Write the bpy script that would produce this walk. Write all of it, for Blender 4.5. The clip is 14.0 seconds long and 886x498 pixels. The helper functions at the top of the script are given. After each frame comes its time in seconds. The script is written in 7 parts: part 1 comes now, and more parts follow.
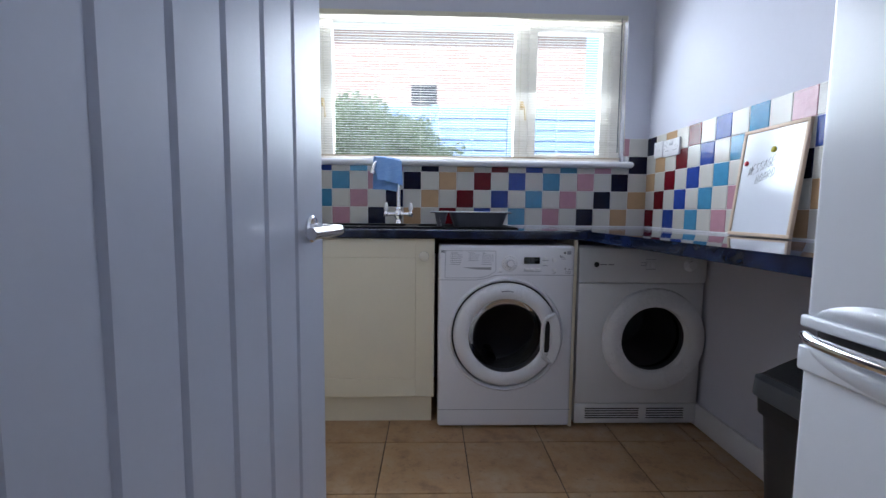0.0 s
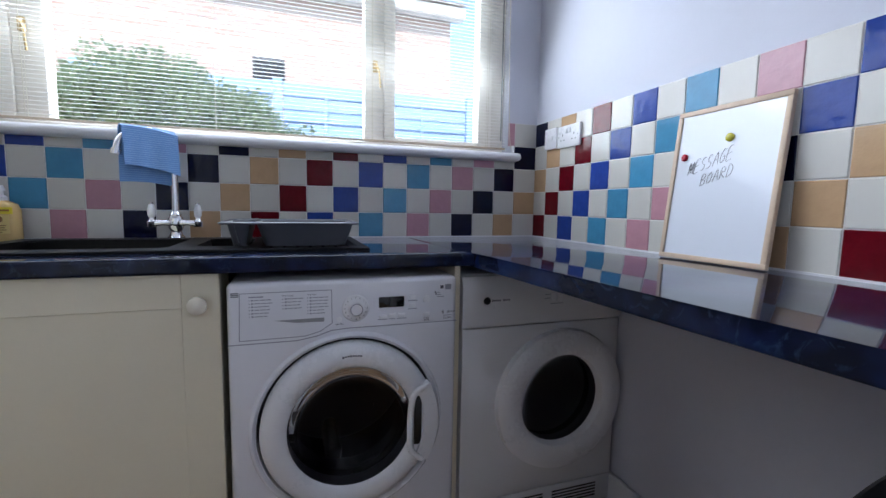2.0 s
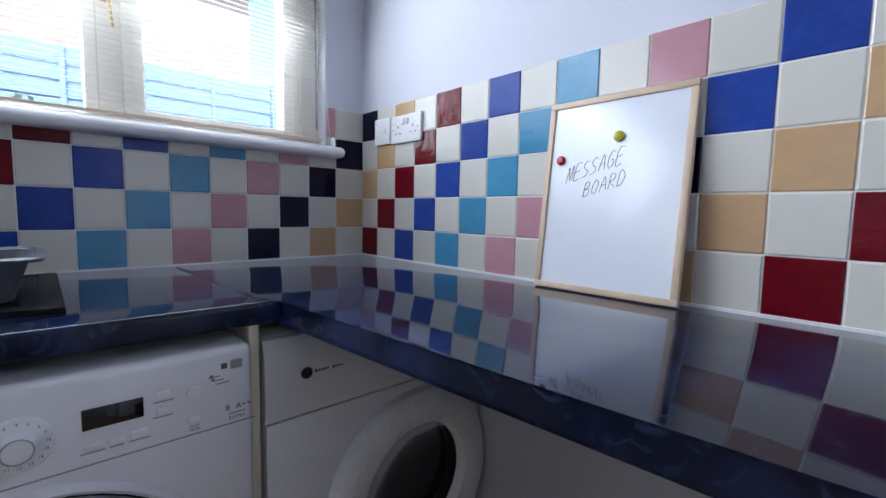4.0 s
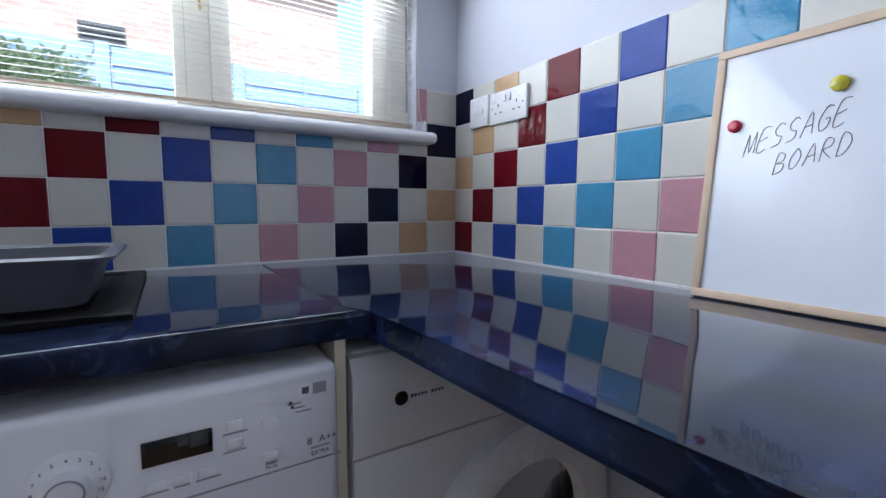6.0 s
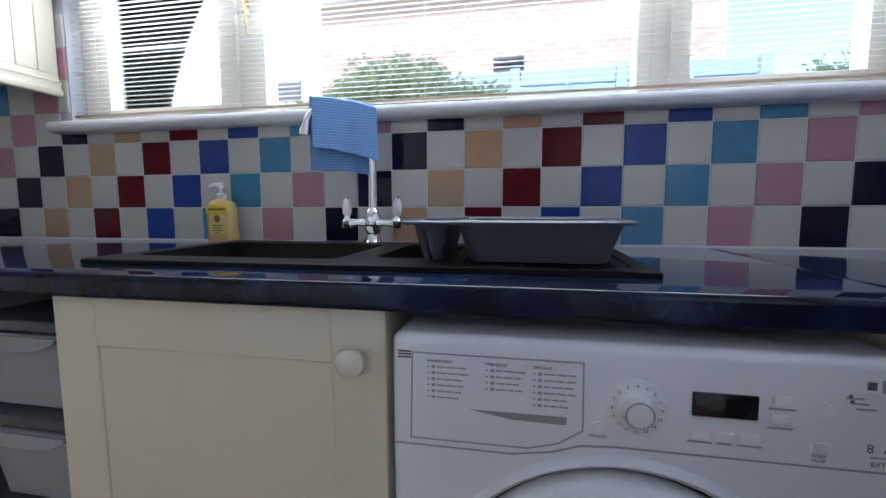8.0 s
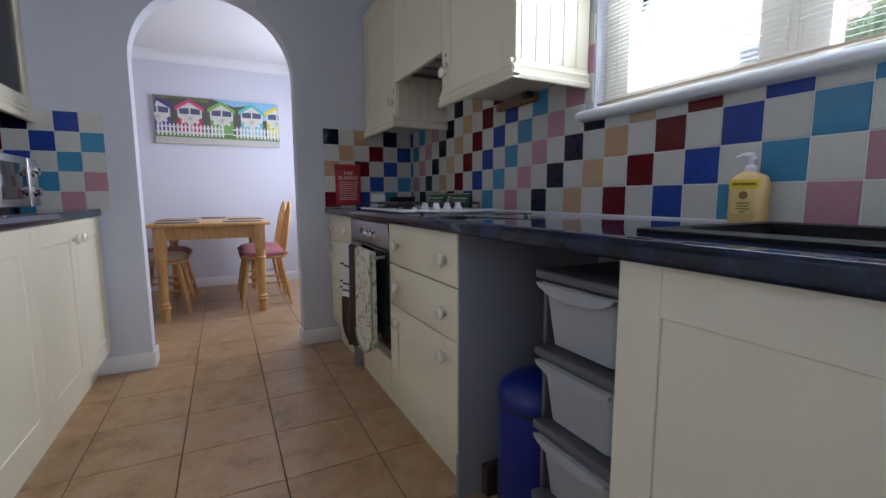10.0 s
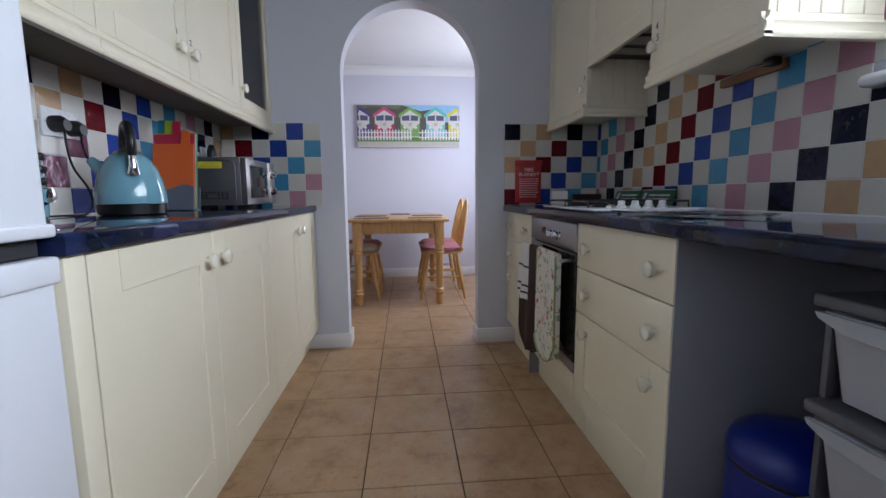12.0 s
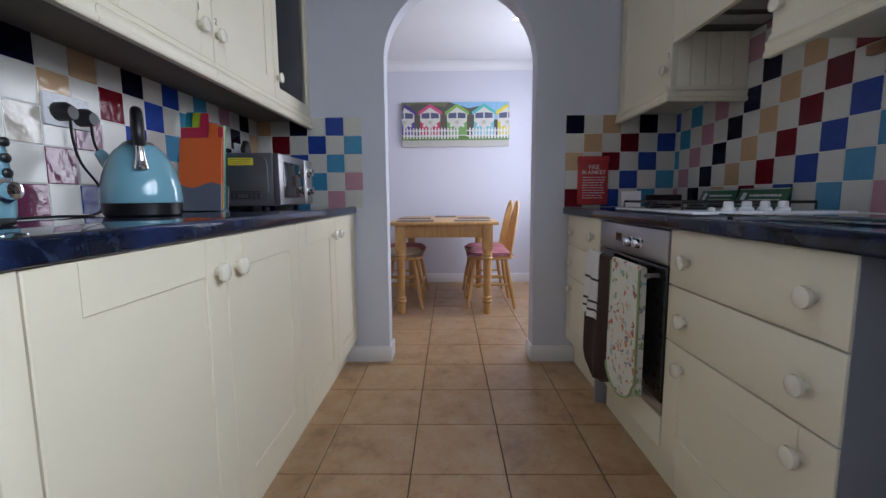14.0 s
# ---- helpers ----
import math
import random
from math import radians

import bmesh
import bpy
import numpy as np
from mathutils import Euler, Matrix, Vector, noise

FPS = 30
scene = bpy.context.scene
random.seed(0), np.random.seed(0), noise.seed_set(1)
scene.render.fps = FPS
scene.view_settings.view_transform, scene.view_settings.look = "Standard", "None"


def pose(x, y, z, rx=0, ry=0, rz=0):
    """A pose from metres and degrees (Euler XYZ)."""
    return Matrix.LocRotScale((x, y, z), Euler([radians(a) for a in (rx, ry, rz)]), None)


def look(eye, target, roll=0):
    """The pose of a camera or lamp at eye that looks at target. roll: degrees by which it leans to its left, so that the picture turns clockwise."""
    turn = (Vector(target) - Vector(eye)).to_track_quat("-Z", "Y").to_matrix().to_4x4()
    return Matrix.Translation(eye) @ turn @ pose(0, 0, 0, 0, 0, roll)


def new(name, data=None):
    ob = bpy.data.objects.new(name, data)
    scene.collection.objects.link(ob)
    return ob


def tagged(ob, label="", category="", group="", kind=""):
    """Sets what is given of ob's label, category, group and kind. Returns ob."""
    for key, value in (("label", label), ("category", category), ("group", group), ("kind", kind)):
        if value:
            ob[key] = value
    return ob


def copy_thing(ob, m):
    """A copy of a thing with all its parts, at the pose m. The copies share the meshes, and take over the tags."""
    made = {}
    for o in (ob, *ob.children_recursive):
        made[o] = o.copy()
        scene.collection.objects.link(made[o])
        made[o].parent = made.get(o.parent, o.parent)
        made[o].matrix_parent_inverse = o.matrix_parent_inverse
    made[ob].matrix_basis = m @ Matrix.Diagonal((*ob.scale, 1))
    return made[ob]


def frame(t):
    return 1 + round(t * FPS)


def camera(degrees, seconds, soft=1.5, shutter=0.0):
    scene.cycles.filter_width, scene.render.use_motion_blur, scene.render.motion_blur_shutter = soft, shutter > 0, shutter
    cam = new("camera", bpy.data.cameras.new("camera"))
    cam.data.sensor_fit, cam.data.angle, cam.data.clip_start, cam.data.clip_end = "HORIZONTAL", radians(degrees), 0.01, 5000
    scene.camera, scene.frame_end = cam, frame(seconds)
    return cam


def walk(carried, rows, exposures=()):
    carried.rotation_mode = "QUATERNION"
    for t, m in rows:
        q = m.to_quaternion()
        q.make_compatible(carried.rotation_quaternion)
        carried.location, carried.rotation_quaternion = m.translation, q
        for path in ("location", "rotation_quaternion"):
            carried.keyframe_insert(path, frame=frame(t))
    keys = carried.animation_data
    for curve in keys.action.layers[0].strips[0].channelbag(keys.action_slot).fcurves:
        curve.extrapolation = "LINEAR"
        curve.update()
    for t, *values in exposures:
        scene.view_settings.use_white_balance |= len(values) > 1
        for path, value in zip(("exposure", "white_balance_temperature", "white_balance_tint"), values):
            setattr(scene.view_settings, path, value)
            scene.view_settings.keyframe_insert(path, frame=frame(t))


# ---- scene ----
cam = camera(91.2, 14.0)
PATH = [
    (0, (-0.1, -0.1, 0.986), (-0.041, 1.891, 0.807), 0.6),
    (0.5, (-0.055, 0.045, 0.978), (0.064, 2.033, 0.796), 0.7),
    (1, (-0.012, 0.222, 0.996), (0.178, 2.204, 0.808), 0.7),
    (1.5, (0.036, 0.444, 1.017), (0.423, 2.396, 0.813), 0.9),
    (2, (0.096, 0.63, 1.033), (0.746, 2.511, 0.835), 1.0),
    (2.5, (0.137, 0.761, 1.047), (1.071, 2.52, 0.868), 1.3),
    (3, (0.165, 0.894, 1.063), (1.435, 2.429, 0.891), 1.2),
    (3.2, (0.189, 0.93, 1.062), (1.547, 2.388, 0.891), 1.1),
    (5.5, (0.366, 1.17, 1.06), (1.686, 2.659, 0.865), 0.4),
    (6, (0.348, 1.214, 1.046), (1.415, 2.895, 0.853), 0.3),
    (6.5, (0.318, 1.237, 1.039), (1.091, 3.071, 0.845), 0.2),
    (7, (0.264, 1.241, 1.02), (0.698, 3.184, 0.833), 0.1),
    (7.5, (0.208, 1.242, 1.007), (0.262, 3.233, 0.821), -0.0),
    (8, (0.118, 1.234, 1.004), (-0.27, 3.186, 0.805), -0.2),
    (8.5, (0.034, 1.223, 1.006), (-0.823, 3.018, 0.8), -0.2),
    (9, (-0.048, 1.221, 0.993), (-1.342, 2.729, 0.766), -0.3),
    (11.3, (-0.226, 1.157, 0.963), (-2.184, 1.483, 0.716), -0.3),
    (11.5, (-0.251, 1.168, 0.963), (-2.218, 1.431, 0.713), -0.5),
    (12, (-0.273, 1.158, 0.968), (-2.25, 1.327, 0.72), -0.5),
    (12.5, (-0.309, 1.158, 0.977), (-2.292, 1.248, 0.733), -0.5),
    (13, (-0.376, 1.149, 0.978), (-2.361, 1.193, 0.738), -0.4),
    (13.5, (-0.473, 1.141, 0.97), (-2.459, 1.145, 0.733), -0.4),
    (14, (-0.549, 1.137, 0.957), (-2.535, 1.109, 0.722), -0.4),
]
walk(cam, [(t, look(eye, target, roll)) for t, eye, target, roll in PATH], [(0, 1.70, 6050, 13), (14, 1.70, 6050, 13)])

# world, sun, large lights and exposure
world = bpy.data.worlds.new("world")
scene.world = world
world.use_nodes = True
_wn = world.node_tree.nodes
_sky = _wn.new("ShaderNodeTexSky")
_sky.sky_type, _sky.sun_disc = "NISHITA", False
_sky.sun_elevation, _sky.sun_rotation = radians(48), radians(200)
world.node_tree.links.new(_sky.outputs[0], _wn["Background"].inputs[0])
_wn["Background"].inputs[1].default_value = 0.15
sun = new("sun", bpy.data.lights.new("sun", "SUN"))
sun.data.energy, sun.data.angle, sun.data.color = 2.2, radians(0.5), (1, 0.96, 0.9)
sun.matrix_world = look((0, 0, 0), (0.26, 0.72, -0.85))


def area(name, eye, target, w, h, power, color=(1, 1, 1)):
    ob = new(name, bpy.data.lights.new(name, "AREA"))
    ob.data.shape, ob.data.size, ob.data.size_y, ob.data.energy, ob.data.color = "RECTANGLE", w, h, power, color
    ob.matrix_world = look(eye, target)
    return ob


area("window_light", (-0.16, 2.375, 1.68), (-0.16, 0.475, 0.45), 2.2, 0.74, 7.2, (0.84, 0.92, 1.0))
area("sky_light", (-0.16, 2.60, 1.72), (-0.16, 0.7, 0.80), 2.25, 0.76, 15.5, (0.88, 0.94, 1.0))

# ---- sizes of the place ----
XR, YB, XL, ZW, P = 1.15, 2.40, -3.016, 0.90, 0.1005
WX0, WX1, WZ0, WZ1 = -1.322, 1.001, 1.268, 2.075
CEIL = 2.40
YS = 0.066
ARCH_Y0, ARCH_Y1, ARCH_SPRING, ARCH_TOP = 0.785, 1.620, 1.70, 2.115
DX = -5.43


# ---- mesh helpers ----
def box(bm, x0, x1, y0, y1, z0, z1, bev=0.0, seg=2):
    vs = [bm.verts.new((x, y, z)) for x in (x0, x1) for y in (y0, y1) for z in (z0, z1)]
    fs = [bm.faces.new([vs[i] for i in q]) for q in ((0, 1, 3, 2), (4, 6, 7, 5), (0, 4, 5, 1), (2, 3, 7, 6), (0, 2, 6, 4), (1, 5, 7, 3))]
    if bev > 0:
        es = list({e for f in fs for e in f.edges})
        bmesh.ops.bevel(bm, geom=es, offset=bev, segments=seg, affect="EDGES", profile=0.5)
    return bm


def new_box(*a, **k):
    return box(bmesh.new(), *a, **k)


def lathe(bm, prof, seg=32, m=None, closed=True):
    """Turns (radius, height) pairs round z, then moves by m."""
    rings = []
    for r, z in prof:
        if r < 1e-6:
            rings.append([bm.verts.new((0, 0, z))])
        else:
            rings.append([bm.verts.new((r * math.cos(2 * math.pi * i / seg), r * math.sin(2 * math.pi * i / seg), z)) for i in range(seg)])
    for a, b in zip(rings, rings[1:]):
        for i in range(seg):
            j = (i + 1) % seg
            if len(a) == 1 and len(b) == 1:
                continue
            if len(a) == 1:
                bm.faces.new((a[0], b[i], b[j]))
            elif len(b) == 1:
                bm.faces.new((a[i], b[0], a[j])[::-1])
            else:
                bm.faces.new((a[i], a[j], b[j], b[i]))
    if m is not None:
        bmesh.ops.transform(bm, matrix=m, verts=[v for ring in rings for v in ring])
    return bm


def tube(bm, pts, r, seg=12, cap=True):
    """A round bar along points; r may be a list."""
    pts = [Vector(p) for p in pts]
    rs = r if isinstance(r, (list, tuple)) else [r] * len(pts)
    rings, up = [], Vector((0, 0, 1))
    for i, p in enumerate(pts):
        d = (pts[min(i + 1, len(pts) - 1)] - pts[max(i - 1, 0)]).normalized()
        if i == 0:
            side = d.cross(up if abs(d.z) < 0.9 else Vector((1, 0, 0))).normalized()
        else:
            side = (side - d * side.dot(d)).normalized()
        other = d.cross(side)
        rings.append([bm.verts.new(p + rs[i] * (math.cos(2 * math.pi * k / seg) * side + math.sin(2 * math.pi * k / seg) * other)) for k in range(seg)])
    for a, b in zip(rings, rings[1:]):
        for k in range(seg):
            bm.faces.new((a[k], a[(k + 1) % seg], b[(k + 1) % seg], b[k]))
    if cap:
        bm.faces.new(rings[0][::-1])
        bm.faces.new(rings[-1])
    return bm


def prism(bm, outline, z0, z1, m=None):
    """An outline in x, y (counter-clockwise) raised from z0 to z1."""
    a = [bm.verts.new((x, y, z0)) for x, y in outline]
    b = [bm.verts.new((x, y, z1)) for x, y in outline]
    n = len(a)
    bm.faces.new(a[::-1])
    bm.faces.new(b)
    for i in range(n):
        bm.faces.new((a[i], a[(i + 1) % n], b[(i + 1) % n], b[i]))
    if m is not None:
        bmesh.ops.transform(bm, matrix=m, verts=a + b)
    return bm


def sweep(bm, prof, x0, x1):
    """A moulding: the (y, z) outline drawn from x0 to x1."""
    a = [bm.verts.new((x0, y, z)) for y, z in prof]
    b = [bm.verts.new((x1, y, z)) for y, z in prof]
    n = len(a)
    bm.faces.new(a)
    bm.faces.new(b[::-1])
    for i in range(n):
        bm.faces.new((a[i], b[i], b[(i + 1) % n], a[(i + 1) % n]))
    return bm


def smooth_curve(pts, n=8):
    """Catmull-Rom through points."""
    pts = [Vector(p) for p in pts]
    full = [pts[0]] + pts + [pts[-1]]
    out = []
    for i in range(1, len(full) - 2):
        a, b, c, d = full[i - 1 : i + 3]
        for k in range(n):
            t = k / n
            out.append(0.5 * ((2 * b) + (c - a) * t + (2 * a - 5 * b + 4 * c - d) * t * t + (3 * b - 3 * c + d - a) * t**3))
    return out + [pts[-1]]


OFF = {}


def finish(bm, name, material, angle=35):
    me = bpy.data.meshes.new(name)
    bmesh.ops.recalc_face_normals(bm, faces=bm.faces)
    bm.to_mesh(me)
    bm.free()
    for mt in material if isinstance(material, (list, tuple)) else [material]:
        me.materials.append(mt)
    for p in me.polygons:
        p.use_smooth = True
    me.set_sharp_from_angle(angle=radians(angle))
    return me


def thing(name, at, label, category, group="", rot=None, local=False):
    ob = new(name)
    ob.empty_display_size = 0.1
    ob.matrix_world = rot if rot is not None else Matrix.Translation(at)
    OFF[ob] = Vector((0, 0, 0)) if (local or rot is not None) else Vector(at)
    return tagged(ob, label, category, group)


def part(name, bm, material, parent, label="", angle=35, kind=""):
    root = parent
    while root.parent:
        root = root.parent
    off = OFF.get(root, Vector((0, 0, 0)))
    if off.length > 0:
        bmesh.ops.translate(bm, vec=-off, verts=bm.verts)
    ob = new(name, finish(bm, name, material, angle))
    ob.parent = parent
    return tagged(ob, label, kind=kind)


def solo(name, bm, material, label, category, at=(0, 0, 0), group="", angle=35):
    """A thing that is one mesh."""
    bmesh.ops.translate(bm, vec=-Vector(at), verts=bm.verts)
    ob = new(name, finish(bm, name, material, angle))
    ob.location = at
    return tagged(ob, label, category, group)


def setting(name, bm, material, label="", angle=35):
    return tagged(new(name, finish(bm, name, material, angle)), label, kind="structure")


# ---- materials ----
def mat(name, color, rough=0.5, metal=0.0, vary=0.06, scale=6.0, fine=80.0, bump=0.0, bump_scale=60.0, coat=0.0, rvary=0.1, rand=0.0, trans=0.0, ior=1.5, alpha=1.0):
    m = bpy.data.materials.new(name)
    m.use_nodes = True
    n, l = m.node_tree.nodes, m.node_tree.links
    b = n["Principled BSDF"]
    b.inputs["Metallic"].default_value, b.inputs["IOR"].default_value = metal, ior
    b.inputs["Coat Weight"].default_value, b.inputs["Transmission Weight"].default_value, b.inputs["Alpha"].default_value = coat, trans, alpha
    b.inputs["Coat Roughness"].default_value = 0.05
    co = n.new("ShaderNodeTexCoord")
    a, f = n.new("ShaderNodeTexNoise"), n.new("ShaderNodeTexNoise")
    a.inputs["Scale"].default_value, f.inputs["Scale"].default_value = scale, fine
    a.inputs["Detail"].default_value, f.inputs["Detail"].default_value = 4, 2
    l.new(co.outputs["Object"], a.inputs["Vector"]), l.new(co.outputs["Object"], f.inputs["Vector"])
    s = n.new("ShaderNodeMath")
    s.operation = "MULTIPLY_ADD"
    l.new(f.outputs[0], s.inputs[0]), l.new(a.outputs[0], s.inputs[2])
    s.inputs[1].default_value = 0.4
    r = n.new("ShaderNodeMapRange")
    r.inputs["From Min"].default_value, r.inputs["From Max"].default_value = 0.4, 1.0
    r.inputs["To Min"].default_value, r.inputs["To Max"].default_value = 1 - vary, 1 + vary
    l.new(s.outputs[0], r.inputs["Value"])
    value = r.outputs[0]
    if rand:
        oi, q, mm = n.new("ShaderNodeObjectInfo"), n.new("ShaderNodeMapRange"), n.new("ShaderNodeMath")
        q.inputs["To Min"].default_value, q.inputs["To Max"].default_value = 1 - rand, 1 + rand
        l.new(oi.outputs["Random"], q.inputs["Value"])
        mm.operation = "MULTIPLY"
        l.new(value, mm.inputs[0]), l.new(q.outputs[0], mm.inputs[1])
        value = mm.outputs[0]
    x = n.new("ShaderNodeVectorMath")
    x.operation = "SCALE"
    x.inputs[0].default_value = color
    l.new(value, x.inputs["Scale"])
    l.new(x.outputs[0], b.inputs["Base Color"])
    rr = n.new("ShaderNodeMapRange")
    rr.inputs["From Min"].default_value, rr.inputs["From Max"].default_value = 0.4, 1.0
    rr.inputs["To Min"].default_value, rr.inputs["To Max"].default_value = max(0.0, rough * (1 - rvary)), min(1, rough * (1 + rvary))
    l.new(s.outputs[0], rr.inputs["Value"]), l.new(rr.outputs[0], b.inputs["Roughness"])
    if bump:
        bn, bt = n.new("ShaderNodeTexNoise"), n.new("ShaderNodeBump")
        bn.inputs["Scale"].default_value, bn.inputs["Detail"].default_value = bump_scale, 3
        src = co.outputs["Object"]
        if rand:
            off = n.new("ShaderNodeVectorMath")
            off.operation = "ADD"
            sc = n.new("ShaderNodeMath")
            sc.operation = "MULTIPLY"
            sc.inputs[1].default_value = 37.0
            l.new(oi.outputs["Random"], sc.inputs[0])
            l.new(src, off.inputs[0]), l.new(sc.outputs[0], off.inputs[1])
            src = off.outputs[0]
        l.new(src, bn.inputs["Vector"])
        bt.inputs["Strength"].default_value, bt.inputs["Distance"].default_value = bump, 0.002
        l.new(bn.outputs[0], bt.inputs["Height"]), l.new(bt.outputs[0], b.inputs["Normal"])
    return m


CREAM = mat("cream_paint", (0.79, 0.725, 0.56), 0.38, vary=0.025, bump=0.06, bump_scale=160)
CREAM_EDGE = mat("cream_carcass", (0.70, 0.66, 0.52), 0.5, vary=0.03)
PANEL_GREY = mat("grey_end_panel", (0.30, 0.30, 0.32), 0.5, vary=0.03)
KNOB = mat("ceramic_knob", (0.80, 0.75, 0.62), 0.12, coat=0.5, vary=0.02)
WALL = mat("wall_paint", (0.62, 0.63, 0.70), 0.75, vary=0.025, scale=1.5, fine=40, bump=0.12, bump_scale=140)
WALL_D = mat("dining_wall_paint", (0.68, 0.68, 0.76), 0.75, vary=0.03, scale=1.5, bump=0.12, bump_scale=140)
CEILING = mat("ceiling_paint", (0.82, 0.82, 0.84), 0.8, vary=0.02)
TRIM = mat("white_gloss_trim", (0.80, 0.80, 0.82), 0.3, vary=0.02, bump=0.05, bump_scale=30)
DOOR_PAINT = mat("door_gloss_paint", (0.55, 0.59, 0.69), 0.30, vary=0.03, scale=3, bump=0.10, bump_scale=28)
CHROME = mat("chrome", (0.86, 0.86, 0.88), 0.07, 1.0, vary=0.01)
STEEL = mat("brushed_steel", (0.42, 0.41, 0.41), 0.36, 1.0, vary=0.02, scale=40, rvary=0.02)
WHITE_APPL = mat("white_enamel", (0.80, 0.80, 0.84), 0.22, vary=0.012, coat=0.2)
DRYER_W = mat("off_white_enamel", (0.74, 0.74, 0.75), 0.3, vary=0.012)
PLASTIC_W = mat("white_plastic", (0.82, 0.82, 0.84), 0.28, vary=0.01)
BLACK = mat("black_plastic", (0.008, 0.008, 0.009), 0.35)
RUBBER = mat("dark_rubber", (0.03, 0.03, 0.033), 0.6)
GLASS_DARK = mat("dark_glass", (0.012, 0.012, 0.014), 0.05, coat=0.3)
SINK = mat("black_composite", (0.008, 0.008, 0.009), 0.48, vary=0.2, fine=400, bump=0.05, bump_scale=500)
SINK.node_tree.nodes["Principled BSDF"].inputs["Specular IOR Level"].default_value = 0.12
GREY_BOWL = mat("grey_bowl_plastic", (0.095, 0.10, 0.118), 0.35, vary=0.03)
DRAWER_PL = mat("translucent_drawer", (0.36, 0.37, 0.39), 0.35, vary=0.03)
SHELF_PL = mat("grey_shelf_plastic", (0.10, 0.10, 0.11), 0.4)
BLUE_BIN = mat("blue_bin_metal", (0.004, 0.016, 0.19), 0.3, vary=0.04)
BIN_GREY = mat("bin_lid_grey", (0.045, 0.047, 0.052), 0.32)
PINE = mat("honey_pine", (0.62, 0.36, 0.13), 0.35, vary=0.12, scale=9, bump=0.05)
CANVAS_SIDE = mat("canvas", (0.8, 0.8, 0.8), 0.8)
GROUT = mat("wall_grout", (0.78, 0.77, 0.74), 0.8, vary=0.05, scale=20)
FLOOR_GROUT = mat("floor_grout", (0.075, 0.055, 0.04), 0.9, vary=0.2, scale=20)
WORKTOP = mat("worktop", (0.02, 0.025, 0.05), 0.09)

TILE = {
    "white": mat("tile_white", (0.63, 0.61, 0.56), 0.22, vary=0.02, rand=0.03, bump=0.06, bump_scale=10),
    "tan": mat("tile_tan", (0.52, 0.34, 0.19), 0.09, vary=0.05, scale=25, rand=0.05, bump=0.75, bump_scale=34),
    "navy": mat("tile_navy", (0.002, 0.003, 0.022), 0.07, vary=0.25, scale=25, rand=0.08, bump=0.75, bump_scale=34),
    "pink": mat("tile_pink", (0.48, 0.25, 0.30), 0.09, vary=0.05, scale=25, rand=0.05, bump=0.75, bump_scale=34),
    "teal": mat("tile_teal", (0.065, 0.26, 0.44), 0.08, vary=0.10, scale=25, rand=0.06, bump=0.75, bump_scale=34),
    "blue": mat("tile_blue", (0.024, 0.058, 0.29), 0.08, vary=0.16, scale=25, rand=0.08, bump=0.75, bump_scale=34),
    "red": mat("tile_red", (0.125, 0.004, 0.010), 0.08, vary=0.2, scale=25, rand=0.08, bump=0.75, bump_scale=34),
}
TILE["plum"] = mat("tile_plum", (0.16, 0.04, 0.085), 0.08, vary=0.3, scale=25, rand=0.1, bump=0.75, bump_scale=34)
TILE["lace"] = mat("tile_lace", (0.50, 0.44, 0.37), 0.12, vary=0.22, scale=45, rand=0.05, bump=0.9, bump_scale=40, coat=0.3)
DRUM = mat("drum_steel", (0.045, 0.045, 0.05), 0.30, 1.0, vary=0.06)
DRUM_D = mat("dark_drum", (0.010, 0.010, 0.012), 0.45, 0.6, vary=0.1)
GLASS_CLEAR = mat("clear_glass", (0.80, 0.93, 0.88), 0.02, vary=0.01, trans=1.0, ior=1.45)
TOWEL_W = mat("white_towel", (0.74, 0.73, 0.72), 0.95, vary=0.06, bump=0.5, bump_scale=250)
BROWN_CLOTH = mat("brown_cloth", (0.035, 0.016, 0.014), 0.95, vary=0.2, bump=0.4, bump_scale=200)
LIME_CLOTH = mat("pale_green_cloth", (0.30, 0.38, 0.17), 0.9, vary=0.08)
MITT = mat("patterned_cloth", (0.70, 0.68, 0.60), 0.9, vary=0.05, bump=0.4, bump_scale=200)


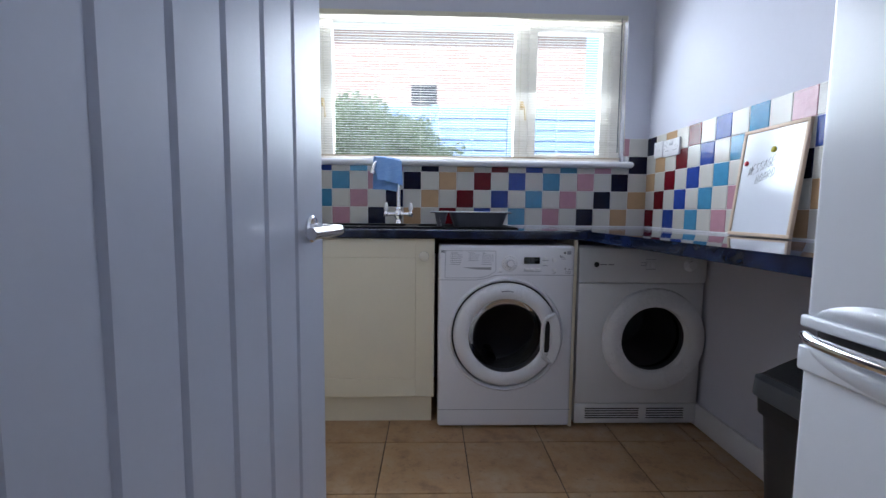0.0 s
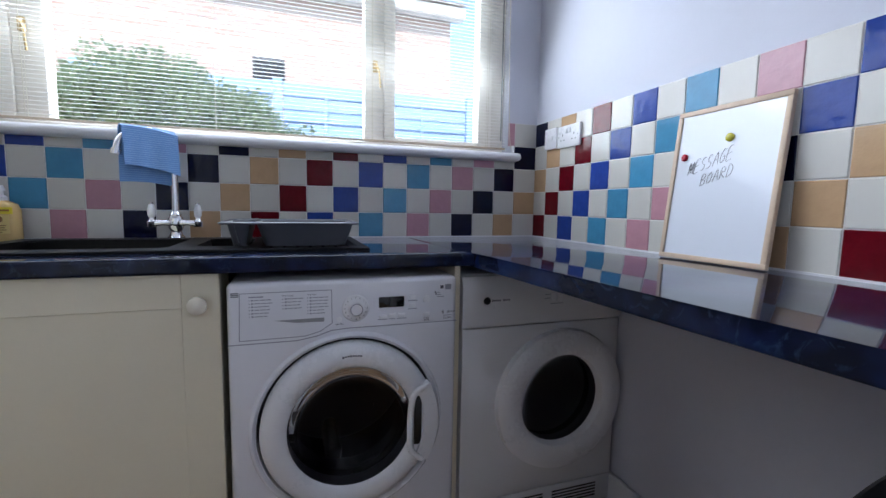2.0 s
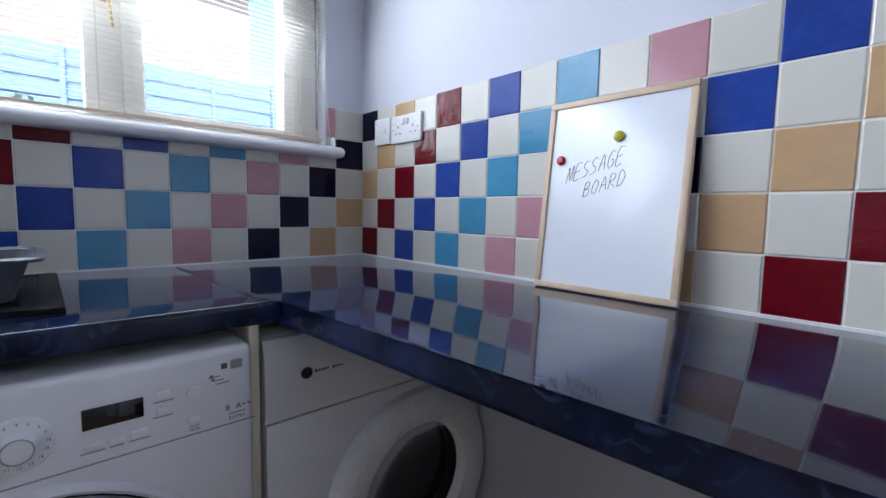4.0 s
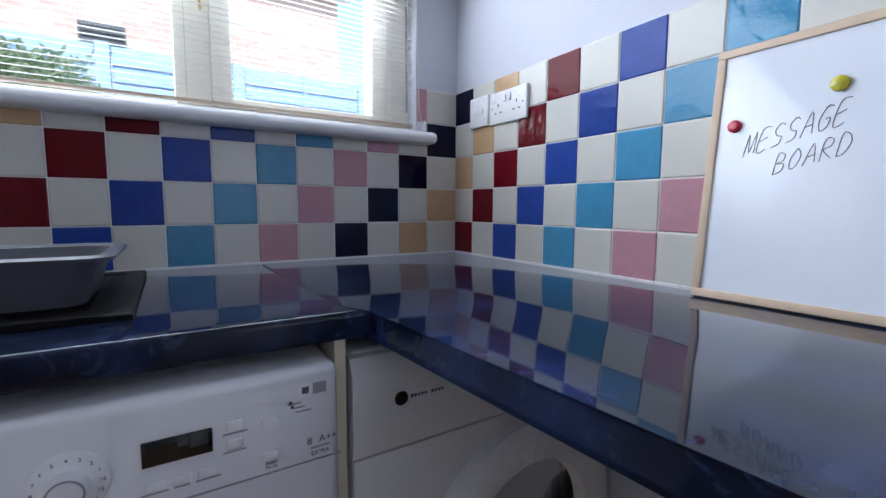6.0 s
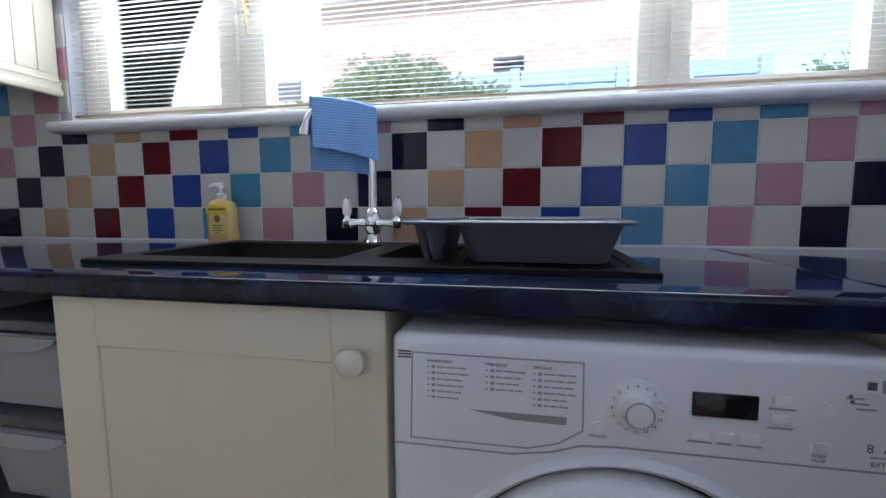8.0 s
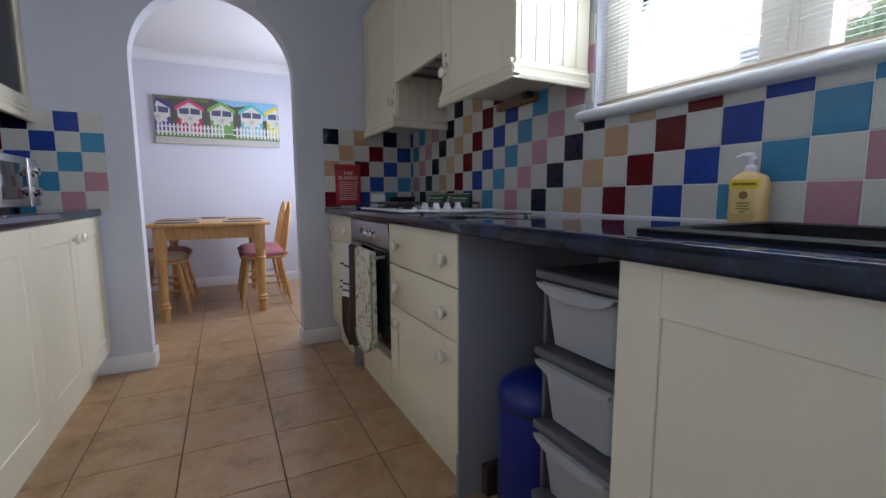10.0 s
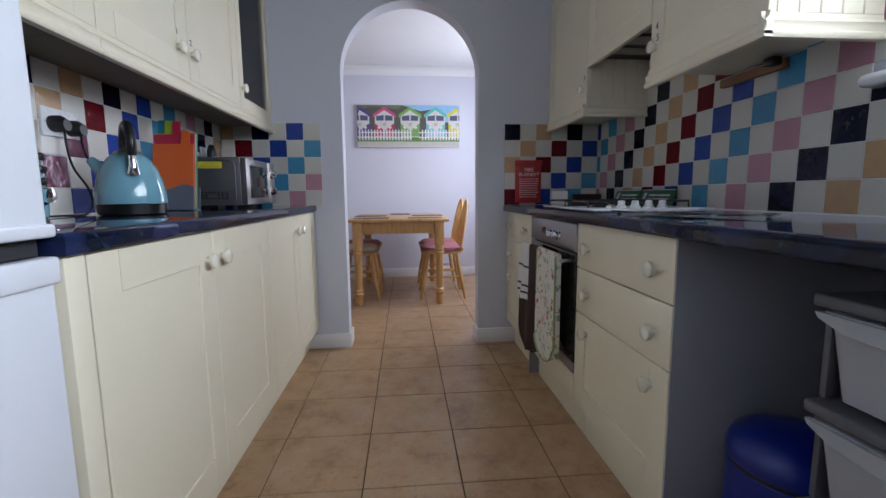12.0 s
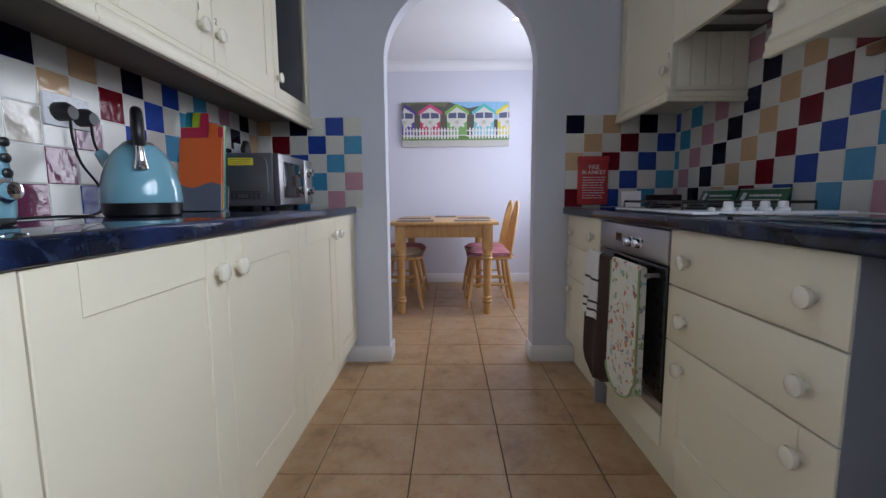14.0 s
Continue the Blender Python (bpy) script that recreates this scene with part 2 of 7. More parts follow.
def motifs(m, scale):
    """Printed patches of several colours on a pale cloth."""
    n, l = m.node_tree.nodes, m.node_tree.links
    b = n["Principled BSDF"]
    base = b.inputs["Base Color"].links[0].from_socket
    co, wob, add = n.new("ShaderNodeTexCoord"), n.new("ShaderNodeTexNoise"), n.new("ShaderNodeMix")
    wob.inputs["Scale"].default_value = scale * 2.4
    l.new(co.outputs["Object"], wob.inputs["Vector"])
    add.data_type = "VECTOR"
    add.inputs[0].default_value = 0.035
    l.new(co.outputs["Object"], add.inputs[4]), l.new(wob.outputs["Color"], add.inputs[5])
    v = n.new("ShaderNodeTexVoronoi")
    v.inputs["Scale"].default_value = scale
    l.new(add.outputs[1], v.inputs["Vector"])
    near = n.new("ShaderNodeMath")
    near.operation = "LESS_THAN"
    near.inputs[1].default_value = 0.36
    l.new(v.outputs["Distance"], near.inputs[0])
    ramp, sep = n.new("ShaderNodeValToRGB"), n.new("ShaderNodeSeparateColor")
    ramp.color_ramp.interpolation = "CONSTANT"
    cols = [(0, (0.55, 0.16, 0.07)), (0.22, (0.22, 0.24, 0.27)), (0.40, (0.28, 0.38, 0.18)), (0.58, (0.38, 0.10, 0.09)), (0.72, (0.35, 0.48, 0.50)), (0.86, (0.62, 0.36, 0.22))]
    ramp.color_ramp.elements[0].color = (*cols[0][1], 1)
    ramp.color_ramp.elements[1].position, ramp.color_ramp.elements[1].color = cols[1][0], (*cols[1][1], 1)
    for p, c in cols[2:]:
        ramp.color_ramp.elements.new(p).color = (*c, 1)
    l.new(v.outputs["Color"], sep.inputs[0]), l.new(sep.outputs[0], ramp.inputs[0])
    mx = n.new("ShaderNodeMix")
    mx.data_type = "RGBA"
    l.new(near.outputs[0], mx.inputs[0]), l.new(base, mx.inputs[6]), l.new(ramp.outputs[0], mx.inputs[7])
    l.new(mx.outputs[2], b.inputs["Base Color"])


motifs(MITT, 34)
GREEN_SIGN = mat("green_plaque", (0.010, 0.10, 0.04), 0.35)
RED_CLOTH = mat("red_pouch", (0.42, 0.018, 0.02), 0.45, vary=0.12, bump=0.4, bump_scale=30)
BLUE_CLOTH = mat("blue_cloth", (0.16, 0.33, 0.66), 0.9, vary=0.06)
SOAP = mat("yellow_soap", (0.72, 0.50, 0.20), 0.15, vary=0.03, coat=0.3)
YELLOW = mat("yellow_label", (0.75, 0.60, 0.02), 0.5)
CREAM_LABEL = mat("pale_yellow_label", (0.75, 0.58, 0.22), 0.5)
INK_BROWN = mat("brown_print", (0.30, 0.13, 0.03), 0.6)
BOARD_W = mat("board_gloss", (0.74, 0.77, 0.84), 0.10, vary=0.01, coat=0.3)
FRAME_WOOD = mat("pale_frame_wood", (0.62, 0.47, 0.34), 0.55, vary=0.10, scale=30, bump=0.1)
INK_PEN = mat("marker_ink", (0.03, 0.03, 0.04), 0.5)
RED_PL = mat("red_plastic", (0.45, 0.01, 0.03), 0.2)
OLIVE = mat("olive_plastic", (0.42, 0.38, 0.03), 0.25)
KETTLE_B = mat("pale_blue_enamel", (0.17, 0.36, 0.44), 0.12, vary=0.02, coat=0.5)
TEAL_PL = mat("teal_plastic", (0.01, 0.20, 0.25), 0.4)
LIME_PL = mat("lime_plastic", (0.36, 0.48, 0.02), 0.4)
CRIMSON_PL = mat("crimson_plastic", (0.46, 0.02, 0.06), 0.4)
ORANGE_PL = mat("orange_plastic", (0.70, 0.13, 0.02), 0.45, vary=0.02)
GREY_BLUE = mat("slate_plastic", (0.11, 0.125, 0.16), 0.45)
MW_SIDE = mat("grey_painted_steel", (0.20, 0.19, 0.20), 0.32, 0.7, vary=0.04)
DARK_WOOD = mat("dark_wood", (0.05, 0.03, 0.02), 0.6, vary=0.2)
BLACK_SOFT = mat("soft_black_plastic", (0.016, 0.0165, 0.019), 0.42)
FRIDGE_W = mat("fridge_paint", (0.74, 0.76, 0.81), 0.24, vary=0.01, bump=0.05, bump_scale=90)
PINE_DARK = mat("varnished_batten", (0.26, 0.13, 0.06), 0.5, vary=0.15, scale=20)
SATIN = mat("satin_chrome", (0.62, 0.60, 0.58), 0.26, 1.0, vary=0.03)
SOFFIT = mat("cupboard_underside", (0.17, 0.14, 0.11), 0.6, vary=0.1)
WIN_PAINT = mat("window_paint", (0.90, 0.86, 0.78), 0.4, vary=0.03)
BRASS = mat("brass", (0.60, 0.45, 0.22), 0.3, 1.0)
SLAT = mat("blind_slat", (0.84, 0.83, 0.80), 0.35, vary=0.01)
_n, _l = SLAT.node_tree.nodes, SLAT.node_tree.links
_tr, _mx = _n.new("ShaderNodeBsdfTranslucent"), _n.new("ShaderNodeMixShader")
_tr.inputs["Color"].default_value, _mx.inputs[0].default_value = (0.86, 0.85, 0.82, 1), 0.45
_l.new(_n["Principled BSDF"].outputs[0], _mx.inputs[1]), _l.new(_tr.outputs[0], _mx.inputs[2]), _l.new(_mx.outputs[0], _n["Material Output"].inputs["Surface"])
BLIND_RAIL = mat("blind_rail", (0.52, 0.42, 0.30), 0.4)
GROUND = mat("paving", (0.33, 0.31, 0.28), 0.9, vary=0.15, scale=1.5, fine=12)
RENDER = mat("white_render", (0.78, 0.77, 0.74), 0.9, vary=0.04)
ROOF = mat("roof_tiles", (0.24, 0.15, 0.11), 0.85, vary=0.2, scale=3)
SLATE = mat("dark_louvre", (0.06, 0.06, 0.07), 0.6)
SLATE_L = mat("pale_louvre", (0.30, 0.30, 0.34), 0.6)
FENCE = mat("fence_paint", (0.26, 0.38, 0.60), 0.8, vary=0.12, scale=8)
BARK = mat("bark", (0.10, 0.07, 0.045), 0.9, vary=0.2)
LEAF = mat("leaf", (0.12, 0.16, 0.085), 0.5, vary=0.25, scale=3, fine=30)
_n, _l = LEAF.node_tree.nodes, LEAF.node_tree.links
_tr, _mx = _n.new("ShaderNodeBsdfTranslucent"), _n.new("ShaderNodeMixShader")
_tr.inputs["Color"].default_value, _mx.inputs[0].default_value = (0.42, 0.50, 0.28, 1), 0.55
_l.new(_n["Principled BSDF"].outputs[0], _mx.inputs[1]), _l.new(_tr.outputs[0], _mx.inputs[2]), _l.new(_mx.outputs[0], _n["Material Output"].inputs["Surface"])
MAT_DARK = mat("dark_mat", (0.06, 0.045, 0.04), 0.4)
CUSH_CREAM = mat("cream_cloth", (0.66, 0.58, 0.42), 0.95, vary=0.08, bump=0.3, bump_scale=80)
CUSH_RED = mat("checked_cloth", (0.42, 0.17, 0.20), 0.95, vary=0.15, scale=25, fine=120)
GLOW = bpy.data.materials.new("lamp_glow")
GLOW.use_nodes = True
GLOW.node_tree.nodes["Principled BSDF"].inputs["Emission Color"].default_value = (1, 0.95, 0.88, 1)
GLOW.node_tree.nodes["Principled BSDF"].inputs["Emission Strength"].default_value = 12.0


def pane_material(name, tint, gloss, ior=1.45):
    """Thin glass: lets light straight through and mirrors a little by angle."""
    m = bpy.data.materials.new(name)
    m.use_nodes = True
    n, l = m.node_tree.nodes, m.node_tree.links
    n.remove(n["Principled BSDF"])
    t, g_, mx, fr_ = n.new("ShaderNodeBsdfTransparent"), n.new("ShaderNodeBsdfGlossy"), n.new("ShaderNodeMixShader"), n.new("ShaderNodeFresnel")
    t.inputs["Color"].default_value, g_.inputs["Roughness"].default_value = (*tint, 1), gloss
    fr_.inputs["IOR"].default_value = ior
    l.new(fr_.outputs[0], mx.inputs[0]), l.new(t.outputs[0], mx.inputs[1]), l.new(g_.outputs[0], mx.inputs[2])
    l.new(mx.outputs[0], n["Material Output"].inputs["Surface"])
    return m


PANE = pane_material("window_pane", (0.93, 0.96, 0.95), 0.02)
PORTHOLE = pane_material("porthole_glass", (0.14, 0.14, 0.16), 0.02, 1.25)
PANE_T = pane_material("thin_glass", (0.85, 0.88, 0.88), 0.03)


def pattern(m, build):
    """Adds a colour pattern built by build(nodes, links, coords, base socket)."""
    n, l = m.node_tree.nodes, m.node_tree.links
    b = n["Principled BSDF"]
    src = b.inputs["Base Color"].links[0].from_socket
    co = next(x for x in n if x.type == "TEX_COORD")
    l.new(build(n, l, co.outputs["Object"], src), b.inputs["Base Color"])


def mixed(n, l, fac, a, color):
    x = n.new("ShaderNodeMix")
    x.data_type = "RGBA"
    l.new(fac, x.inputs[0]), l.new(a, x.inputs[6])
    x.inputs[7].default_value = (*color, 1)
    return x.outputs[2]


def ramp(n, l, src, lo, hi):
    r = n.new("ShaderNodeMapRange")
    r.inputs["From Min"].default_value, r.inputs["From Max"].default_value = lo, hi
    l.new(src, r.inputs["Value"])
    return r.outputs[0]


def brick_pattern(n, l, co, src):
    sp = n.new("ShaderNodeSeparateXYZ")
    cb_ = n.new("ShaderNodeCombineXYZ")
    l.new(co, sp.inputs[0]), l.new(sp.outputs[0], cb_.inputs[0]), l.new(sp.outputs[2], cb_.inputs[1])
    t = n.new("ShaderNodeTexBrick")
    l.new(cb_.outputs[0], t.inputs["Vector"])
    for k, v in (("Scale", 1.0), ("Brick Width", 0.225), ("Row Height", 0.075), ("Mortar Size", 0.008)):
        t.inputs[k].default_value = v
    t.inputs["Color1"].default_value, t.inputs["Color2"].default_value, t.inputs["Mortar"].default_value = (0.42, 0.27, 0.23, 1), (0.48, 0.35, 0.31, 1), (0.50, 0.46, 0.43, 1)
    return t.outputs["Color"]


BRICK = mat("garden_brick", (0.45, 0.3, 0.25), 0.9)
pattern(BRICK, brick_pattern)


def marble(n, l, co, src):
    a = n.new("ShaderNodeTexNoise")
    a.inputs["Scale"].default_value, a.inputs["Detail"].default_value, a.inputs["Distortion"].default_value, a.inputs["Roughness"].default_value = 26, 6, 1.6, 0.65
    l.new(co, a.inputs["Vector"])
    c = n.new("ShaderNodeTexNoise")
    c.inputs["Scale"].default_value, c.inputs["Detail"].default_value = 9, 3
    l.new(co, c.inputs["Vector"])
    s1 = mixed(n, l, ramp(n, l, c.outputs[0], 0.45, 0.70), src, (0.014, 0.024, 0.080))
    return mixed(n, l, ramp(n, l, a.outputs[0], 0.56, 0.80), s1, (0.036, 0.062, 0.125))


WORKTOP = mat("worktop_laminate", (0.006, 0.009, 0.022), 0.05, vary=0.1, bump=0.02, bump_scale=30)
WORKTOP.node_tree.nodes["Principled BSDF"].inputs["Specular IOR Level"].default_value = 0.28
pattern(WORKTOP, marble)


def waves(n, l, co, src):
    w = n.new("ShaderNodeTexWave")
    w.wave_type, w.bands_direction = "BANDS", "Z"
    w.inputs["Scale"].default_value, w.inputs["Distortion"].default_value, w.inputs["Detail"].default_value, w.inputs["Detail Scale"].default_value = 48, 1.6, 0, 5.0
    l.new(co, w.inputs["Vector"])
    return mixed(n, l, ramp(n, l, w.outputs["Fac"], 0.62, 0.85), src, (0.30, 0.47, 0.76))


pattern(BLUE_CLOTH, waves)


def stone(n, l, co, src):
    oi = n.new("ShaderNodeObjectInfo")
    sh = n.new("ShaderNodeVectorMath")
    sh.operation = "ADD"
    mu = n.new("ShaderNodeMath")
    mu.operation = "MULTIPLY"
    mu.inputs[1].default_value = 61.0
    l.new(oi.outputs["Random"], mu.inputs[0]), l.new(co, sh.inputs[0]), l.new(mu.outputs[0], sh.inputs[1])
    a = n.new("ShaderNodeTexNoise")
    a.inputs["Scale"].default_value, a.inputs["Detail"].default_value, a.inputs["Roughness"].default_value = 8, 5, 0.7
    l.new(sh.outputs[0], a.inputs["Vector"])
    c = n.new("ShaderNodeTexNoise")
    c.inputs["Scale"].default_value, c.inputs["Detail"].default_value = 60, 2
    l.new(sh.outputs[0], c.inputs["Vector"])
    s1 = mixed(n, l, ramp(n, l, a.outputs[0], 0.48, 0.72), src, (0.50, 0.36, 0.23))
    s2 = mixed(n, l, ramp(n, l, a.outputs[0], 0.46, 0.30), s1, (0.30, 0.18, 0.10))
    return mixed(n, l, ramp(n, l, c.outputs[0], 0.62, 0.85), s2, (0.24, 0.15, 0.09))


def mitt_spots(n, l, co, src):
    out = src
    for sc, col, th in ((38, (0.55, 0.16, 0.05), 0.22), (55, (0.12, 0.14, 0.15), 0.18), (47, (0.25, 0.33, 0.12), 0.16)):
        v = n.new("ShaderNodeTexVoronoi")
        v.inputs["Scale"].default_value = sc
        l.new(co, v.inputs["Vector"])
        out = mixed(n, l, ramp(n, l, v.outputs["Distance"], th + 0.03, th), out, col)
    return out




def stripes(n, l, co, src):
    sp = n.new("ShaderNodeSeparateXYZ")
    l.new(co, sp.inputs[0])
    out = src
    for z in (-0.105, -0.20, -0.235):
        a = n.new("ShaderNodeMath")
        a.operation = "ADD"
        a.inputs[1].default_value = -z
        b_ = n.new("ShaderNodeMath")
        b_.operation = "ABSOLUTE"
        l.new(sp.outputs[2], a.inputs[0]), l.new(a.outputs[0], b_.inputs[0])
        out = mixed(n, l, ramp(n, l, b_.outputs[0], 0.006, 0.004), out, (0.03, 0.03, 0.035))
    return out


pattern(TOWEL_W, stripes)


def grain(n, l, co, src):
    mp = n.new("ShaderNodeMapping")
    mp.inputs["Scale"].default_value = (6, 60, 6)
    l.new(co, mp.inputs[0])
    a = n.new("ShaderNodeTexNoise")
    a.inputs["Scale"].default_value, a.inputs["Detail"].default_value = 1.0, 4
    l.new(mp.outputs[0], a.inputs["Vector"])
    return mixed(n, l, ramp(n, l, a.outputs[0], 0.5, 0.75), src, (0.46, 0.23, 0.07))


pattern(PINE, grain)
for _k, _m in TILE.items():
    _m.node_tree.nodes["Principled BSDF"].inputs["Specular IOR Level"].default_value = 0.22 if _k in ("navy", "red", "blue") else 0.4
FLOOR_TILE = mat("floor_tile", (0.46, 0.285, 0.145), 0.36, vary=0.10, scale=7, fine=50, rand=0.06, bump=0.10, bump_scale=25)
pattern(FLOOR_TILE, stone)

# ---- the large structure ----
XD, T = XL - 0.12, 0.12
floor = setting("floor", new_box(-5.6, 1.3, -1.6, 2.7, -0.08, -0.006), FLOOR_GROUT, "tiled floor under the kitchen and dining room, dark joints")
ceiling = setting("ceiling", new_box(-5.6, 1.3, -1.6, 2.9, CEIL, CEIL + 0.1), CEILING, "plain white ceiling")
bm = box(bmesh.new(), XD, WX0, YB, YB + 0.27, 0, CEIL)
box(bm, WX1, XR + 0.2, YB, YB + 0.27, 0, CEIL)
box(bm, WX0, WX1, YB, YB + 0.27, 0, WZ0 - 0.03)
box(bm, WX0, WX1, YB, YB + 0.27, WZ1, CEIL)
wall_north = setting("wall_window", bm, WALL, "pale lilac painted wall with the window")
wall_east = setting("wall_side", new_box(XR, XR + 0.2, -1.6, YB, 0, CEIL), WALL, "pale lilac painted plaster wall")
DW0, DW1 = -0.455, 0.345
bm = box(bmesh.new(), XD, -1.0, -0.12, YS, 0, CEIL)
box(bm, -1.0, DW0, -0.12, 0, 0, CEIL)
box(bm, DW1, XR, -0.12, 0, 0, CEIL)
box(bm, DW0, DW1, -0.12, 0, 2.04, CEIL)
wall_south = setting("wall_door", bm, WALL, "pale lilac painted wall with the doorway")
bm = bmesh.new()
n = 24
cy, rr_ = (ARCH_Y0 + ARCH_Y1) / 2, (ARCH_Y1 - ARCH_Y0) / 2
arc = [(cy - rr_ * math.cos(math.pi * i / n), ARCH_SPRING + (ARCH_TOP - ARCH_SPRING) * math.sin(math.pi * i / n)) for i in range(n + 1)]
outline = [(-0.0, 0.0), (ARCH_Y0, 0.0)] + arc + [(ARCH_Y1, 0.0), (YB, 0.0), (YB, CEIL), (0.0, CEIL)]
prism(bm, outline, XD, XL, Matrix(((0, 0, 1, 0), (1, 0, 0, 0), (0, 1, 0, 0), (0, 0, 0, 1))))
wall_arch = setting("wall_arch", bm, WALL, "pale wall with a round-headed archway to the dining room")
bm = box(bmesh.new(), DX - 0.15, DX, -1.6, 2.7, 0, CEIL)
setting("wall_dining_end", bm, WALL_D, "pale lilac end wall of the dining room")
# dining side walls with a window opening that lights the room
bm = box(bmesh.new(), DX, XD, YB, YB + 0.15, 0, 0.9)
box(bm, DX, XD, YB, YB + 0.15, 2.1, CEIL)
box(bm, DX, DX + 0.5, YB, YB + 0.15, 0.9, 2.1)
box(bm, XD - 0.5, XD, YB, YB + 0.15, 0.9, 2.1)
setting("wall_dining_side", bm, WALL_D, "pale wall of the dining room with a window opening")
setting("wall_dining_back", new_box(DX, XD, -1.6, -1.45, 0, CEIL), WALL_D, "pale wall closing the dining room")
setting("wall_hall", new_box(XD, XR, -1.6, -1.45, 0, CEIL), WALL, "pale wall of the hall behind the doorway")
bm = box(bmesh.new(), XD, XD + 0.1, -1.45, -0.12, 0, CEIL)
setting("wall_hall_end", bm, WALL, "pale wall closing the hall")
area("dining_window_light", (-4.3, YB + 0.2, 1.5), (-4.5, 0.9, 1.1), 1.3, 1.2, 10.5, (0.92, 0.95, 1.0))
# added fill from behind the doorway; the hall has no known fitting
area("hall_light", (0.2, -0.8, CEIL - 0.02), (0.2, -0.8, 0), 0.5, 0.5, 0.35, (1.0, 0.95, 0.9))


# ---- wall tiles ----
_tile_mesh = {}


def tile_mesh(color, w, h):
    key = (color, round(w, 3), round(h, 3))
    if key not in _tile_mesh:
        bm = bmesh.new()
        g, e, d = 0.0011, 0.0022, 0.0075
        ring = lambda i, z: [bm.verts.new(p) for p in ((g + i, g + i, z), (w - g - i, g + i, z), (w - g - i, h - g - i, z), (g + i, h - g - i, z))]
        a, b, c = ring(0, 0), ring(0, d - 0.0016), ring(e, d)
        for lo, hi in ((a, b), (b, c)):
            for k in range(4):
                bm.faces.new((lo[k], lo[(k + 1) % 4], hi[(k + 1) % 4], hi[k]))
        bm.faces.new(c)
        p, q = 0.0054, [bm.verts.new(v) for v in ((0, 0, 0.0054), (w, 0, 0.0054), (w, h, 0.0054), (0, h, 0.0054))]
        inner = ring(0, p)
        for k in range(4):
            bm.faces.new((q[k], q[(k + 1) % 4], inner[(k + 1) % 4], inner[k])).material_index = 1
        _tile_mesh[key] = finish(bm, "tile", TILE[color], 20)
        _tile_mesh[key].materials.append(GROUT)
    return _tile_mesh[key]


def put_tile(color, w, h, m, wall):
    ob = new("tile", tile_mesh(color, w, h))
    ob.matrix_world = m
    ob.parent = wall


SEQ_B = ["red", "tan", "navy", "pink", "teal", "blue"]
SEQ_R = ["red", "blue", "teal", "pink", "navy", "tan"]
# local x along the wall, local y up, local z out of the wall
M_BACK = lambda x, z: Matrix(((-1, 0, 0, x), (0, 0, -1, YB - 0.001), (0, 1, 0, z), (0, 0, 0, 1)))
M_RIGHT = lambda y, z: Matrix(((0, 0, -1, XR - 0.001), (-1, 0, 0, y), (0, 1, 0, z), (0, 0, 0, 1)))
M_LEFT = lambda y, z: Matrix(((0, 0, 1, XL + 0.001), (1, 0, 0, y), (0, 1, 0, z), (0, 0, 0, 1)))
M_OPP = lambda x, z: Matrix(((1, 0, 0, x), (0, 0, 1, YS + 0.001), (0, 1, 0, z), (0, 0, 0, 1)))


def joint_x(c):
    """Joint c of the window wall, counted from the corner."""
    if c <= 0:
        return XR
    return 1.036 - (c - 1) * 0.0989 if c <= 11 else 0.047 - (c - 11) * 0.10075 if c <= 23 else XR - c * P


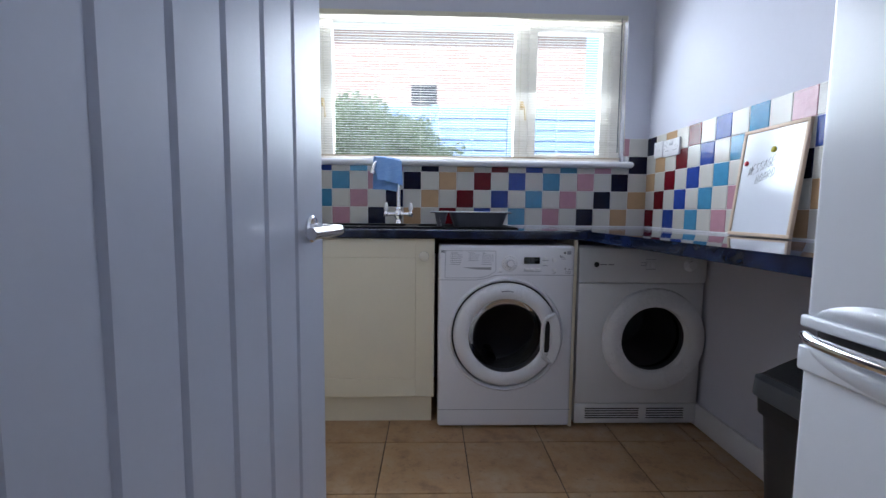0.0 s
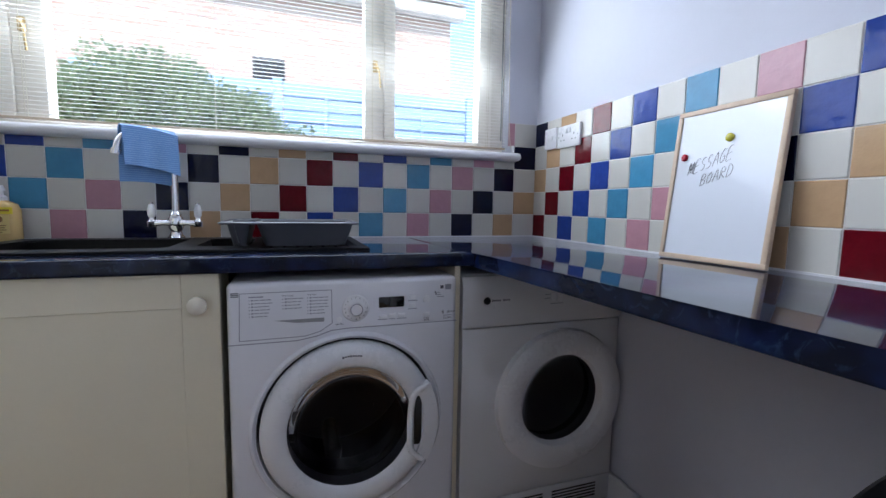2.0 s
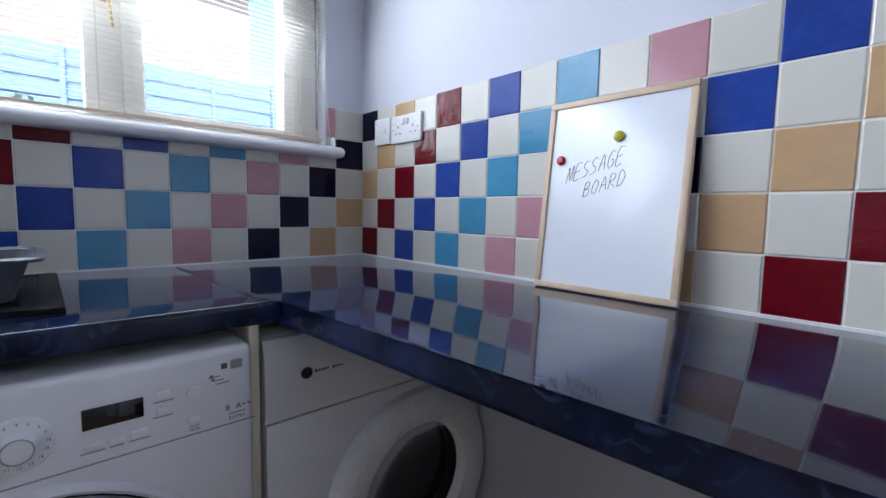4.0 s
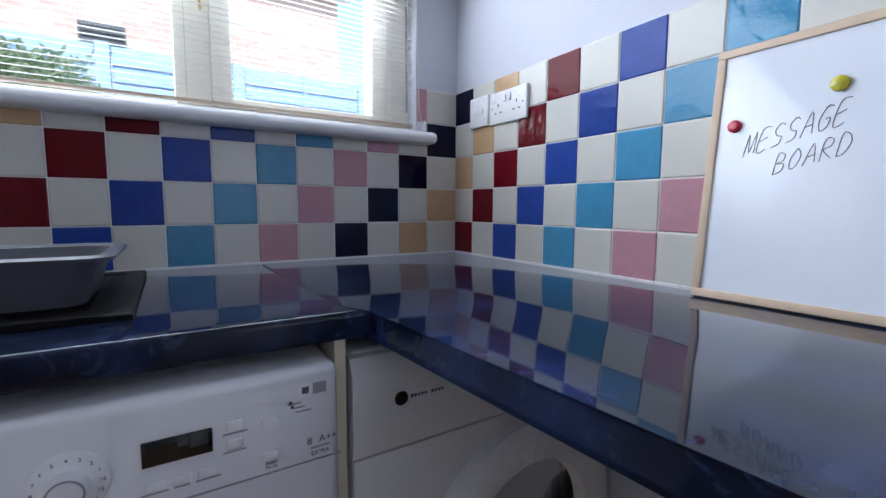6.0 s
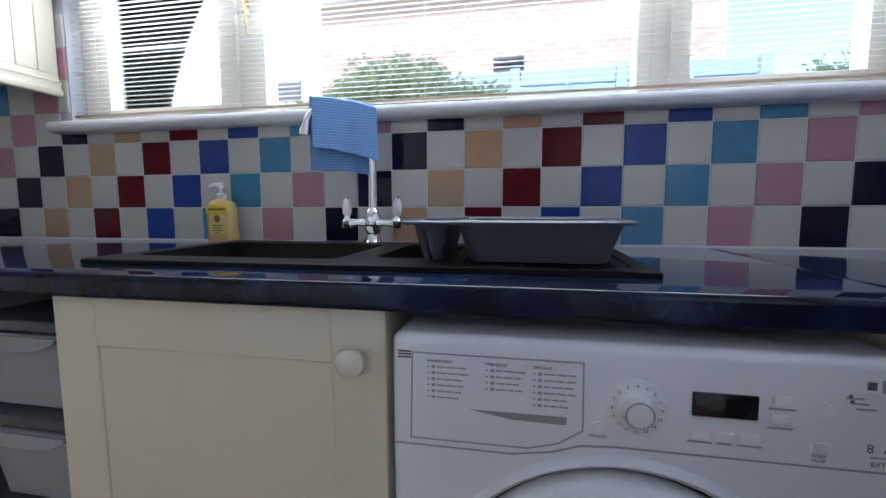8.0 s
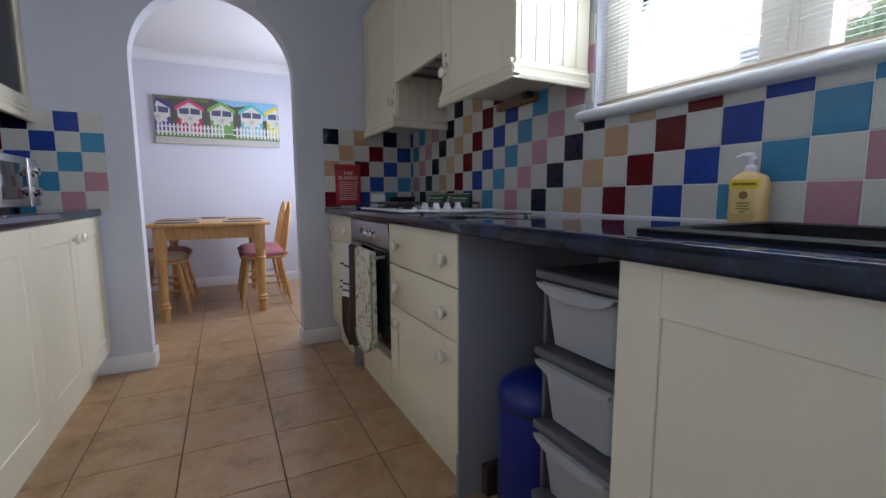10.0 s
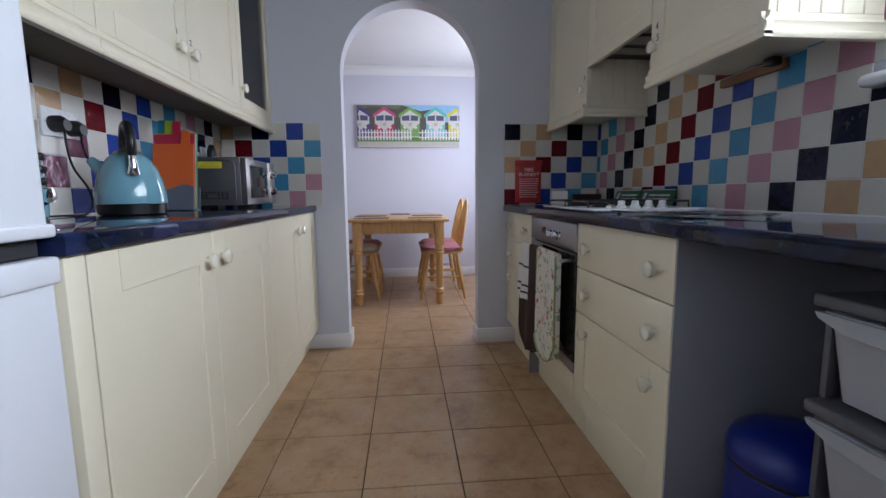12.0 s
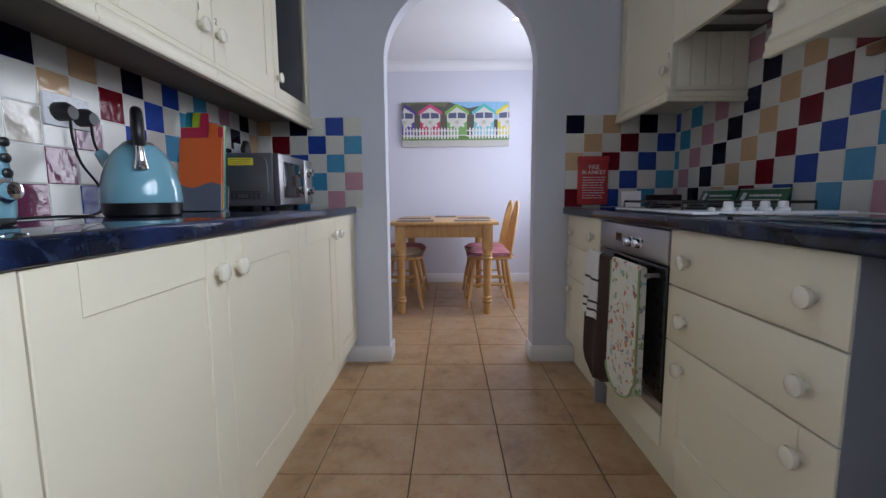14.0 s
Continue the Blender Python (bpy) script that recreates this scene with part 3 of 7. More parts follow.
def wall_tiles():
    SILL = 1.236
    for c in range(1, 43):
        for r in range(1, 9):
            col = SEQ_B[((c + r - 1) // 2) % 6] if (c + r) % 2 else "white"
            x0, x1 = joint_x(c - 1), joint_x(c)
            z0, z1 = ZW + (r - 1) * P, ZW + r * P
            x1 = max(x1, XL + 0.001)
            if c == 1 and r > 5:
                continue
            if 2 <= c <= 25 and r >= 4:
                if r == 4:
                    z1 = SILL
                elif c == 2 and r == 5:
                    x1 = WX1 + 0.002
                elif c == 25 and r <= 7:
                    x0 = WX0 - 0.002
                else:
                    continue
            if x0 - x1 < 0.006:
                continue
            put_tile(col, x0 - x1, z1 - z0, M_BACK(x0, z0), wall_north)
    for c in range(1, 24):
        for r in range(1, 6):
            col = SEQ_R[((c - r) // 2) % 6] if (c - r) % 2 == 0 else "white"
            if (c, r) in ((12, 4), (13, 5)):
                col = "blue"
            put_tile(col, P, P, M_RIGHT(YB - (c - 1) * P, ZW + (r - 1) * P), wall_east)
    for k in range(1, 7):
        w = min(P, 0.655 - (k - 1) * P - YS - 0.009)
        for r in range(1, 6):
            col = "white"
            if (k + r) % 2:
                col = {1: "navy", 3: "pink", 5: "teal", 7: "blue", 9: "red", 11: "tan"}[min(k + r, 11)]
            if (r, k) == (5, 4):
                col = "navy"
            put_tile(col, w, P, M_LEFT(0.655 - (k - 1) * P - w, ZW + (r - 1) * P), wall_arch)
    for j in range(1, 8):
        for r in range(1, 6):
            col = SEQ_R[((j - r) // 2) % 6] if (j - r) % 2 == 0 else "white"
            if (r, j) == (5, 5):
                col = "navy"
            y0 = 1.785 + (j - 1) * P
            w = min(P, YB - 0.008 - y0)
            put_tile(col, w, P, M_LEFT(y0, ZW + (r - 1) * P), wall_arch)
    for k in range(0, 20):
        for r in range(1, 6):
            col = ["blue", "red", "tan", "navy", "pink", "teal"][((k + r) // 2) % 6] if (k + r) % 2 == 0 else "white"
            if (k, r) == (9, 5):
                col = "navy"
            if (k, r) in ((12, 2), (13, 1), (11, 3)):
                col = "plum"
            if (k, r) == (13, 3):
                col = "lace"
            x0 = max(XL + 0.009, XL + (k + 0.1) * P) if k else XL + 0.009
            x1 = XL + (k + 1.1) * P
            put_tile(col, x1 - x0, P, M_OPP(x0, ZW + (r - 1) * P), wall_south)


def floor_tiles():
    me = []
    for k in range(1):
        bm = new_box(0.002, 0.335 - 0.002, 0.002, 0.334 - 0.002, -0.0055, 0.0, bev=0.0015, seg=1)
        me.append(finish(bm, "tile", FLOOR_TILE, 20))
    for i in range(-10, 11):
        for j in range(-8, 6):
            x, y = -2.293 + 0.335 * i, 0.999 + 0.334 * j
            if x < DX - 0.3 or x > XR or y < -1.5 or y > YB or (y < -0.3 and x > -3 and (x < -1 or x > 0.8)):
                continue
            ob = new("tile", me[0])
            ob.location = (x, y, 0)
            ob.parent = floor


# ---- kitchen units ----
def knob_bm(x, z, y=-0.02, r=0.022):
    m = Matrix.Translation((x, y, z)) @ Euler((radians(90), 0, 0)).to_matrix().to_4x4()
    return lathe(bmesh.new(), [(0.011, 0), (0.009, 0.008), (0.010, 0.012), (r * 0.9, 0.015), (r, 0.020), (r * 0.95, 0.026), (r * 0.6, 0.030), (0, 0.031)], 28, m)


def front(parent, M, w, h, knobs, kind="door", plain=False, rail=0.085):
    if plain:
        bm = new_box(0, w, -0.02, 0, 0, h, bev=0.0025)
        bmesh.ops.transform(bm, matrix=M, verts=bm.verts)
        d = part(kind, bm, CREAM, parent)
    else:
        bm = new_box(rail - 0.01, w - rail + 0.01, -0.0155, 0, rail - 0.01, h - rail + 0.01)
        bmesh.ops.transform(bm, matrix=M, verts=bm.verts)
        d = part(kind, bm, CREAM, parent)
        for nm, q in (("stile", (0, rail, 0, h)), ("stile", (w - rail, w, 0, h)), ("rail", (rail, w - rail, h - rail, h)), ("rail", (rail, w - rail, 0, rail))):
            bm = bmesh.new()
            e = 0.0018
            ins = lambda v, lim: e if abs(v - lim) < 1e-6 else 0.0
            x0_, x1_, z0_, z1_ = q
            lo = [(x0_, z0_), (x1_, z0_), (x1_, z1_), (x0_, z1_)]
            hi = [(x0_ + (e if x0_ == 0 or nm == "stile" else 0), z0_ + e), (x1_ - (e if nm == "stile" else 0), z0_ + e), (x1_ - (e if nm == "stile" else 0), z1_ - e), (x0_ + (e if nm == "stile" else 0), z1_ - e)]
            if nm == "stile":
                hi = [(x0_ + e, z0_ + e), (x1_ - e, z0_ + e), (x1_ - e, z1_ - e), (x0_ + e, z1_ - e)]
            A = [bm.verts.new((x, 0.0, z)) for x, z in lo]
            B = [bm.verts.new((x, -0.0185, z)) for x, z in lo]
            C = [bm.verts.new((x, -0.02, z)) for x, z in hi]
            for p_, q_ in ((A, B), (B, C)):
                for k_ in range(4):
                    bm.faces.new((p_[k_], p_[(k_ + 1) % 4], q_[(k_ + 1) % 4], q_[k_]))
            bm.faces.new(C)
            bm.faces.new(A[::-1])
            bmesh.ops.transform(bm, matrix=M, verts=bm.verts)
            part(nm, bm, CREAM, d)
    for kx, kz in knobs:
        bm = knob_bm(kx, kz)
        bmesh.ops.transform(bm, matrix=M, verts=bm.verts)
        part("knob", bm, KNOB, d, "glazed cream ceramic knob")
    return d


FRONT_N = lambda x, y, z: Matrix.Translation((x, y, z))                       # faces -y
FRONT_S = lambda x, y, z: Matrix.Translation((x, y, z)) @ Matrix.Rotation(math.pi, 4, "Z")  # faces +y, x runs back


def drawer_unit(x0, x1, label):
    t = thing("drawer_unit", ((x0 + x1) / 2, 2.1, 0), label, "kitchen unit", "kitchen base units")
    part("carcass", new_box(x0 + 0.002, x1 - 0.02, 1.832, YB - 0.012, 0.15, 0.855), CREAM_EDGE, t)
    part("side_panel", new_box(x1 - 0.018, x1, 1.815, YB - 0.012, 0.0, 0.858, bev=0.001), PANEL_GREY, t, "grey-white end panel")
    part("plinth", new_box(x0, x1 - 0.02, 1.862, 1.88, 0.0, 0.148), CREAM, t)
    w = x1 - x0 - 0.004
    k = [0.055 + 0.045 * w / 0.6, w - 0.078]
    for z0, z1, pl in ((0.692, 0.857, True), (0.520, 0.688, True), (0.152, 0.516, False)):
        front(t, FRONT_N(x0 + 0.002, 1.83, z0), w, z1 - z0, [(kk, (z1 - z0) * (0.47 if pl else 0.83)) for kk in k], "drawer", pl)
    return t


drawer_unit(-1.868, -1.263, "cream three-drawer base unit with round knobs beside the oven")
drawer_unit(-3.005, -2.49, "narrow cream drawer base unit in the corner by the archway")

sink_unit = thing("sink_unit", (-0.37, 2.1, 0), "cream base unit with one panelled door under the black sink", "kitchen unit", "kitchen base units")
part("carcass", new_box(-0.668, -0.082, 1.832, YB - 0.012, 0.15, 0.855), CREAM_EDGE, sink_unit)
part("plinth", new_box(-0.66, -0.09, 1.862, 1.88, 0.0, 0.136), CREAM, sink_unit)
front(sink_unit, FRONT_N(-0.668, 1.83, 0.138), 0.588, 0.72, [(0.541, 0.645)])

FIRST_UNIT = None
for x0, mid, x1, lab in ((-2.075, -1.575, -1.076, "cream double-door base unit with round knobs under the kettle"), (-3.005, -2.575, -2.077, "cream double-door base unit beside the archway")):
    t = thing("base_unit", ((x0 + x1) / 2, 0.3, 0), lab, "kitchen unit", "kitchen base units")
    FIRST_UNIT = t if x1 > -1.2 else FIRST_UNIT
    part("carcass", new_box(x0, x1, YS + 0.01, 0.578, 0.15, 0.868), CREAM_EDGE, t)
    part("plinth", new_box(x0, x1, 0.51, 0.53, 0.0, 0.148), CREAM, t)
    wa, wb = mid - x0 - 0.003, x1 - mid - 0.003
    front(t, FRONT_S(mid - 0.0015, 0.58, 0.138), wa, 0.731, [(0.045, 0.652)])
    front(t, FRONT_S(x1 - 0.0015, 0.58, 0.138), wb, 0.731, [(wb - 0.045, 0.652)])
part("end_panel", new_box(-1.0745, -1.026, YS + 0.01, 0.598, 0.0, 0.870, bev=0.001), CREAM, FIRST_UNIT)


# ---- worktops ----
def cut(ob, cutters):
    """Takes the cutters' shapes out of the mesh for good."""
    made = []
    for bm in cutters:
        me = bpy.data.meshes.new("cutter")
        bmesh.ops.recalc_face_normals(bm, faces=bm.faces)
        bm.to_mesh(me)
        bm.free()
        c = new("cutter", me)
        c.matrix_world = Matrix.Translation(Vector((0, 0, 0)))
        md = ob.modifiers.new("cut", "BOOLEAN")
        md.operation, md.solver, md.object = "DIFFERENCE", "EXACT", c
        made.append(c)
    bpy.context.view_layer.update()
    me = bpy.data.meshes.new_from_object(ob.evaluated_get(bpy.context.evaluated_depsgraph_get()))
    ob.modifiers.clear()
    old = ob.data
    ob.data = me
    me.name = old.name
    for p in me.polygons:
        p.use_smooth = True
    me.set_sharp_from_angle(angle=radians(35))
    for c in made:
        bpy.data.objects.remove(c)


def worktop(outline, label, top=0.90):
    bm = bmesh.new()
    prism(bm, outline, top - 0.04, top)
    es = [e for e in bm.edges if abs(e.verts[0].co.z - e.verts[1].co.z) < 1e-5]
    bmesh.ops.bevel(bm, geom=es, offset=0.009, segments=4, affect="EDGES", profile=0.5)
    return solo("worktop", bm, WORKTOP, label, "worktop", (0, 0, 0))


XW = 0.590
top_n = worktop([(XL + 0.001, 1.782), (XW - 0.001, 1.782), (XW - 0.045, 1.827), (XW - 0.045, YB - 0.010), (XL + 0.001, YB - 0.010)], "dark blue marbled laminate worktop with the sink let in")
cut(top_n, [new_box(-0.66, -0.22, 1.95, 2.26, 0.8, 1.0), new_box(-0.17, -0.02, 1.99, 2.26, 0.8, 1.0)])
worktop([(XW, 1.782), (XW + 0.062, 0.63), (XR - 0.012, 0.63), (XR - 0.012, YB - 0.010), (XW - 0.0442, YB - 0.010), (XW - 0.0442, 1.8273)], "dark blue marbled laminate worktop over the dryer and the bin")
worktop([(XL + 0.001, YS + 0.010), (-1.016, YS + 0.010), (-1.016, 0.612), (XL + 0.001, 0.612)], "dark blue marbled laminate worktop with the kettle and microwave", 0.912)

# sealant line where the worktops meet the tiles
bm = box(bmesh.new(), XL + 0.01, XR - 0.012, YB - 0.0115, YB - 0.0075, 0.899, 0.9045)
box(bm, XR - 0.0135, XR - 0.0075, 0.63, YB - 0.012, 0.899, 0.9045)
box(bm, XL + 0.0075, -1.02, YS + 0.0075, YS + 0.0115, 0.911, 0.9165)
setting("trim", bm, PLASTIC_W, "white sealant along the worktops")


# ---- lettering ----
def words(name, body, size, M, material, parent, ext=0.0002, off=True):
    """Built-in font lettering; x along, y up, z out of the surface."""
    cu = bpy.data.curves.new(name, "FONT")
    cu.body, cu.size, cu.extrude, cu.align_x, cu.align_y = body, size, ext, "CENTER", "CENTER"
    cu.resolution_u = 3
    tmp = new(name, cu)
    bpy.context.view_layer.update()
    me = bpy.data.meshes.new_from_object(tmp.evaluated_get(bpy.context.evaluated_depsgraph_get()))
    bpy.data.objects.remove(tmp)
    bm = bmesh.new()
    bm.from_mesh(me)
    bmesh.ops.transform(bm, matrix=M, verts=bm.verts)
    return part(name, bm, material, parent)


UP_N = lambda x, y, z: Matrix(((1, 0, 0, x), (0, 0, -1, y), (0, 1, 0, z), (0, 0, 0, 1)))   # on a face looking to -y
UP_S = lambda x, y, z: Matrix(((-1, 0, 0, x), (0, 0, 1, y), (0, 1, 0, z), (0, 0, 0, 1)))  # on a face looking to +y
UP_E = lambda x, y, z: Matrix(((0, 0, 1, x), (1, 0, 0, y), (0, 1, 0, z), (0, 0, 0, 1)))   # on a face looking to +x
UP_W = lambda x, y, z: Matrix(((0, 0, -1, x), (-1, 0, 0, y), (0, 1, 0, z), (0, 0, 0, 1)))  # on a face looking to -x
INK = mat("print_grey", (0.10, 0.10, 0.12), 0.6)
INK_L = mat("print_pale", (0.32, 0.32, 0.37), 0.6)

# ---- washing machine ----
FY = 1.777
wm = thing("washing_machine", (0.2375, 2.05, 0), "white front-loading washing machine with a dark glass porthole", "washing machine")
X0, X1 = -0.062, 0.537
bm = new_box(X0, X1, FY, 2.33, 0.012, 0.835, bev=0.014, seg=4)
body_w = part("body", bm, WHITE_APPL, wm)
HX, HZ = 0.2365, 0.437
def disc(x, y0, y1, z, r, seg=48):
    m = Matrix.Translation((x, y0, z)) @ Matrix.Rotation(-math.pi / 2, 4, "X")
    return lathe(bmesh.new(), [(0, 0), (r, 0), (r, y1 - y0), (0, y1 - y0)], seg, m)
off_w = Vector((0.2375, 2.05, 0))
c1 = disc(HX, 1.7, 2.15, HZ, 0.2405)
bmesh.ops.translate(c1, vec=-off_w, verts=c1.verts)
body_w.parent = None
cut(body_w, [c1])
body_w.parent = wm
ROT_N = lambda x, y, z: Matrix.Translation((x, y, z)) @ Matrix.Rotation(math.pi / 2, 4, "X")  # z of the lathe points to -y
# raised ring of the front and the door ring
part("port_surround", lathe(bmesh.new(), [(0.258, -0.001), (0.255, 0.006), (0.249, 0.010), (0.244, 0.006), (0.241, -0.004), (0.240, -0.03)], 72, ROT_N(HX, FY, HZ)), WHITE_APPL, wm)
# backing ring coloured dark to put shade into the gap round the door
part("recess_ring", lathe(bmesh.new(), [(0.241, -0.03), (0.165, -0.034)], 64, ROT_N(HX, FY, HZ)), RUBBER, wm, "dark backing ring for the shade in the door gap")
door_w = part("door", lathe(bmesh.new(), [(0.166, -0.030), (0.166, 0.018), (0.172, 0.026), (0.19, 0.032), (0.21, 0.030), (0.225, 0.020), (0.232, 0.004), (0.232, -0.012)], 72, ROT_N(HX, FY, HZ)), PLASTIC_W, wm)
part("glass", lathe(bmesh.new(), [(0.168, 0.016), (0.160, 0.008), (0.150, -0.008), (0.125, -0.030), (0.090, -0.044), (0.045, -0.051), (0, -0.053)], 56, ROT_N(HX, FY, HZ)), PORTHOLE, door_w, "dark curved porthole glass")
part("seal", lathe(bmesh.new(), [(0.171, -0.034), (0.160, -0.05), (0.168, -0.075), (0.155, -0.10), (0.172, -0.12)], 56, ROT_N(HX, FY, HZ)), RUBBER, wm, "grey rubber door seal")
part("drum", lathe(bmesh.new(), [(0.172, -0.12), (0.235, -0.14), (0.24, -0.40), (0.20, -0.42), (0.05, -0.40), (0, -0.40)], 56, ROT_N(HX, FY, HZ)), DRUM, wm, "perforated steel drum")
for a in (20, 140, 260):
    p = Vector((HX + 0.19 * math.cos(radians(a)), FY + 0.27, HZ + 0.19 * math.sin(radians(a))))
    bm = new_box(-0.03, 0.03, -0.11, 0.11, -0.022, 0.022, bev=0.015, seg=3)
    bmesh.ops.transform(bm, matrix=Matrix.Translation(p) @ Matrix.Rotation(-radians(a), 4, "Y"), verts=bm.verts)
    part("paddle", bm, DRUM, wm)
# handle: a wedge of the ring with a grip
def arc_plate(bm, r0, r1, a0, a1, y0, y1, cx, cz, n=14):
    pts = [(r1, radians(a0 + (a1 - a0) * i / n)) for i in range(n + 1)] + [(r0, radians(a1 - (a1 - a0) * i / n)) for i in range(n + 1)]
    va = [bm.verts.new((cx + r * math.cos(a), y0, cz + r * math.sin(a))) for r, a in pts]
    vb = [bm.verts.new((cx + r * math.cos(a), y1, cz + r * math.sin(a))) for r, a in pts]
    bm.faces.new(va)
    bm.faces.new(vb[::-1])
    for i in range(len(va)):
        j = (i + 1) % len(va)
        bm.faces.new((va[i], vb[i], vb[j], va[j]))
    return bm
part("handle", arc_plate(bmesh.new(), 0.196, 0.236, -30, 27, FY - 0.040, FY - 0.012, HX, HZ), PLASTIC_W, door_w)
grip = smooth_curve([(HX + 0.200, FY - 0.036, HZ + 0.098), (HX + 0.168, FY - 0.040, HZ + 0.080), (HX + 0.157, FY - 0.042, HZ + 0.04), (HX + 0.155, FY - 0.042, HZ - 0.04), (HX + 0.160, FY - 0.042, HZ - 0.082), (HX + 0.190, FY - 0.036, HZ - 0.112)], 6)
part("grip", tube(bmesh.new(), grip, 0.009, 10), PLASTIC_W, door_w)
part("grip_recess", new_box(HX + 0.168, HX + 0.190, FY - 0.0345, FY - 0.030, HZ - 0.07, HZ + 0.07, bev=0.002), BLACK, door_w)
# control panel line, drawer, dial, display, buttons
panel_edge = [(X0, 0.682), (0.10, 0.682), (0.15, 0.690), (0.185, 0.702), (0.23, 0.705), (X1, 0.705)]
def groove(name, pts, parent, y=FY, w=0.0012, material=None):
    bm = bmesh.new()
    for (xa, za), (xb, zb) in zip(pts, pts[1:]):
        d = Vector((xb - xa, zb - za)).normalized() * 0.0006
        n = Vector((-d.y, d.x)).normalized() * w
        q = [(xa - d.x - n.x, za - d.y - n.y), (xb + d.x - n.x, zb + d.y - n.y), (xb + d.x + n.x, zb + d.y + n.y), (xa - d.x + n.x, za - d.y + n.y)]
        prism(bm, q, 0, 0.0006, UP_N(0, y, 0))
    return part(name, bm, material or INK_L, parent)
groove("panel_seam", panel_edge, wm)
groove("drawer_seam", [(-0.032, 0.81), (0.187, 0.81), (0.188, 0.722), (0.158, 0.702), (0.12, 0.692), (-0.035, 0.691), (-0.032, 0.81)], wm, w=0.001)
# flat grey strip painted as the shade in the detergent drawer's grip
bm = prism(bmesh.new(), [(0.045, 0.7375), (0.168, 0.738), (0.168, 0.7275), (0.100, 0.7285)][::-1], -0.0005, 0.0006, UP_N(0, FY, 0))
part("detergent_drawer", bm, PANEL_GREY, wm, "grey strip painted as the shade in the detergent drawer grip")
dx, dz = 0.249, 0.758
dial = part("dial", lathe(bmesh.new(), [(0.036, 0), (0.034, 0.004), (0.022, 0.006), (0.019, 0.008), (0.0165, 0.020), (0.014, 0.023), (0, 0.0235)], 40, ROT_N(dx, FY, dz)), PLASTIC_W, wm, "white programme dial")
part("ring", lathe(bmesh.new(), [(0.0155, 0.0212), (0.0165, 0.0225), (0.0155, 0.0238), (0.0145, 0.0225)], 32, ROT_N(dx, FY, dz)), INK_L, dial, "thin grey ring")
for i, num in enumerate([4, 3, 2, 1, 16, 15, 14, 13, 12, 11, 10, 9, 8, 7, 6, 5]):
    a = radians(90 - i * 22.5)
    words("number", str(num), 0.0058, UP_N(dx + 0.0285 * math.cos(a), FY - 0.0052, dz + 0.0285 * math.sin(a)), INK, dial)
disp = part("display", new_box(0.311, 0.381, FY - 0.003, FY + 0.001, 0.755, 0.784, bev=0.001), GLASS_DARK, wm, "black display")
for bx, bz, bw, bh in ((0.405, 0.780, 0.018, 0.012), (0.405, 0.757, 0.018, 0.012), (0.322, 0.731, 0.020, 0.011), (0.348, 0.731, 0.020, 0.011), (0.374, 0.731, 0.020, 0.011), (0.446, 0.729, 0.018, 0.012)):
    part("button", new_box(bx - bw / 2, bx + bw / 2, FY - 0.0035, FY + 0.001, bz - bh / 2, bz + bh / 2, bev=0.0012), PLASTIC_W, wm)
part("button", lathe(bmesh.new(), [(0.0105, 0), (0.010, 0.003), (0, 0.0035)], 24, ROT_N(0.446, FY, 0.772)), PLASTIC_W, wm, "round option button")
part("button", lathe(bmesh.new(), [(0.0075, 0), (0.007, 0.003), (0, 0.0035)], 24, ROT_N(0.206, FY, 0.730)), PLASTIC_W, wm, "round power button")
words("lettering", "ON/OFF", 0.006, UP_N(0.206, FY - 0.0004, 0.717), INK, wm)
words("lettering", "START\nPAUSE", 0.005, UP_N(0.446, FY - 0.0004, 0.715), INK, wm)
words("lettering", "8", 0.014, UP_N(0.495, FY - 0.0004, 0.732), INK, wm)
words("lettering", "A++", 0.0135, UP_N(0.520, FY - 0.0004, 0.732), INK, wm)
words("lettering", "EXTRA", 0.008, UP_N(0.509, FY - 0.0004, 0.714), INK, wm)
words("lettering", "SPECIALS", 0.0055, UP_N(0.138, FY - 0.0004, 0.800), INK, wm)
words("lettering", "TIME ZONE", 0.0055, UP_N(0.079, FY - 0.0004, 0.800), INK, wm)
rng = random.Random(5)
bm = bmesh.new()
def bar(bm, x0, x1, z, h=0.0022, y=FY, M=UP_N):
    prism(bm, [(x0, z - h / 2), (x1, z - h / 2), (x1, z + h / 2), (x0, z + h / 2)], 0, 0.0003, M(0, y, 0))
for cx, rows_, n in ((-0.012, 6, 0), (0.066, 4, 0), (0.126, 6, 0)):
    for i in range(rows_):
        z = 0.792 - i * 0.0083
        bar(bm, cx, cx + 0.003, z)
        bar(bm, cx + 0.006, cx + 0.011, z, 0.004)
        x = cx + 0.013
        for k in range(3):
            w = rng.uniform(0.007, 0.014)
            bar(bm, x, x + w, z)
            x += w + 0.0015
bar(bm, -0.012, 0.022, 0.800, 0.003)
for x0, x1, z in ((0.468, 0.485, 0.789), (0.474, 0.49, 0.783), (0.478, 0.498, 0.777), (0.392, 0.420, 0.770), (0.392, 0.418, 0.747), (0.308, 0.335, 0.722), (0.340, 0.356, 0.722), (0.362, 0.388, 0.722), (0.496, 0.522, 0.722)):
    bar(bm, x0, x1, z)
part("print", bm, INK_L, wm, "rows of small grey printed text", kind="stuff")
bm = bmesh.new()
for k in range(3):
    bar(bm, -0.052 + 0.0 * k, -0.034, 0.811 - 0.004 * k, 0.0026)
bar(bm, 0.470, 0.474, 0.791, 0.004)
bar(bm, 0.472, 0.476, 0.785, 0.004)
part("print", bm, INK, wm, "small dark printed marks", kind="stuff")
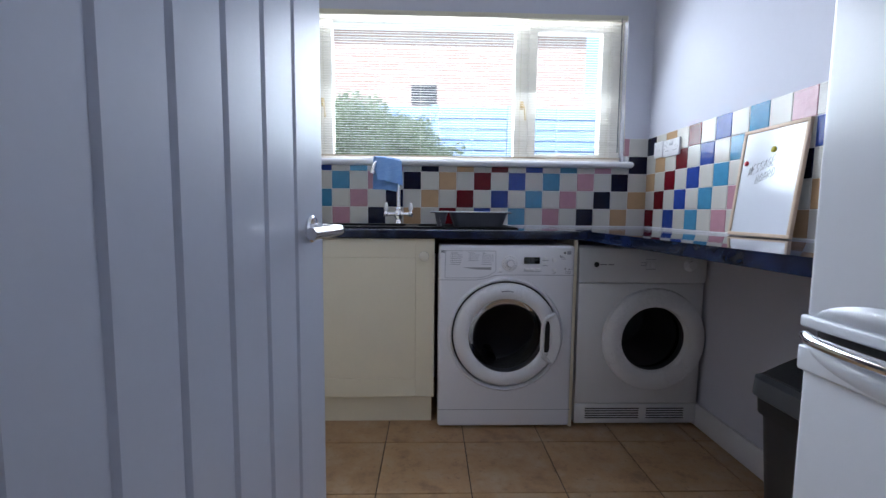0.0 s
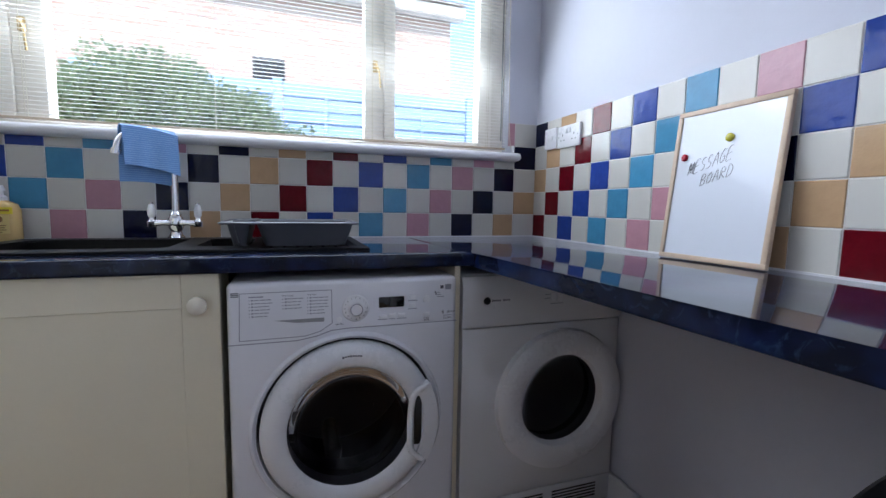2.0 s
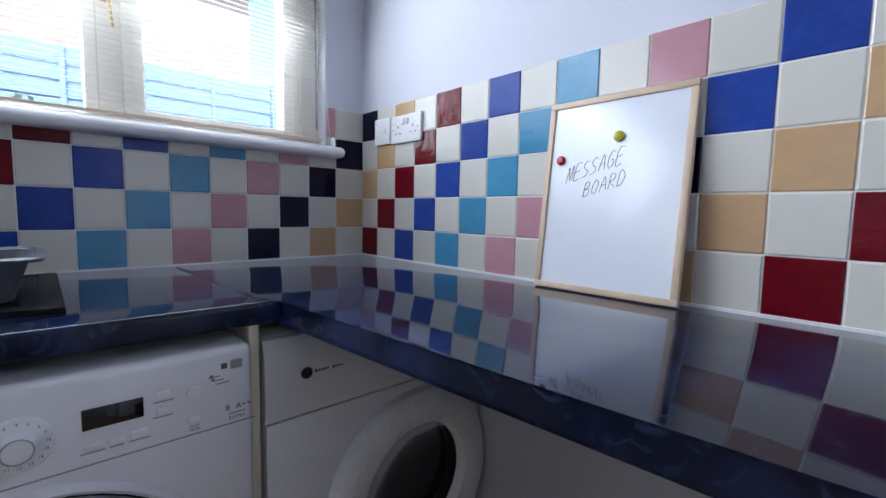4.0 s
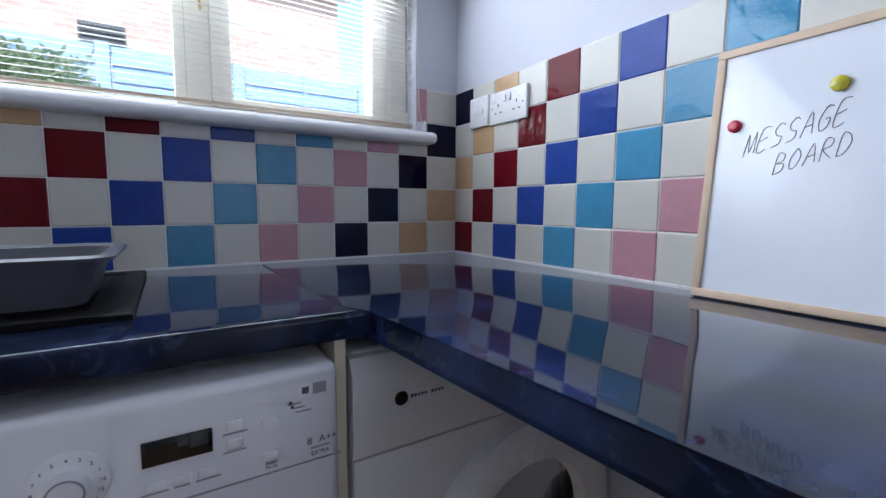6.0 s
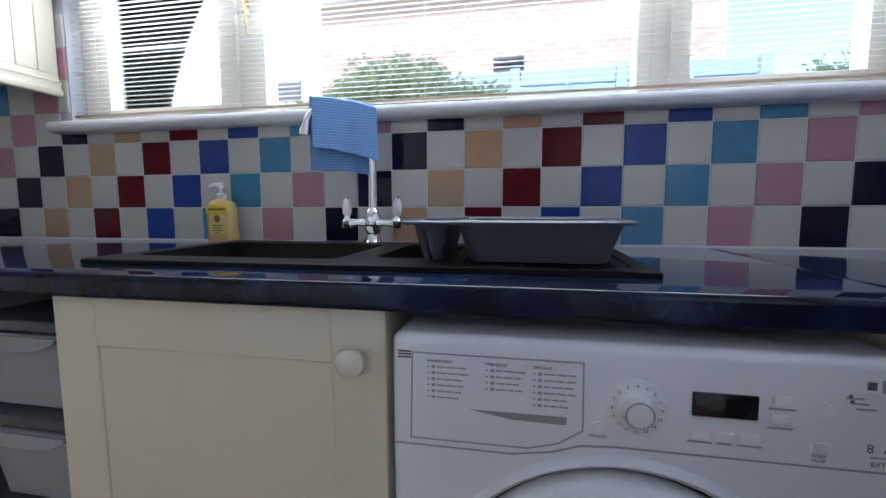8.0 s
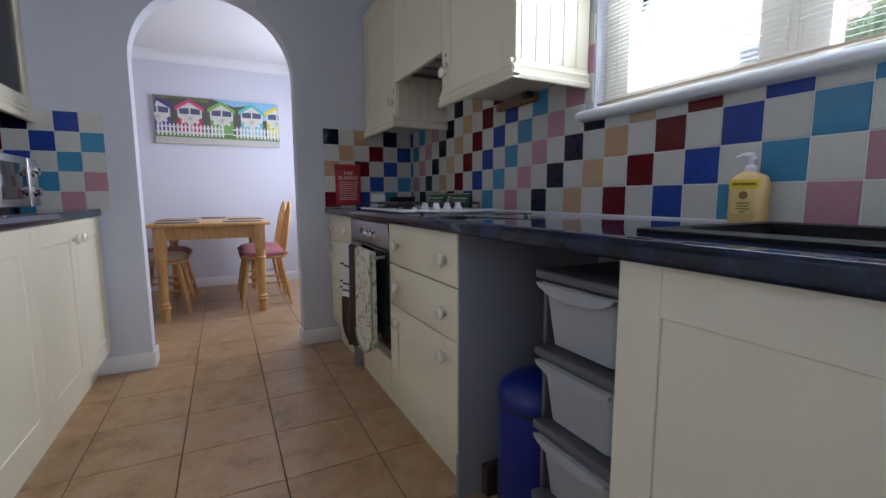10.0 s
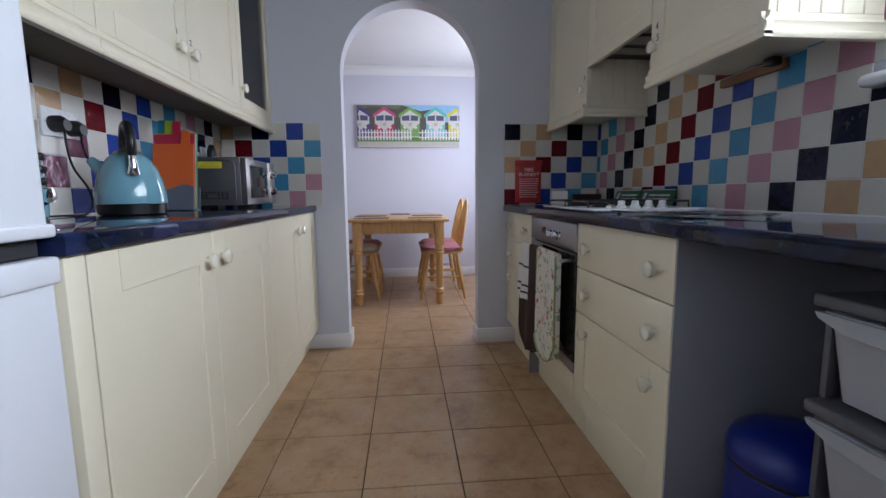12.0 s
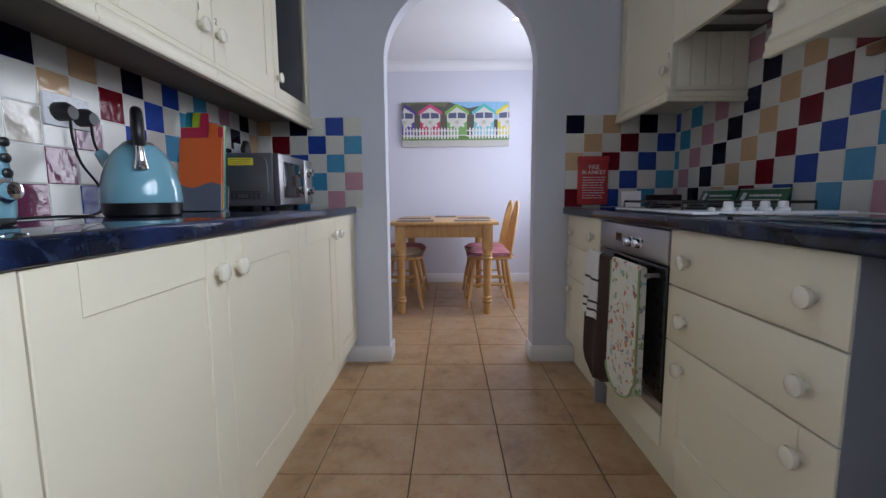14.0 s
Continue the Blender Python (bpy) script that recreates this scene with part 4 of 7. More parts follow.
part("sticker", new_box(0.482, 0.500, FY - 0.0006, FY + 0.001, 0.797, 0.812), PLASTIC_W, wm, "white rating sticker")
part("sticker", new_box(0.4865, 0.4955, FY - 0.0011, FY - 0.0006, 0.800, 0.809), INK, wm, "dark mark of the rating sticker")
part("sticker", new_box(0.501, 0.519, FY - 0.0006, FY + 0.001, 0.797, 0.812), INK_L, wm, "grey square sticker")
bm = bmesh.new()
for i, w in enumerate((5, 5, 3, 5, 5, 5, 2, 3)):
    x = HX - 0.026 + i * 0.0066
    a = 0.0
    bar(bm, x, x + 0.0048, HZ + 0.2015 - 0.02 * ((i - 3.5) / 10) ** 2, 0.006 if i in (0, 3) else 0.0045, y=FY - 0.0325)
part("badge", bm, INK, door_w, "plain dark maker's mark")
# plinth flap and feet
groove("flap_seam", [(X0, 0.092), (X1, 0.092)], wm)
for fx in (X0 + 0.05, X1 - 0.05):
    for fy in (1.83, 2.28):
        part("foot", lathe(bmesh.new(), [(0, 0), (0.02, 0), (0.02, 0.012), (0, 0.013)], 16, Matrix.Translation((fx, fy, 0))), RUBBER, wm)
# cream batten between the machines
solo("support_batten", new_box(0.539, 0.555, 1.80, 2.30, 0.0, 0.86), CREAM, "cream upright board holding the worktop between the machines", "board", (0.547, 2.0, 0))

# ---- tumble dryer ----
DY = 1.80
dryer = thing("tumble_dryer", (0.845, 2.05, 0), "off-white vented tumble dryer with a round door", "tumble dryer")
DX0, DX1 = 0.566, 1.136
bm = new_box(DX0, DX1, DY + 0.012, 2.34, 0.012, 0.832, bev=0.008, seg=3)
body_d = part("body", bm, DRYER_W, dryer)
EX, EZ = 0.914, 0.412
c1 = disc(EX, 1.7, 2.2, EZ, 0.152)
bmesh.ops.translate(c1, vec=-Vector((0.845, 2.05, 0)), verts=c1.verts)
body_d.parent = None
cut(body_d, [c1])
body_d.parent = dryer
# swelling control fascia
prof = [(DY + 0.012, 0.668), (DY - 0.004, 0.672), (DY - 0.010, 0.70), (DY - 0.008, 0.80), (DY + 0.004, 0.824), (DY + 0.03, 0.834), (DY + 0.06, 0.834), (DY + 0.06, 0.668)]
part("fascia", sweep(bmesh.new(), prof, DX0 - 0.004, DX1 + 0.002), DRYER_W, dryer, "curved control fascia")
part("front_panel", new_box(DX0, DX1, DY, DY + 0.0115, 0.11, 0.666, bev=0.003), DRYER_W, dryer)
fp = dryer.children[-1]
fp.parent = None
c2 = disc(EX, 1.7, 2.2, EZ, 0.156)
bmesh.ops.translate(c2, vec=-Vector((0.845, 2.05, 0)), verts=c2.verts)
cut(fp, [c2])
fp.parent = dryer
dd = part("door", lathe(bmesh.new(), [(0.146, -0.04), (0.148, 0.008), (0.153, 0.022), (0.175, 0.032), (0.21, 0.030), (0.230, 0.018), (0.235, 0.0), (0.235, -0.004), (0.16, -0.006)], 72, ROT_N(EX, DY, EZ)), PLASTIC_W, dryer, "white round door ring")
part("glass", lathe(bmesh.new(), [(0.147, -0.005), (0.135, -0.012), (0.10, -0.020), (0.05, -0.024), (0, -0.025)], 48, ROT_N(EX, DY, EZ)), PORTHOLE, dd, "dark round door glass")
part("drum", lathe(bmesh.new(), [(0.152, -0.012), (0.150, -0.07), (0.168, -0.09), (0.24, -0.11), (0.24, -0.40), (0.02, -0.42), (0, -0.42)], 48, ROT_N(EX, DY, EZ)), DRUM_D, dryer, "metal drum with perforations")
part("badge", lathe(bmesh.new(), [(0.0115, 0), (0.011, 0.001), (0, 0.001)], 24, ROT_N(0.640, DY - 0.009, 0.752)), BLACK, dryer, "plain round maker's mark")
bm = bmesh.new()
for i in range(10):
    if i != 5:
        bar(bm, 0.656 + i * 0.0062, 0.6605 + i * 0.0062, 0.752, 0.006 if i in (0, 6) else 0.0045, y=DY - 0.0093)
part("badge", bm, INK, dryer, "row of dark bars for the maker's name")
for bx in (0.868, 0.893):
    part("button", new_box(bx - 0.008, bx + 0.008, DY - 0.014, DY - 0.008, 0.740, 0.766, bev=0.002), PLASTIC_W, dryer)
bm = bmesh.new()
for x0, x1, z in ((0.838, 0.860, 0.762), (0.838, 0.858, 0.750), (0.858, 0.905, 0.777), (0.86, 0.905, 0.732)):
    bar(bm, x0, x1, z, 0.0022, y=DY - 0.0094)
part("print", bm, INK_L, dryer, "small grey print by the buttons", kind="stuff")
part("timer_knob", lathe(bmesh.new(), [(0.030, 0), (0.027, 0.006), (0.020, 0.010), (0.018, 0.024), (0, 0.026)], 32, ROT_N(1.062, DY - 0.009, 0.752)), PLASTIC_W, dryer, "round timer knob")
part("vent_panel", new_box(DX0, DX1, DY, DY + 0.0115, 0.014, 0.107, bev=0.003), DRYER_W, dryer)
for k in range(5):
    for x0, x1 in ((DX0 + 0.05, DX0 + 0.30), (DX0 + 0.335, DX1 - 0.06)):
        part("slot", new_box(x0, x1, DY - 0.0012, DY + 0.001, 0.038 + k * 0.011, 0.043 + k * 0.011), RUBBER, dryer)
for fx in (DX0 + 0.05, DX1 - 0.05):
    for fy in (1.85, 2.28):
        part("foot", lathe(bmesh.new(), [(0, 0), (0.02, 0), (0.02, 0.012), (0, 0.013)], 16, Matrix.Translation((fx, fy, 0))), RUBBER, dryer)

# ---- oven with towels ----
ov = thing("oven", (-2.17, 2.1, 0.257), "brushed steel built-in oven with a black glass door and a rail", "oven")
OX0, OX1 = -2.472, -1.872
part("body", new_box(OX0, OX1, 1.832, 2.3, 0.257, 0.853), BLACK, ov)
part("control_panel", new_box(OX0 + 0.002, OX1 - 0.002, 1.806, 1.831, 0.742, 0.852, bev=0.004), STEEL, ov, "brushed steel control panel")
part("display", new_box(-2.285, -2.235, 1.804, 1.8065, 0.785, 0.815), GLASS_DARK, ov)
for x in (-2.135, -2.065):
    k = part("dial", lathe(bmesh.new(), [(0.022, 0), (0.021, 0.004), (0.017, 0.006), (0.016, 0.022), (0.013, 0.026), (0, 0.027)], 28, ROT_N(x, 1.806, 0.793)), CHROME, ov)
    part("grip", new_box(x - 0.003, x + 0.003, 1.774, 1.784, 0.777, 0.809, bev=0.0015), CHROME, k)
for i in range(4):
    part("button", lathe(bmesh.new(), [(0.0035, 0), (0.003, 0.003), (0, 0.0035)], 12, ROT_N(-2.32 + 0.022 * i, 1.806, 0.765)), CHROME, ov)
od = part("door", new_box(OX0 + 0.002, OX1 - 0.002, 1.808, 1.831, 0.300, 0.737, bev=0.003), GLASS_DARK, ov, "black glass oven door")
part("trim", new_box(OX0 + 0.002, OX1 - 0.002, 1.808, 1.831, 0.258, 0.298, bev=0.003), STEEL, ov, "steel strip under the oven door")
part("rail", tube(bmesh.new(), [(OX0 + 0.04, 1.768, 0.705), (OX1 - 0.04, 1.768, 0.705)], 0.008, 14), STEEL, od, "steel towel rail")
for x in (OX0 + 0.055, OX1 - 0.055):
    part("bracket", tube(bmesh.new(), [(x, 1.768, 0.705), (x, 1.809, 0.705)], 0.007, 10), STEEL, od)
filler = thing("oven_plinth", (-2.17, 1.9, 0), "cream panel and plinth under the oven", "kitchen unit")
part("panel", new_box(OX0 + 0.002, OX1 - 0.002, 1.81, 1.83, 0.150, 0.253, bev=0.002), CREAM, filler)
part("plinth", new_box(OX0, OX1, 1.862, 1.88, 0, 0.148), CREAM, filler)
part("carcass", new_box(OX0, OX1, 1.835, 2.38, 0.15, 0.255), CREAM_EDGE, filler)
solo("filler_strip", new_box(-2.49, -2.474, 1.812, 1.835, 0.15, 0.855), CREAM, "narrow cream strip beside the oven", "panel", (-2.48, 1.82, 0.15))


def hanging(name, x0, x1, ztop, zb_front, zb_back, material, label, ybar=1.768, thick=0.006, round_end=False, wave=0.006, seed=1, spread=0.0):
    """Cloth folded over the rail: front fall, over the bar, back fall."""
    rg = random.Random(seed)
    bm = bmesh.new()
    prof = []
    r = 0.012
    for i in range(15):
        prof.append((ybar - r, zb_front + (ztop - zb_front) * i / 14, 1))
    for i in range(1, 6):
        a = math.pi - math.pi * i / 6
        prof.append((ybar + r * math.cos(a), ztop + r * math.sin(a), 0))
    for i in range(9):
        prof.append((ybar + r, ztop - (ztop - zb_back) * i / 8, 0.4))
    nx = 12
    ph = rg.uniform(0, 6)
    grid = []
    for j, (y, z, wv) in enumerate(prof):
        row = []
        for i in range(nx + 1):
            u = i / nx
            depth = (ztop - z) / max(0.01, ztop - zb_front)
            w = 1.0 + spread * depth
            if round_end and wv == 1:
                k = max(0.0, (zb_front + 0.09 - z) / 0.09)
                w *= math.sqrt(max(0.02, 1 - k * k * 0.96))
            x = (x0 + x1) / 2 + (u - 0.5) * (x1 - x0) * w
            yy = y - wv * depth * wave * (1 + math.sin(u * 9 + ph + depth * 1.5))
            row.append(bm.verts.new((x, yy, z)))
        grid.append(row)
    for a, b in zip(grid, grid[1:]):
        for i in range(nx):
            bm.faces.new((a[i], a[i + 1], b[i + 1], b[i]))
    bmesh.ops.recalc_face_normals(bm, faces=bm.faces)
    res = bmesh.ops.solidify(bm, geom=list(bm.faces), thickness=thick)
    return solo(name, bm, material, label, "towel", ((x0 + x1) / 2, ybar, ztop))


hanging("tea_towel", -2.455, -2.315, 0.718, 0.450, 0.50, TOWEL_W, "white tea towel with dark stripes folded over the oven rail", seed=3, ybar=1.760, wave=0.012)
hanging("oven_glove", -2.455, -2.150, 0.717, 0.206, 0.40, BROWN_CLOTH, "dark brown oven glove hanging behind the patterned one", thick=0.014, round_end=True, seed=4, ybar=1.764, wave=0.010)
mitt = hanging("oven_glove", -2.165, -1.925, 0.722, 0.258, 0.30, MITT, "pale oven glove with orange and grey animal motifs", thick=0.016, round_end=True, seed=8, ybar=1.757, wave=0.005)
edge = []
for k in range(13):
    z = 0.722 - (0.722 - 0.34) * k / 12
    edge.append((-1.925, 1.745, z))
for k in range(1, 20):
    a = math.pi * k / 20
    edge.append((-2.045 + 0.120 * math.cos(a), 1.737, 0.34 - 0.083 * math.sin(a)))
for k in range(13):
    edge.append((-2.165, 1.745, 0.34 + (0.722 - 0.34) * k / 12))
bm = tube(bmesh.new(), edge, 0.0045, 8)
bmesh.ops.translate(bm, vec=-mitt.location, verts=bm.verts)
part("edging", bm, LIME_CLOTH, mitt, "pale green edging")

# ---- hob ----
hob = thing("gas_hob", (-2.135, 2.1, 0.9), "white enamel gas hob with black pan supports", "hob")
HX0, HX1, HY0, HY1 = -2.43, -1.83, 1.85, 2.33
part("plate", new_box(HX0, HX1, HY0, HY1, 0.9005, 0.911, bev=0.005, seg=3), WHITE_APPL, hob)
for bx, by, r in ((-2.30, 1.98, 0.045), (-2.30, 2.20, 0.038), (-2.05, 1.98, 0.034), (-2.05, 2.20, 0.05)):
    b_ = part("burner", lathe(bmesh.new(), [(r, 0), (r, 0.008), (r * 0.8, 0.010), (r * 0.78, 0.016), (r * 0.7, 0.019), (0, 0.020)], 28, Matrix.Translation((bx, by, 0.911))), BLACK, hob)
for gx in (-2.30, -2.05):
    bm = bmesh.new()
    for x in (gx - 0.105, gx + 0.105):
        tube(bm, [(x, 1.88, 0.912), (x, 1.88, 0.936), (x, 2.30, 0.936), (x, 2.30, 0.912)], 0.0045, 8)
    for y in (1.90, 2.28):
        tube(bm, [(gx - 0.105, y, 0.936), (gx + 0.105, y, 0.936)], 0.0045, 8)
    for by in (1.98, 2.20):
        for a in range(4):
            c, s_ = math.cos(radians(45 + 90 * a)), math.sin(radians(45 + 90 * a))
            tube(bm, [(gx + 0.10 * c * 1.0, by + 0.10 * s_ * 0.95, 0.937), (gx + 0.022 * c, by + 0.022 * s_, 0.937)], 0.004, 8)
    part("pan_support", bm, BLACK, hob, "black wire pan support")
for i in range(4):
    part("knob", lathe(bmesh.new(), [(0.019, 0), (0.019, 0.008), (0.014, 0.012), (0.013, 0.026), (0.011, 0.029), (0, 0.030)], 28, Matrix.Translation((-1.883, 1.985 + 0.055 * i, 0.911))), PLASTIC_W, hob, "white hob knob")
part("igniter", lathe(bmesh.new(), [(0.010, 0), (0.009, 0.010), (0, 0.012)], 20, Matrix.Translation((-1.883, 1.935, 0.911))), PLASTIC_W, hob)

for i, (x0, x1) in enumerate(((-2.70, -2.44), (-2.425, -2.15))):
    sg = thing("sign", (0, 0, 0), "small green plaque with white lettering behind the hob", "sign", "green plaques", rot=Matrix.Translation(((x0 + x1) / 2, 2.352, 0.9015)) @ Matrix.Rotation(radians(-16), 4, "X"))
    w = (x1 - x0) / 2
    part("board", new_box(-w, w, 0, 0.008, 0, 0.088, bev=0.001), GREEN_SIGN, sg)
    bm = bmesh.new()
    rg = random.Random(11 + i)
    prism(bm, [(-w + 0.003, 0.003), (w - 0.003, 0.003), (w - 0.003, 0.0055), (-w + 0.003, 0.0055)], 0, 0.0004, UP_N(0, 0, 0))
    prism(bm, [(-w + 0.003, 0.083), (w - 0.003, 0.083), (w - 0.003, 0.0855), (-w + 0.003, 0.0855)], 0, 0.0004, UP_N(0, 0, 0))
    prism(bm, [(-w + 0.012, 0.02), (-w + 0.04, 0.02), (-w + 0.052, 0.07), (-w + 0.028, 0.07)], 0, 0.0004, UP_N(0, 0, 0))
    for z in (0.058, 0.038):
        x = -w + 0.07
        while x < w - 0.035:
            ww = rg.uniform(0.008, 0.02)
            bar(bm, x, x + ww, z, 0.009, y=0)
            x += ww + 0.004
    part("lettering", bm, PLASTIC_W, sg)
gb = solo("glass_board", new_box(-1.79, -1.385, 1.90, 2.19, 0.9035, 0.9085, bev=0.0015), GLASS_CLEAR, "clear glass chopping board lying on the worktop beside the hob", "chopping board", (-1.6, 2.05, 0.9))
for x in (-1.77, -1.405):
    for y in (1.92, 2.17):
        part("foot", lathe(bmesh.new(), [(0, 0), (0.007, 0), (0.007, 0.003), (0, 0.0035)], 12, Matrix.Translation((x + 1.6, y - 2.05, 0.0005))), RUBBER, gb)

# things in the far corner of the worktop
bk = thing("open_leaflet", (-2.86, 2.2, 0.9), "white folded leaflet standing in the corner behind the hob", "paper")
bm = bmesh.new()
prism(bm, [(-2.93, 2.07), (-2.80, 2.12), (-2.80, 2.1215), (-2.93, 2.0715)], 0.9005, 0.985)
part("sheet", bm, PLASTIC_W, bk)
bx_ = solo("small_box", new_box(-2.93, -2.80, 2.20, 2.33, 0.9005, 0.965, bev=0.004), BROWN_CLOTH, "small dark box in the corner of the worktop", "box", (-2.86, 2.26, 0.9))
bl = thing("fire_blanket", (XL + 0.02, 1.936, 0.91), "red hanging fire blanket pouch with white print", "fire blanket")
part("pouch", new_box(XL + 0.008, XL + 0.034, 1.853, 2.018, 0.912, 1.176, bev=0.009, seg=3), RED_CLOTH, bl)
part("flap", new_box(XL + 0.008, XL + 0.038, 1.851, 2.020, 1.145, 1.178, bev=0.004), RED_CLOTH, bl, "folded top of the pouch")
words("lettering", "FIRE", 0.033, UP_E(XL + 0.0345, 1.936, 1.118), PLASTIC_W, bl, 0.0006)
words("lettering", "BLANKET", 0.031, UP_E(XL + 0.0345, 1.936, 1.089), PLASTIC_W, bl, 0.0006)
bm = bmesh.new()
rg = random.Random(2)
for i in range(9):
    z = 1.062 - i * 0.014
    x = 1.875
    while x < 1.985:
        w = rg.uniform(0.01, 0.03)
        bar(bm, x, min(x + w, 1.998), z, 0.0035, y=0, M=lambda a, b, c: UP_E(XL + 0.0344, 0, 0))
        x += w + 0.005
part("print", bm, PLASTIC_W, bl, "rows of small white print", kind="stuff")

# ---- sink, tap and things by it ----
sink = thing("sink", (-0.22, 2.1, 0.9), "black composite sink with a bowl, a half bowl and a drainer", "sink")
bm = bmesh.new()
prism(bm, [(-0.70, 1.888), (0.255, 1.888), (0.305, 1.888), (0.305, 2.33), (-0.70, 2.33)], 0.9005, 0.909)
es = [e for e in bm.edges if min(v.co.z for v in e.verts) > 0.905]
bmesh.ops.bevel(bm, geom=es, offset=0.004, segments=3, affect="EDGES", profile=0.5)
rim = part("rim", bm, SINK, sink)
rim.parent = None
o = Vector((-0.22, 2.1, 0.9))
cs = []
for q in ((-0.655, -0.225, 1.955, 2.255, 0.85, 0.95, 0.03), (-0.165, -0.025, 1.995, 2.255, 0.85, 0.95, 0.025), (0.01, 0.275, 1.925, 2.295, 0.9055, 0.95, 0.004)):
    bm = new_box(*q[:6], bev=q[6], seg=4)
    bmesh.ops.translate(bm, vec=-o, verts=bm.verts)
    cs.append(bm)
cut(rim, cs)
rim.parent = sink
for x0, x1, y0, y1, z0 in ((-0.655, -0.225, 1.955, 2.255, 0.72), (-0.165, -0.025, 1.995, 2.255, 0.78)):
    bm = bmesh.new()
    t = 0.005
    box(bm, x0, x1, y0, y1, z0 - t, z0)
    for q in ((x0 - t, x0, y0 - t, y1 + t), (x1, x1 + t, y0 - t, y1 + t), (x0, x1, y0 - t, y0), (x0, x1, y1, y1 + t)):
        box(bm, *q, z0 - t, 0.902)
    bw = part("bowl", bm, SINK, sink)
    part("waste", lathe(bmesh.new(), [(0.036, 0), (0.034, 0.003), (0.02, 0.001), (0, 0.001)], 28, Matrix.Translation(((x0 + x1) / 2, (y0 + y1) / 2, z0))), CHROME, bw, "chrome waste outlet")
for i in range(7):
    part("ridge", new_box(0.03 + 0.036 * i, 0.038 + 0.036 * i, 1.95, 2.27, 0.9055, 0.908, bev=0.001), SINK, sink)

tap = thing("mixer_tap", (-0.275, 2.292, 0.909), "tall chrome swan-neck mixer tap with white lever handles", "tap")
TM = Matrix.Translation((-0.275, 2.292, 0.909))
part("base", lathe(bmesh.new(), [(0.026, 0), (0.026, 0.004), (0.020, 0.010), (0.016, 0.024), (0.018, 0.030)], 28, TM), CHROME, tap)
part("body", lathe(bmesh.new(), [(0.016, 0.024), (0.022, 0.036), (0.022, 0.066), (0.017, 0.076), (0.019, 0.080), (0.012, 0.090), (0, 0.091)], 28, TM), CHROME, tap)
part("crossbar", tube(bmesh.new(), [(-0.34, 2.285, 0.960), (-0.31, 2.285, 0.962), (-0.275, 2.288, 0.962), (-0.24, 2.285, 0.962), (-0.21, 2.285, 0.960)], [0.012, 0.009, 0.014, 0.009, 0.012], 16), CHROME, tap)
for x in (-0.342, -0.208):
    l = part("lever", lathe(bmesh.new(), [(0.013, -0.012), (0.014, 0.006), (0.009, 0.012), (0.007, 0.018)], 20, Matrix.Translation((x, 2.285, 0.960))), CHROME, tap)
    part("handle", lathe(bmesh.new(), [(0.007, 0.018), (0.0115, 0.026), (0.012, 0.042), (0.008, 0.060), (0.0055, 0.062)], 20, Matrix.Translation((x, 2.285, 0.960))), PLASTIC_W, l, "white ceramic lever handle")
    part("tip", lathe(bmesh.new(), [(0.0055, 0.062), (0.006, 0.067), (0, 0.070)], 16, Matrix.Translation((x, 2.285, 0.960))), CHROME, l)
neck = smooth_curve([(-0.275, 2.292, 0.99), (-0.275, 2.292, 1.17), (-0.281, 2.287, 1.215), (-0.300, 2.272, 1.242), (-0.335, 2.245, 1.252), (-0.372, 2.217, 1.240), (-0.395, 2.20, 1.21), (-0.402, 2.194, 1.178)], 7)
part("spout", tube(bmesh.new(), neck, 0.0105, 18), CHROME, tap)
part("nozzle", tube(bmesh.new(), [(-0.401, 2.195, 1.186), (-0.403, 2.193, 1.170)], 0.0135, 18), CHROME, tap)

# cloth folded over the neck of the tap
def tap_cloth():
    bm = bmesh.new()
    a, b = Vector((-0.392, 2.205, 0)), Vector((-0.268, 2.295, 0))
    d = (b - a).normalized()
    n = Vector((d.y, -d.x, 0))
    nx, rows_ = 26, []
    prof = [(0.017, 1.262 - 0.122 + 0.122 * i / 16) for i in range(17)] + [(0.013 * math.cos(t_), 1.258 + 0.010 * math.sin(t_)) for t_ in (0.6, 1.2, 1.57, 2.0, 2.6)] + [(-0.014, 1.258 - 0.165 * i / 10) for i in range(11)]
    for j, (o_, z) in enumerate(prof):
        row = []
        for i in range(nx + 1):
            u = i / nx
            drop = max(0, (1.258 - z) / 0.15)
            sag = 0.006 * (u - 0.5) ** 2 * 4 * (1 if z > 1.2 else 1)
            fold = 0.004 * math.sin(u * 7 + 1) * drop + 0.0025 * math.sin(u * 16 + 2 + drop) * drop
            p = a + (b - a) * (u * 1.02 - 0.01) + n * (o_ + (fold if o_ > 0 else -fold * 0.6) + 0.008 * drop * (1 if o_ > 0 else -0.4))
            tilt = 0.018 * (0.5 - u) * -1 * (1 if o_ > 0 else 0.3)
            row.append(bm.verts.new((p.x, p.y, z - sag - tilt * drop - (0.012 * u if o_ > 0 else 0.004 * u))))
        rows_.append(row)
    for r0, r1 in zip(rows_, rows_[1:]):
        for i in range(nx):
            bm.faces.new((r0[i], r0[i + 1], r1[i + 1], r1[i]))
    bmesh.ops.recalc_face_normals(bm, faces=bm.faces)
    bmesh.ops.solidify(bm, geom=list(bm.faces), thickness=0.0018)
    return solo("dish_cloth", bm, BLUE_CLOTH, "thin blue dishcloth with wavy lines over the tap", "cloth", (-0.32, 2.25, 1.25))
tap_cloth()

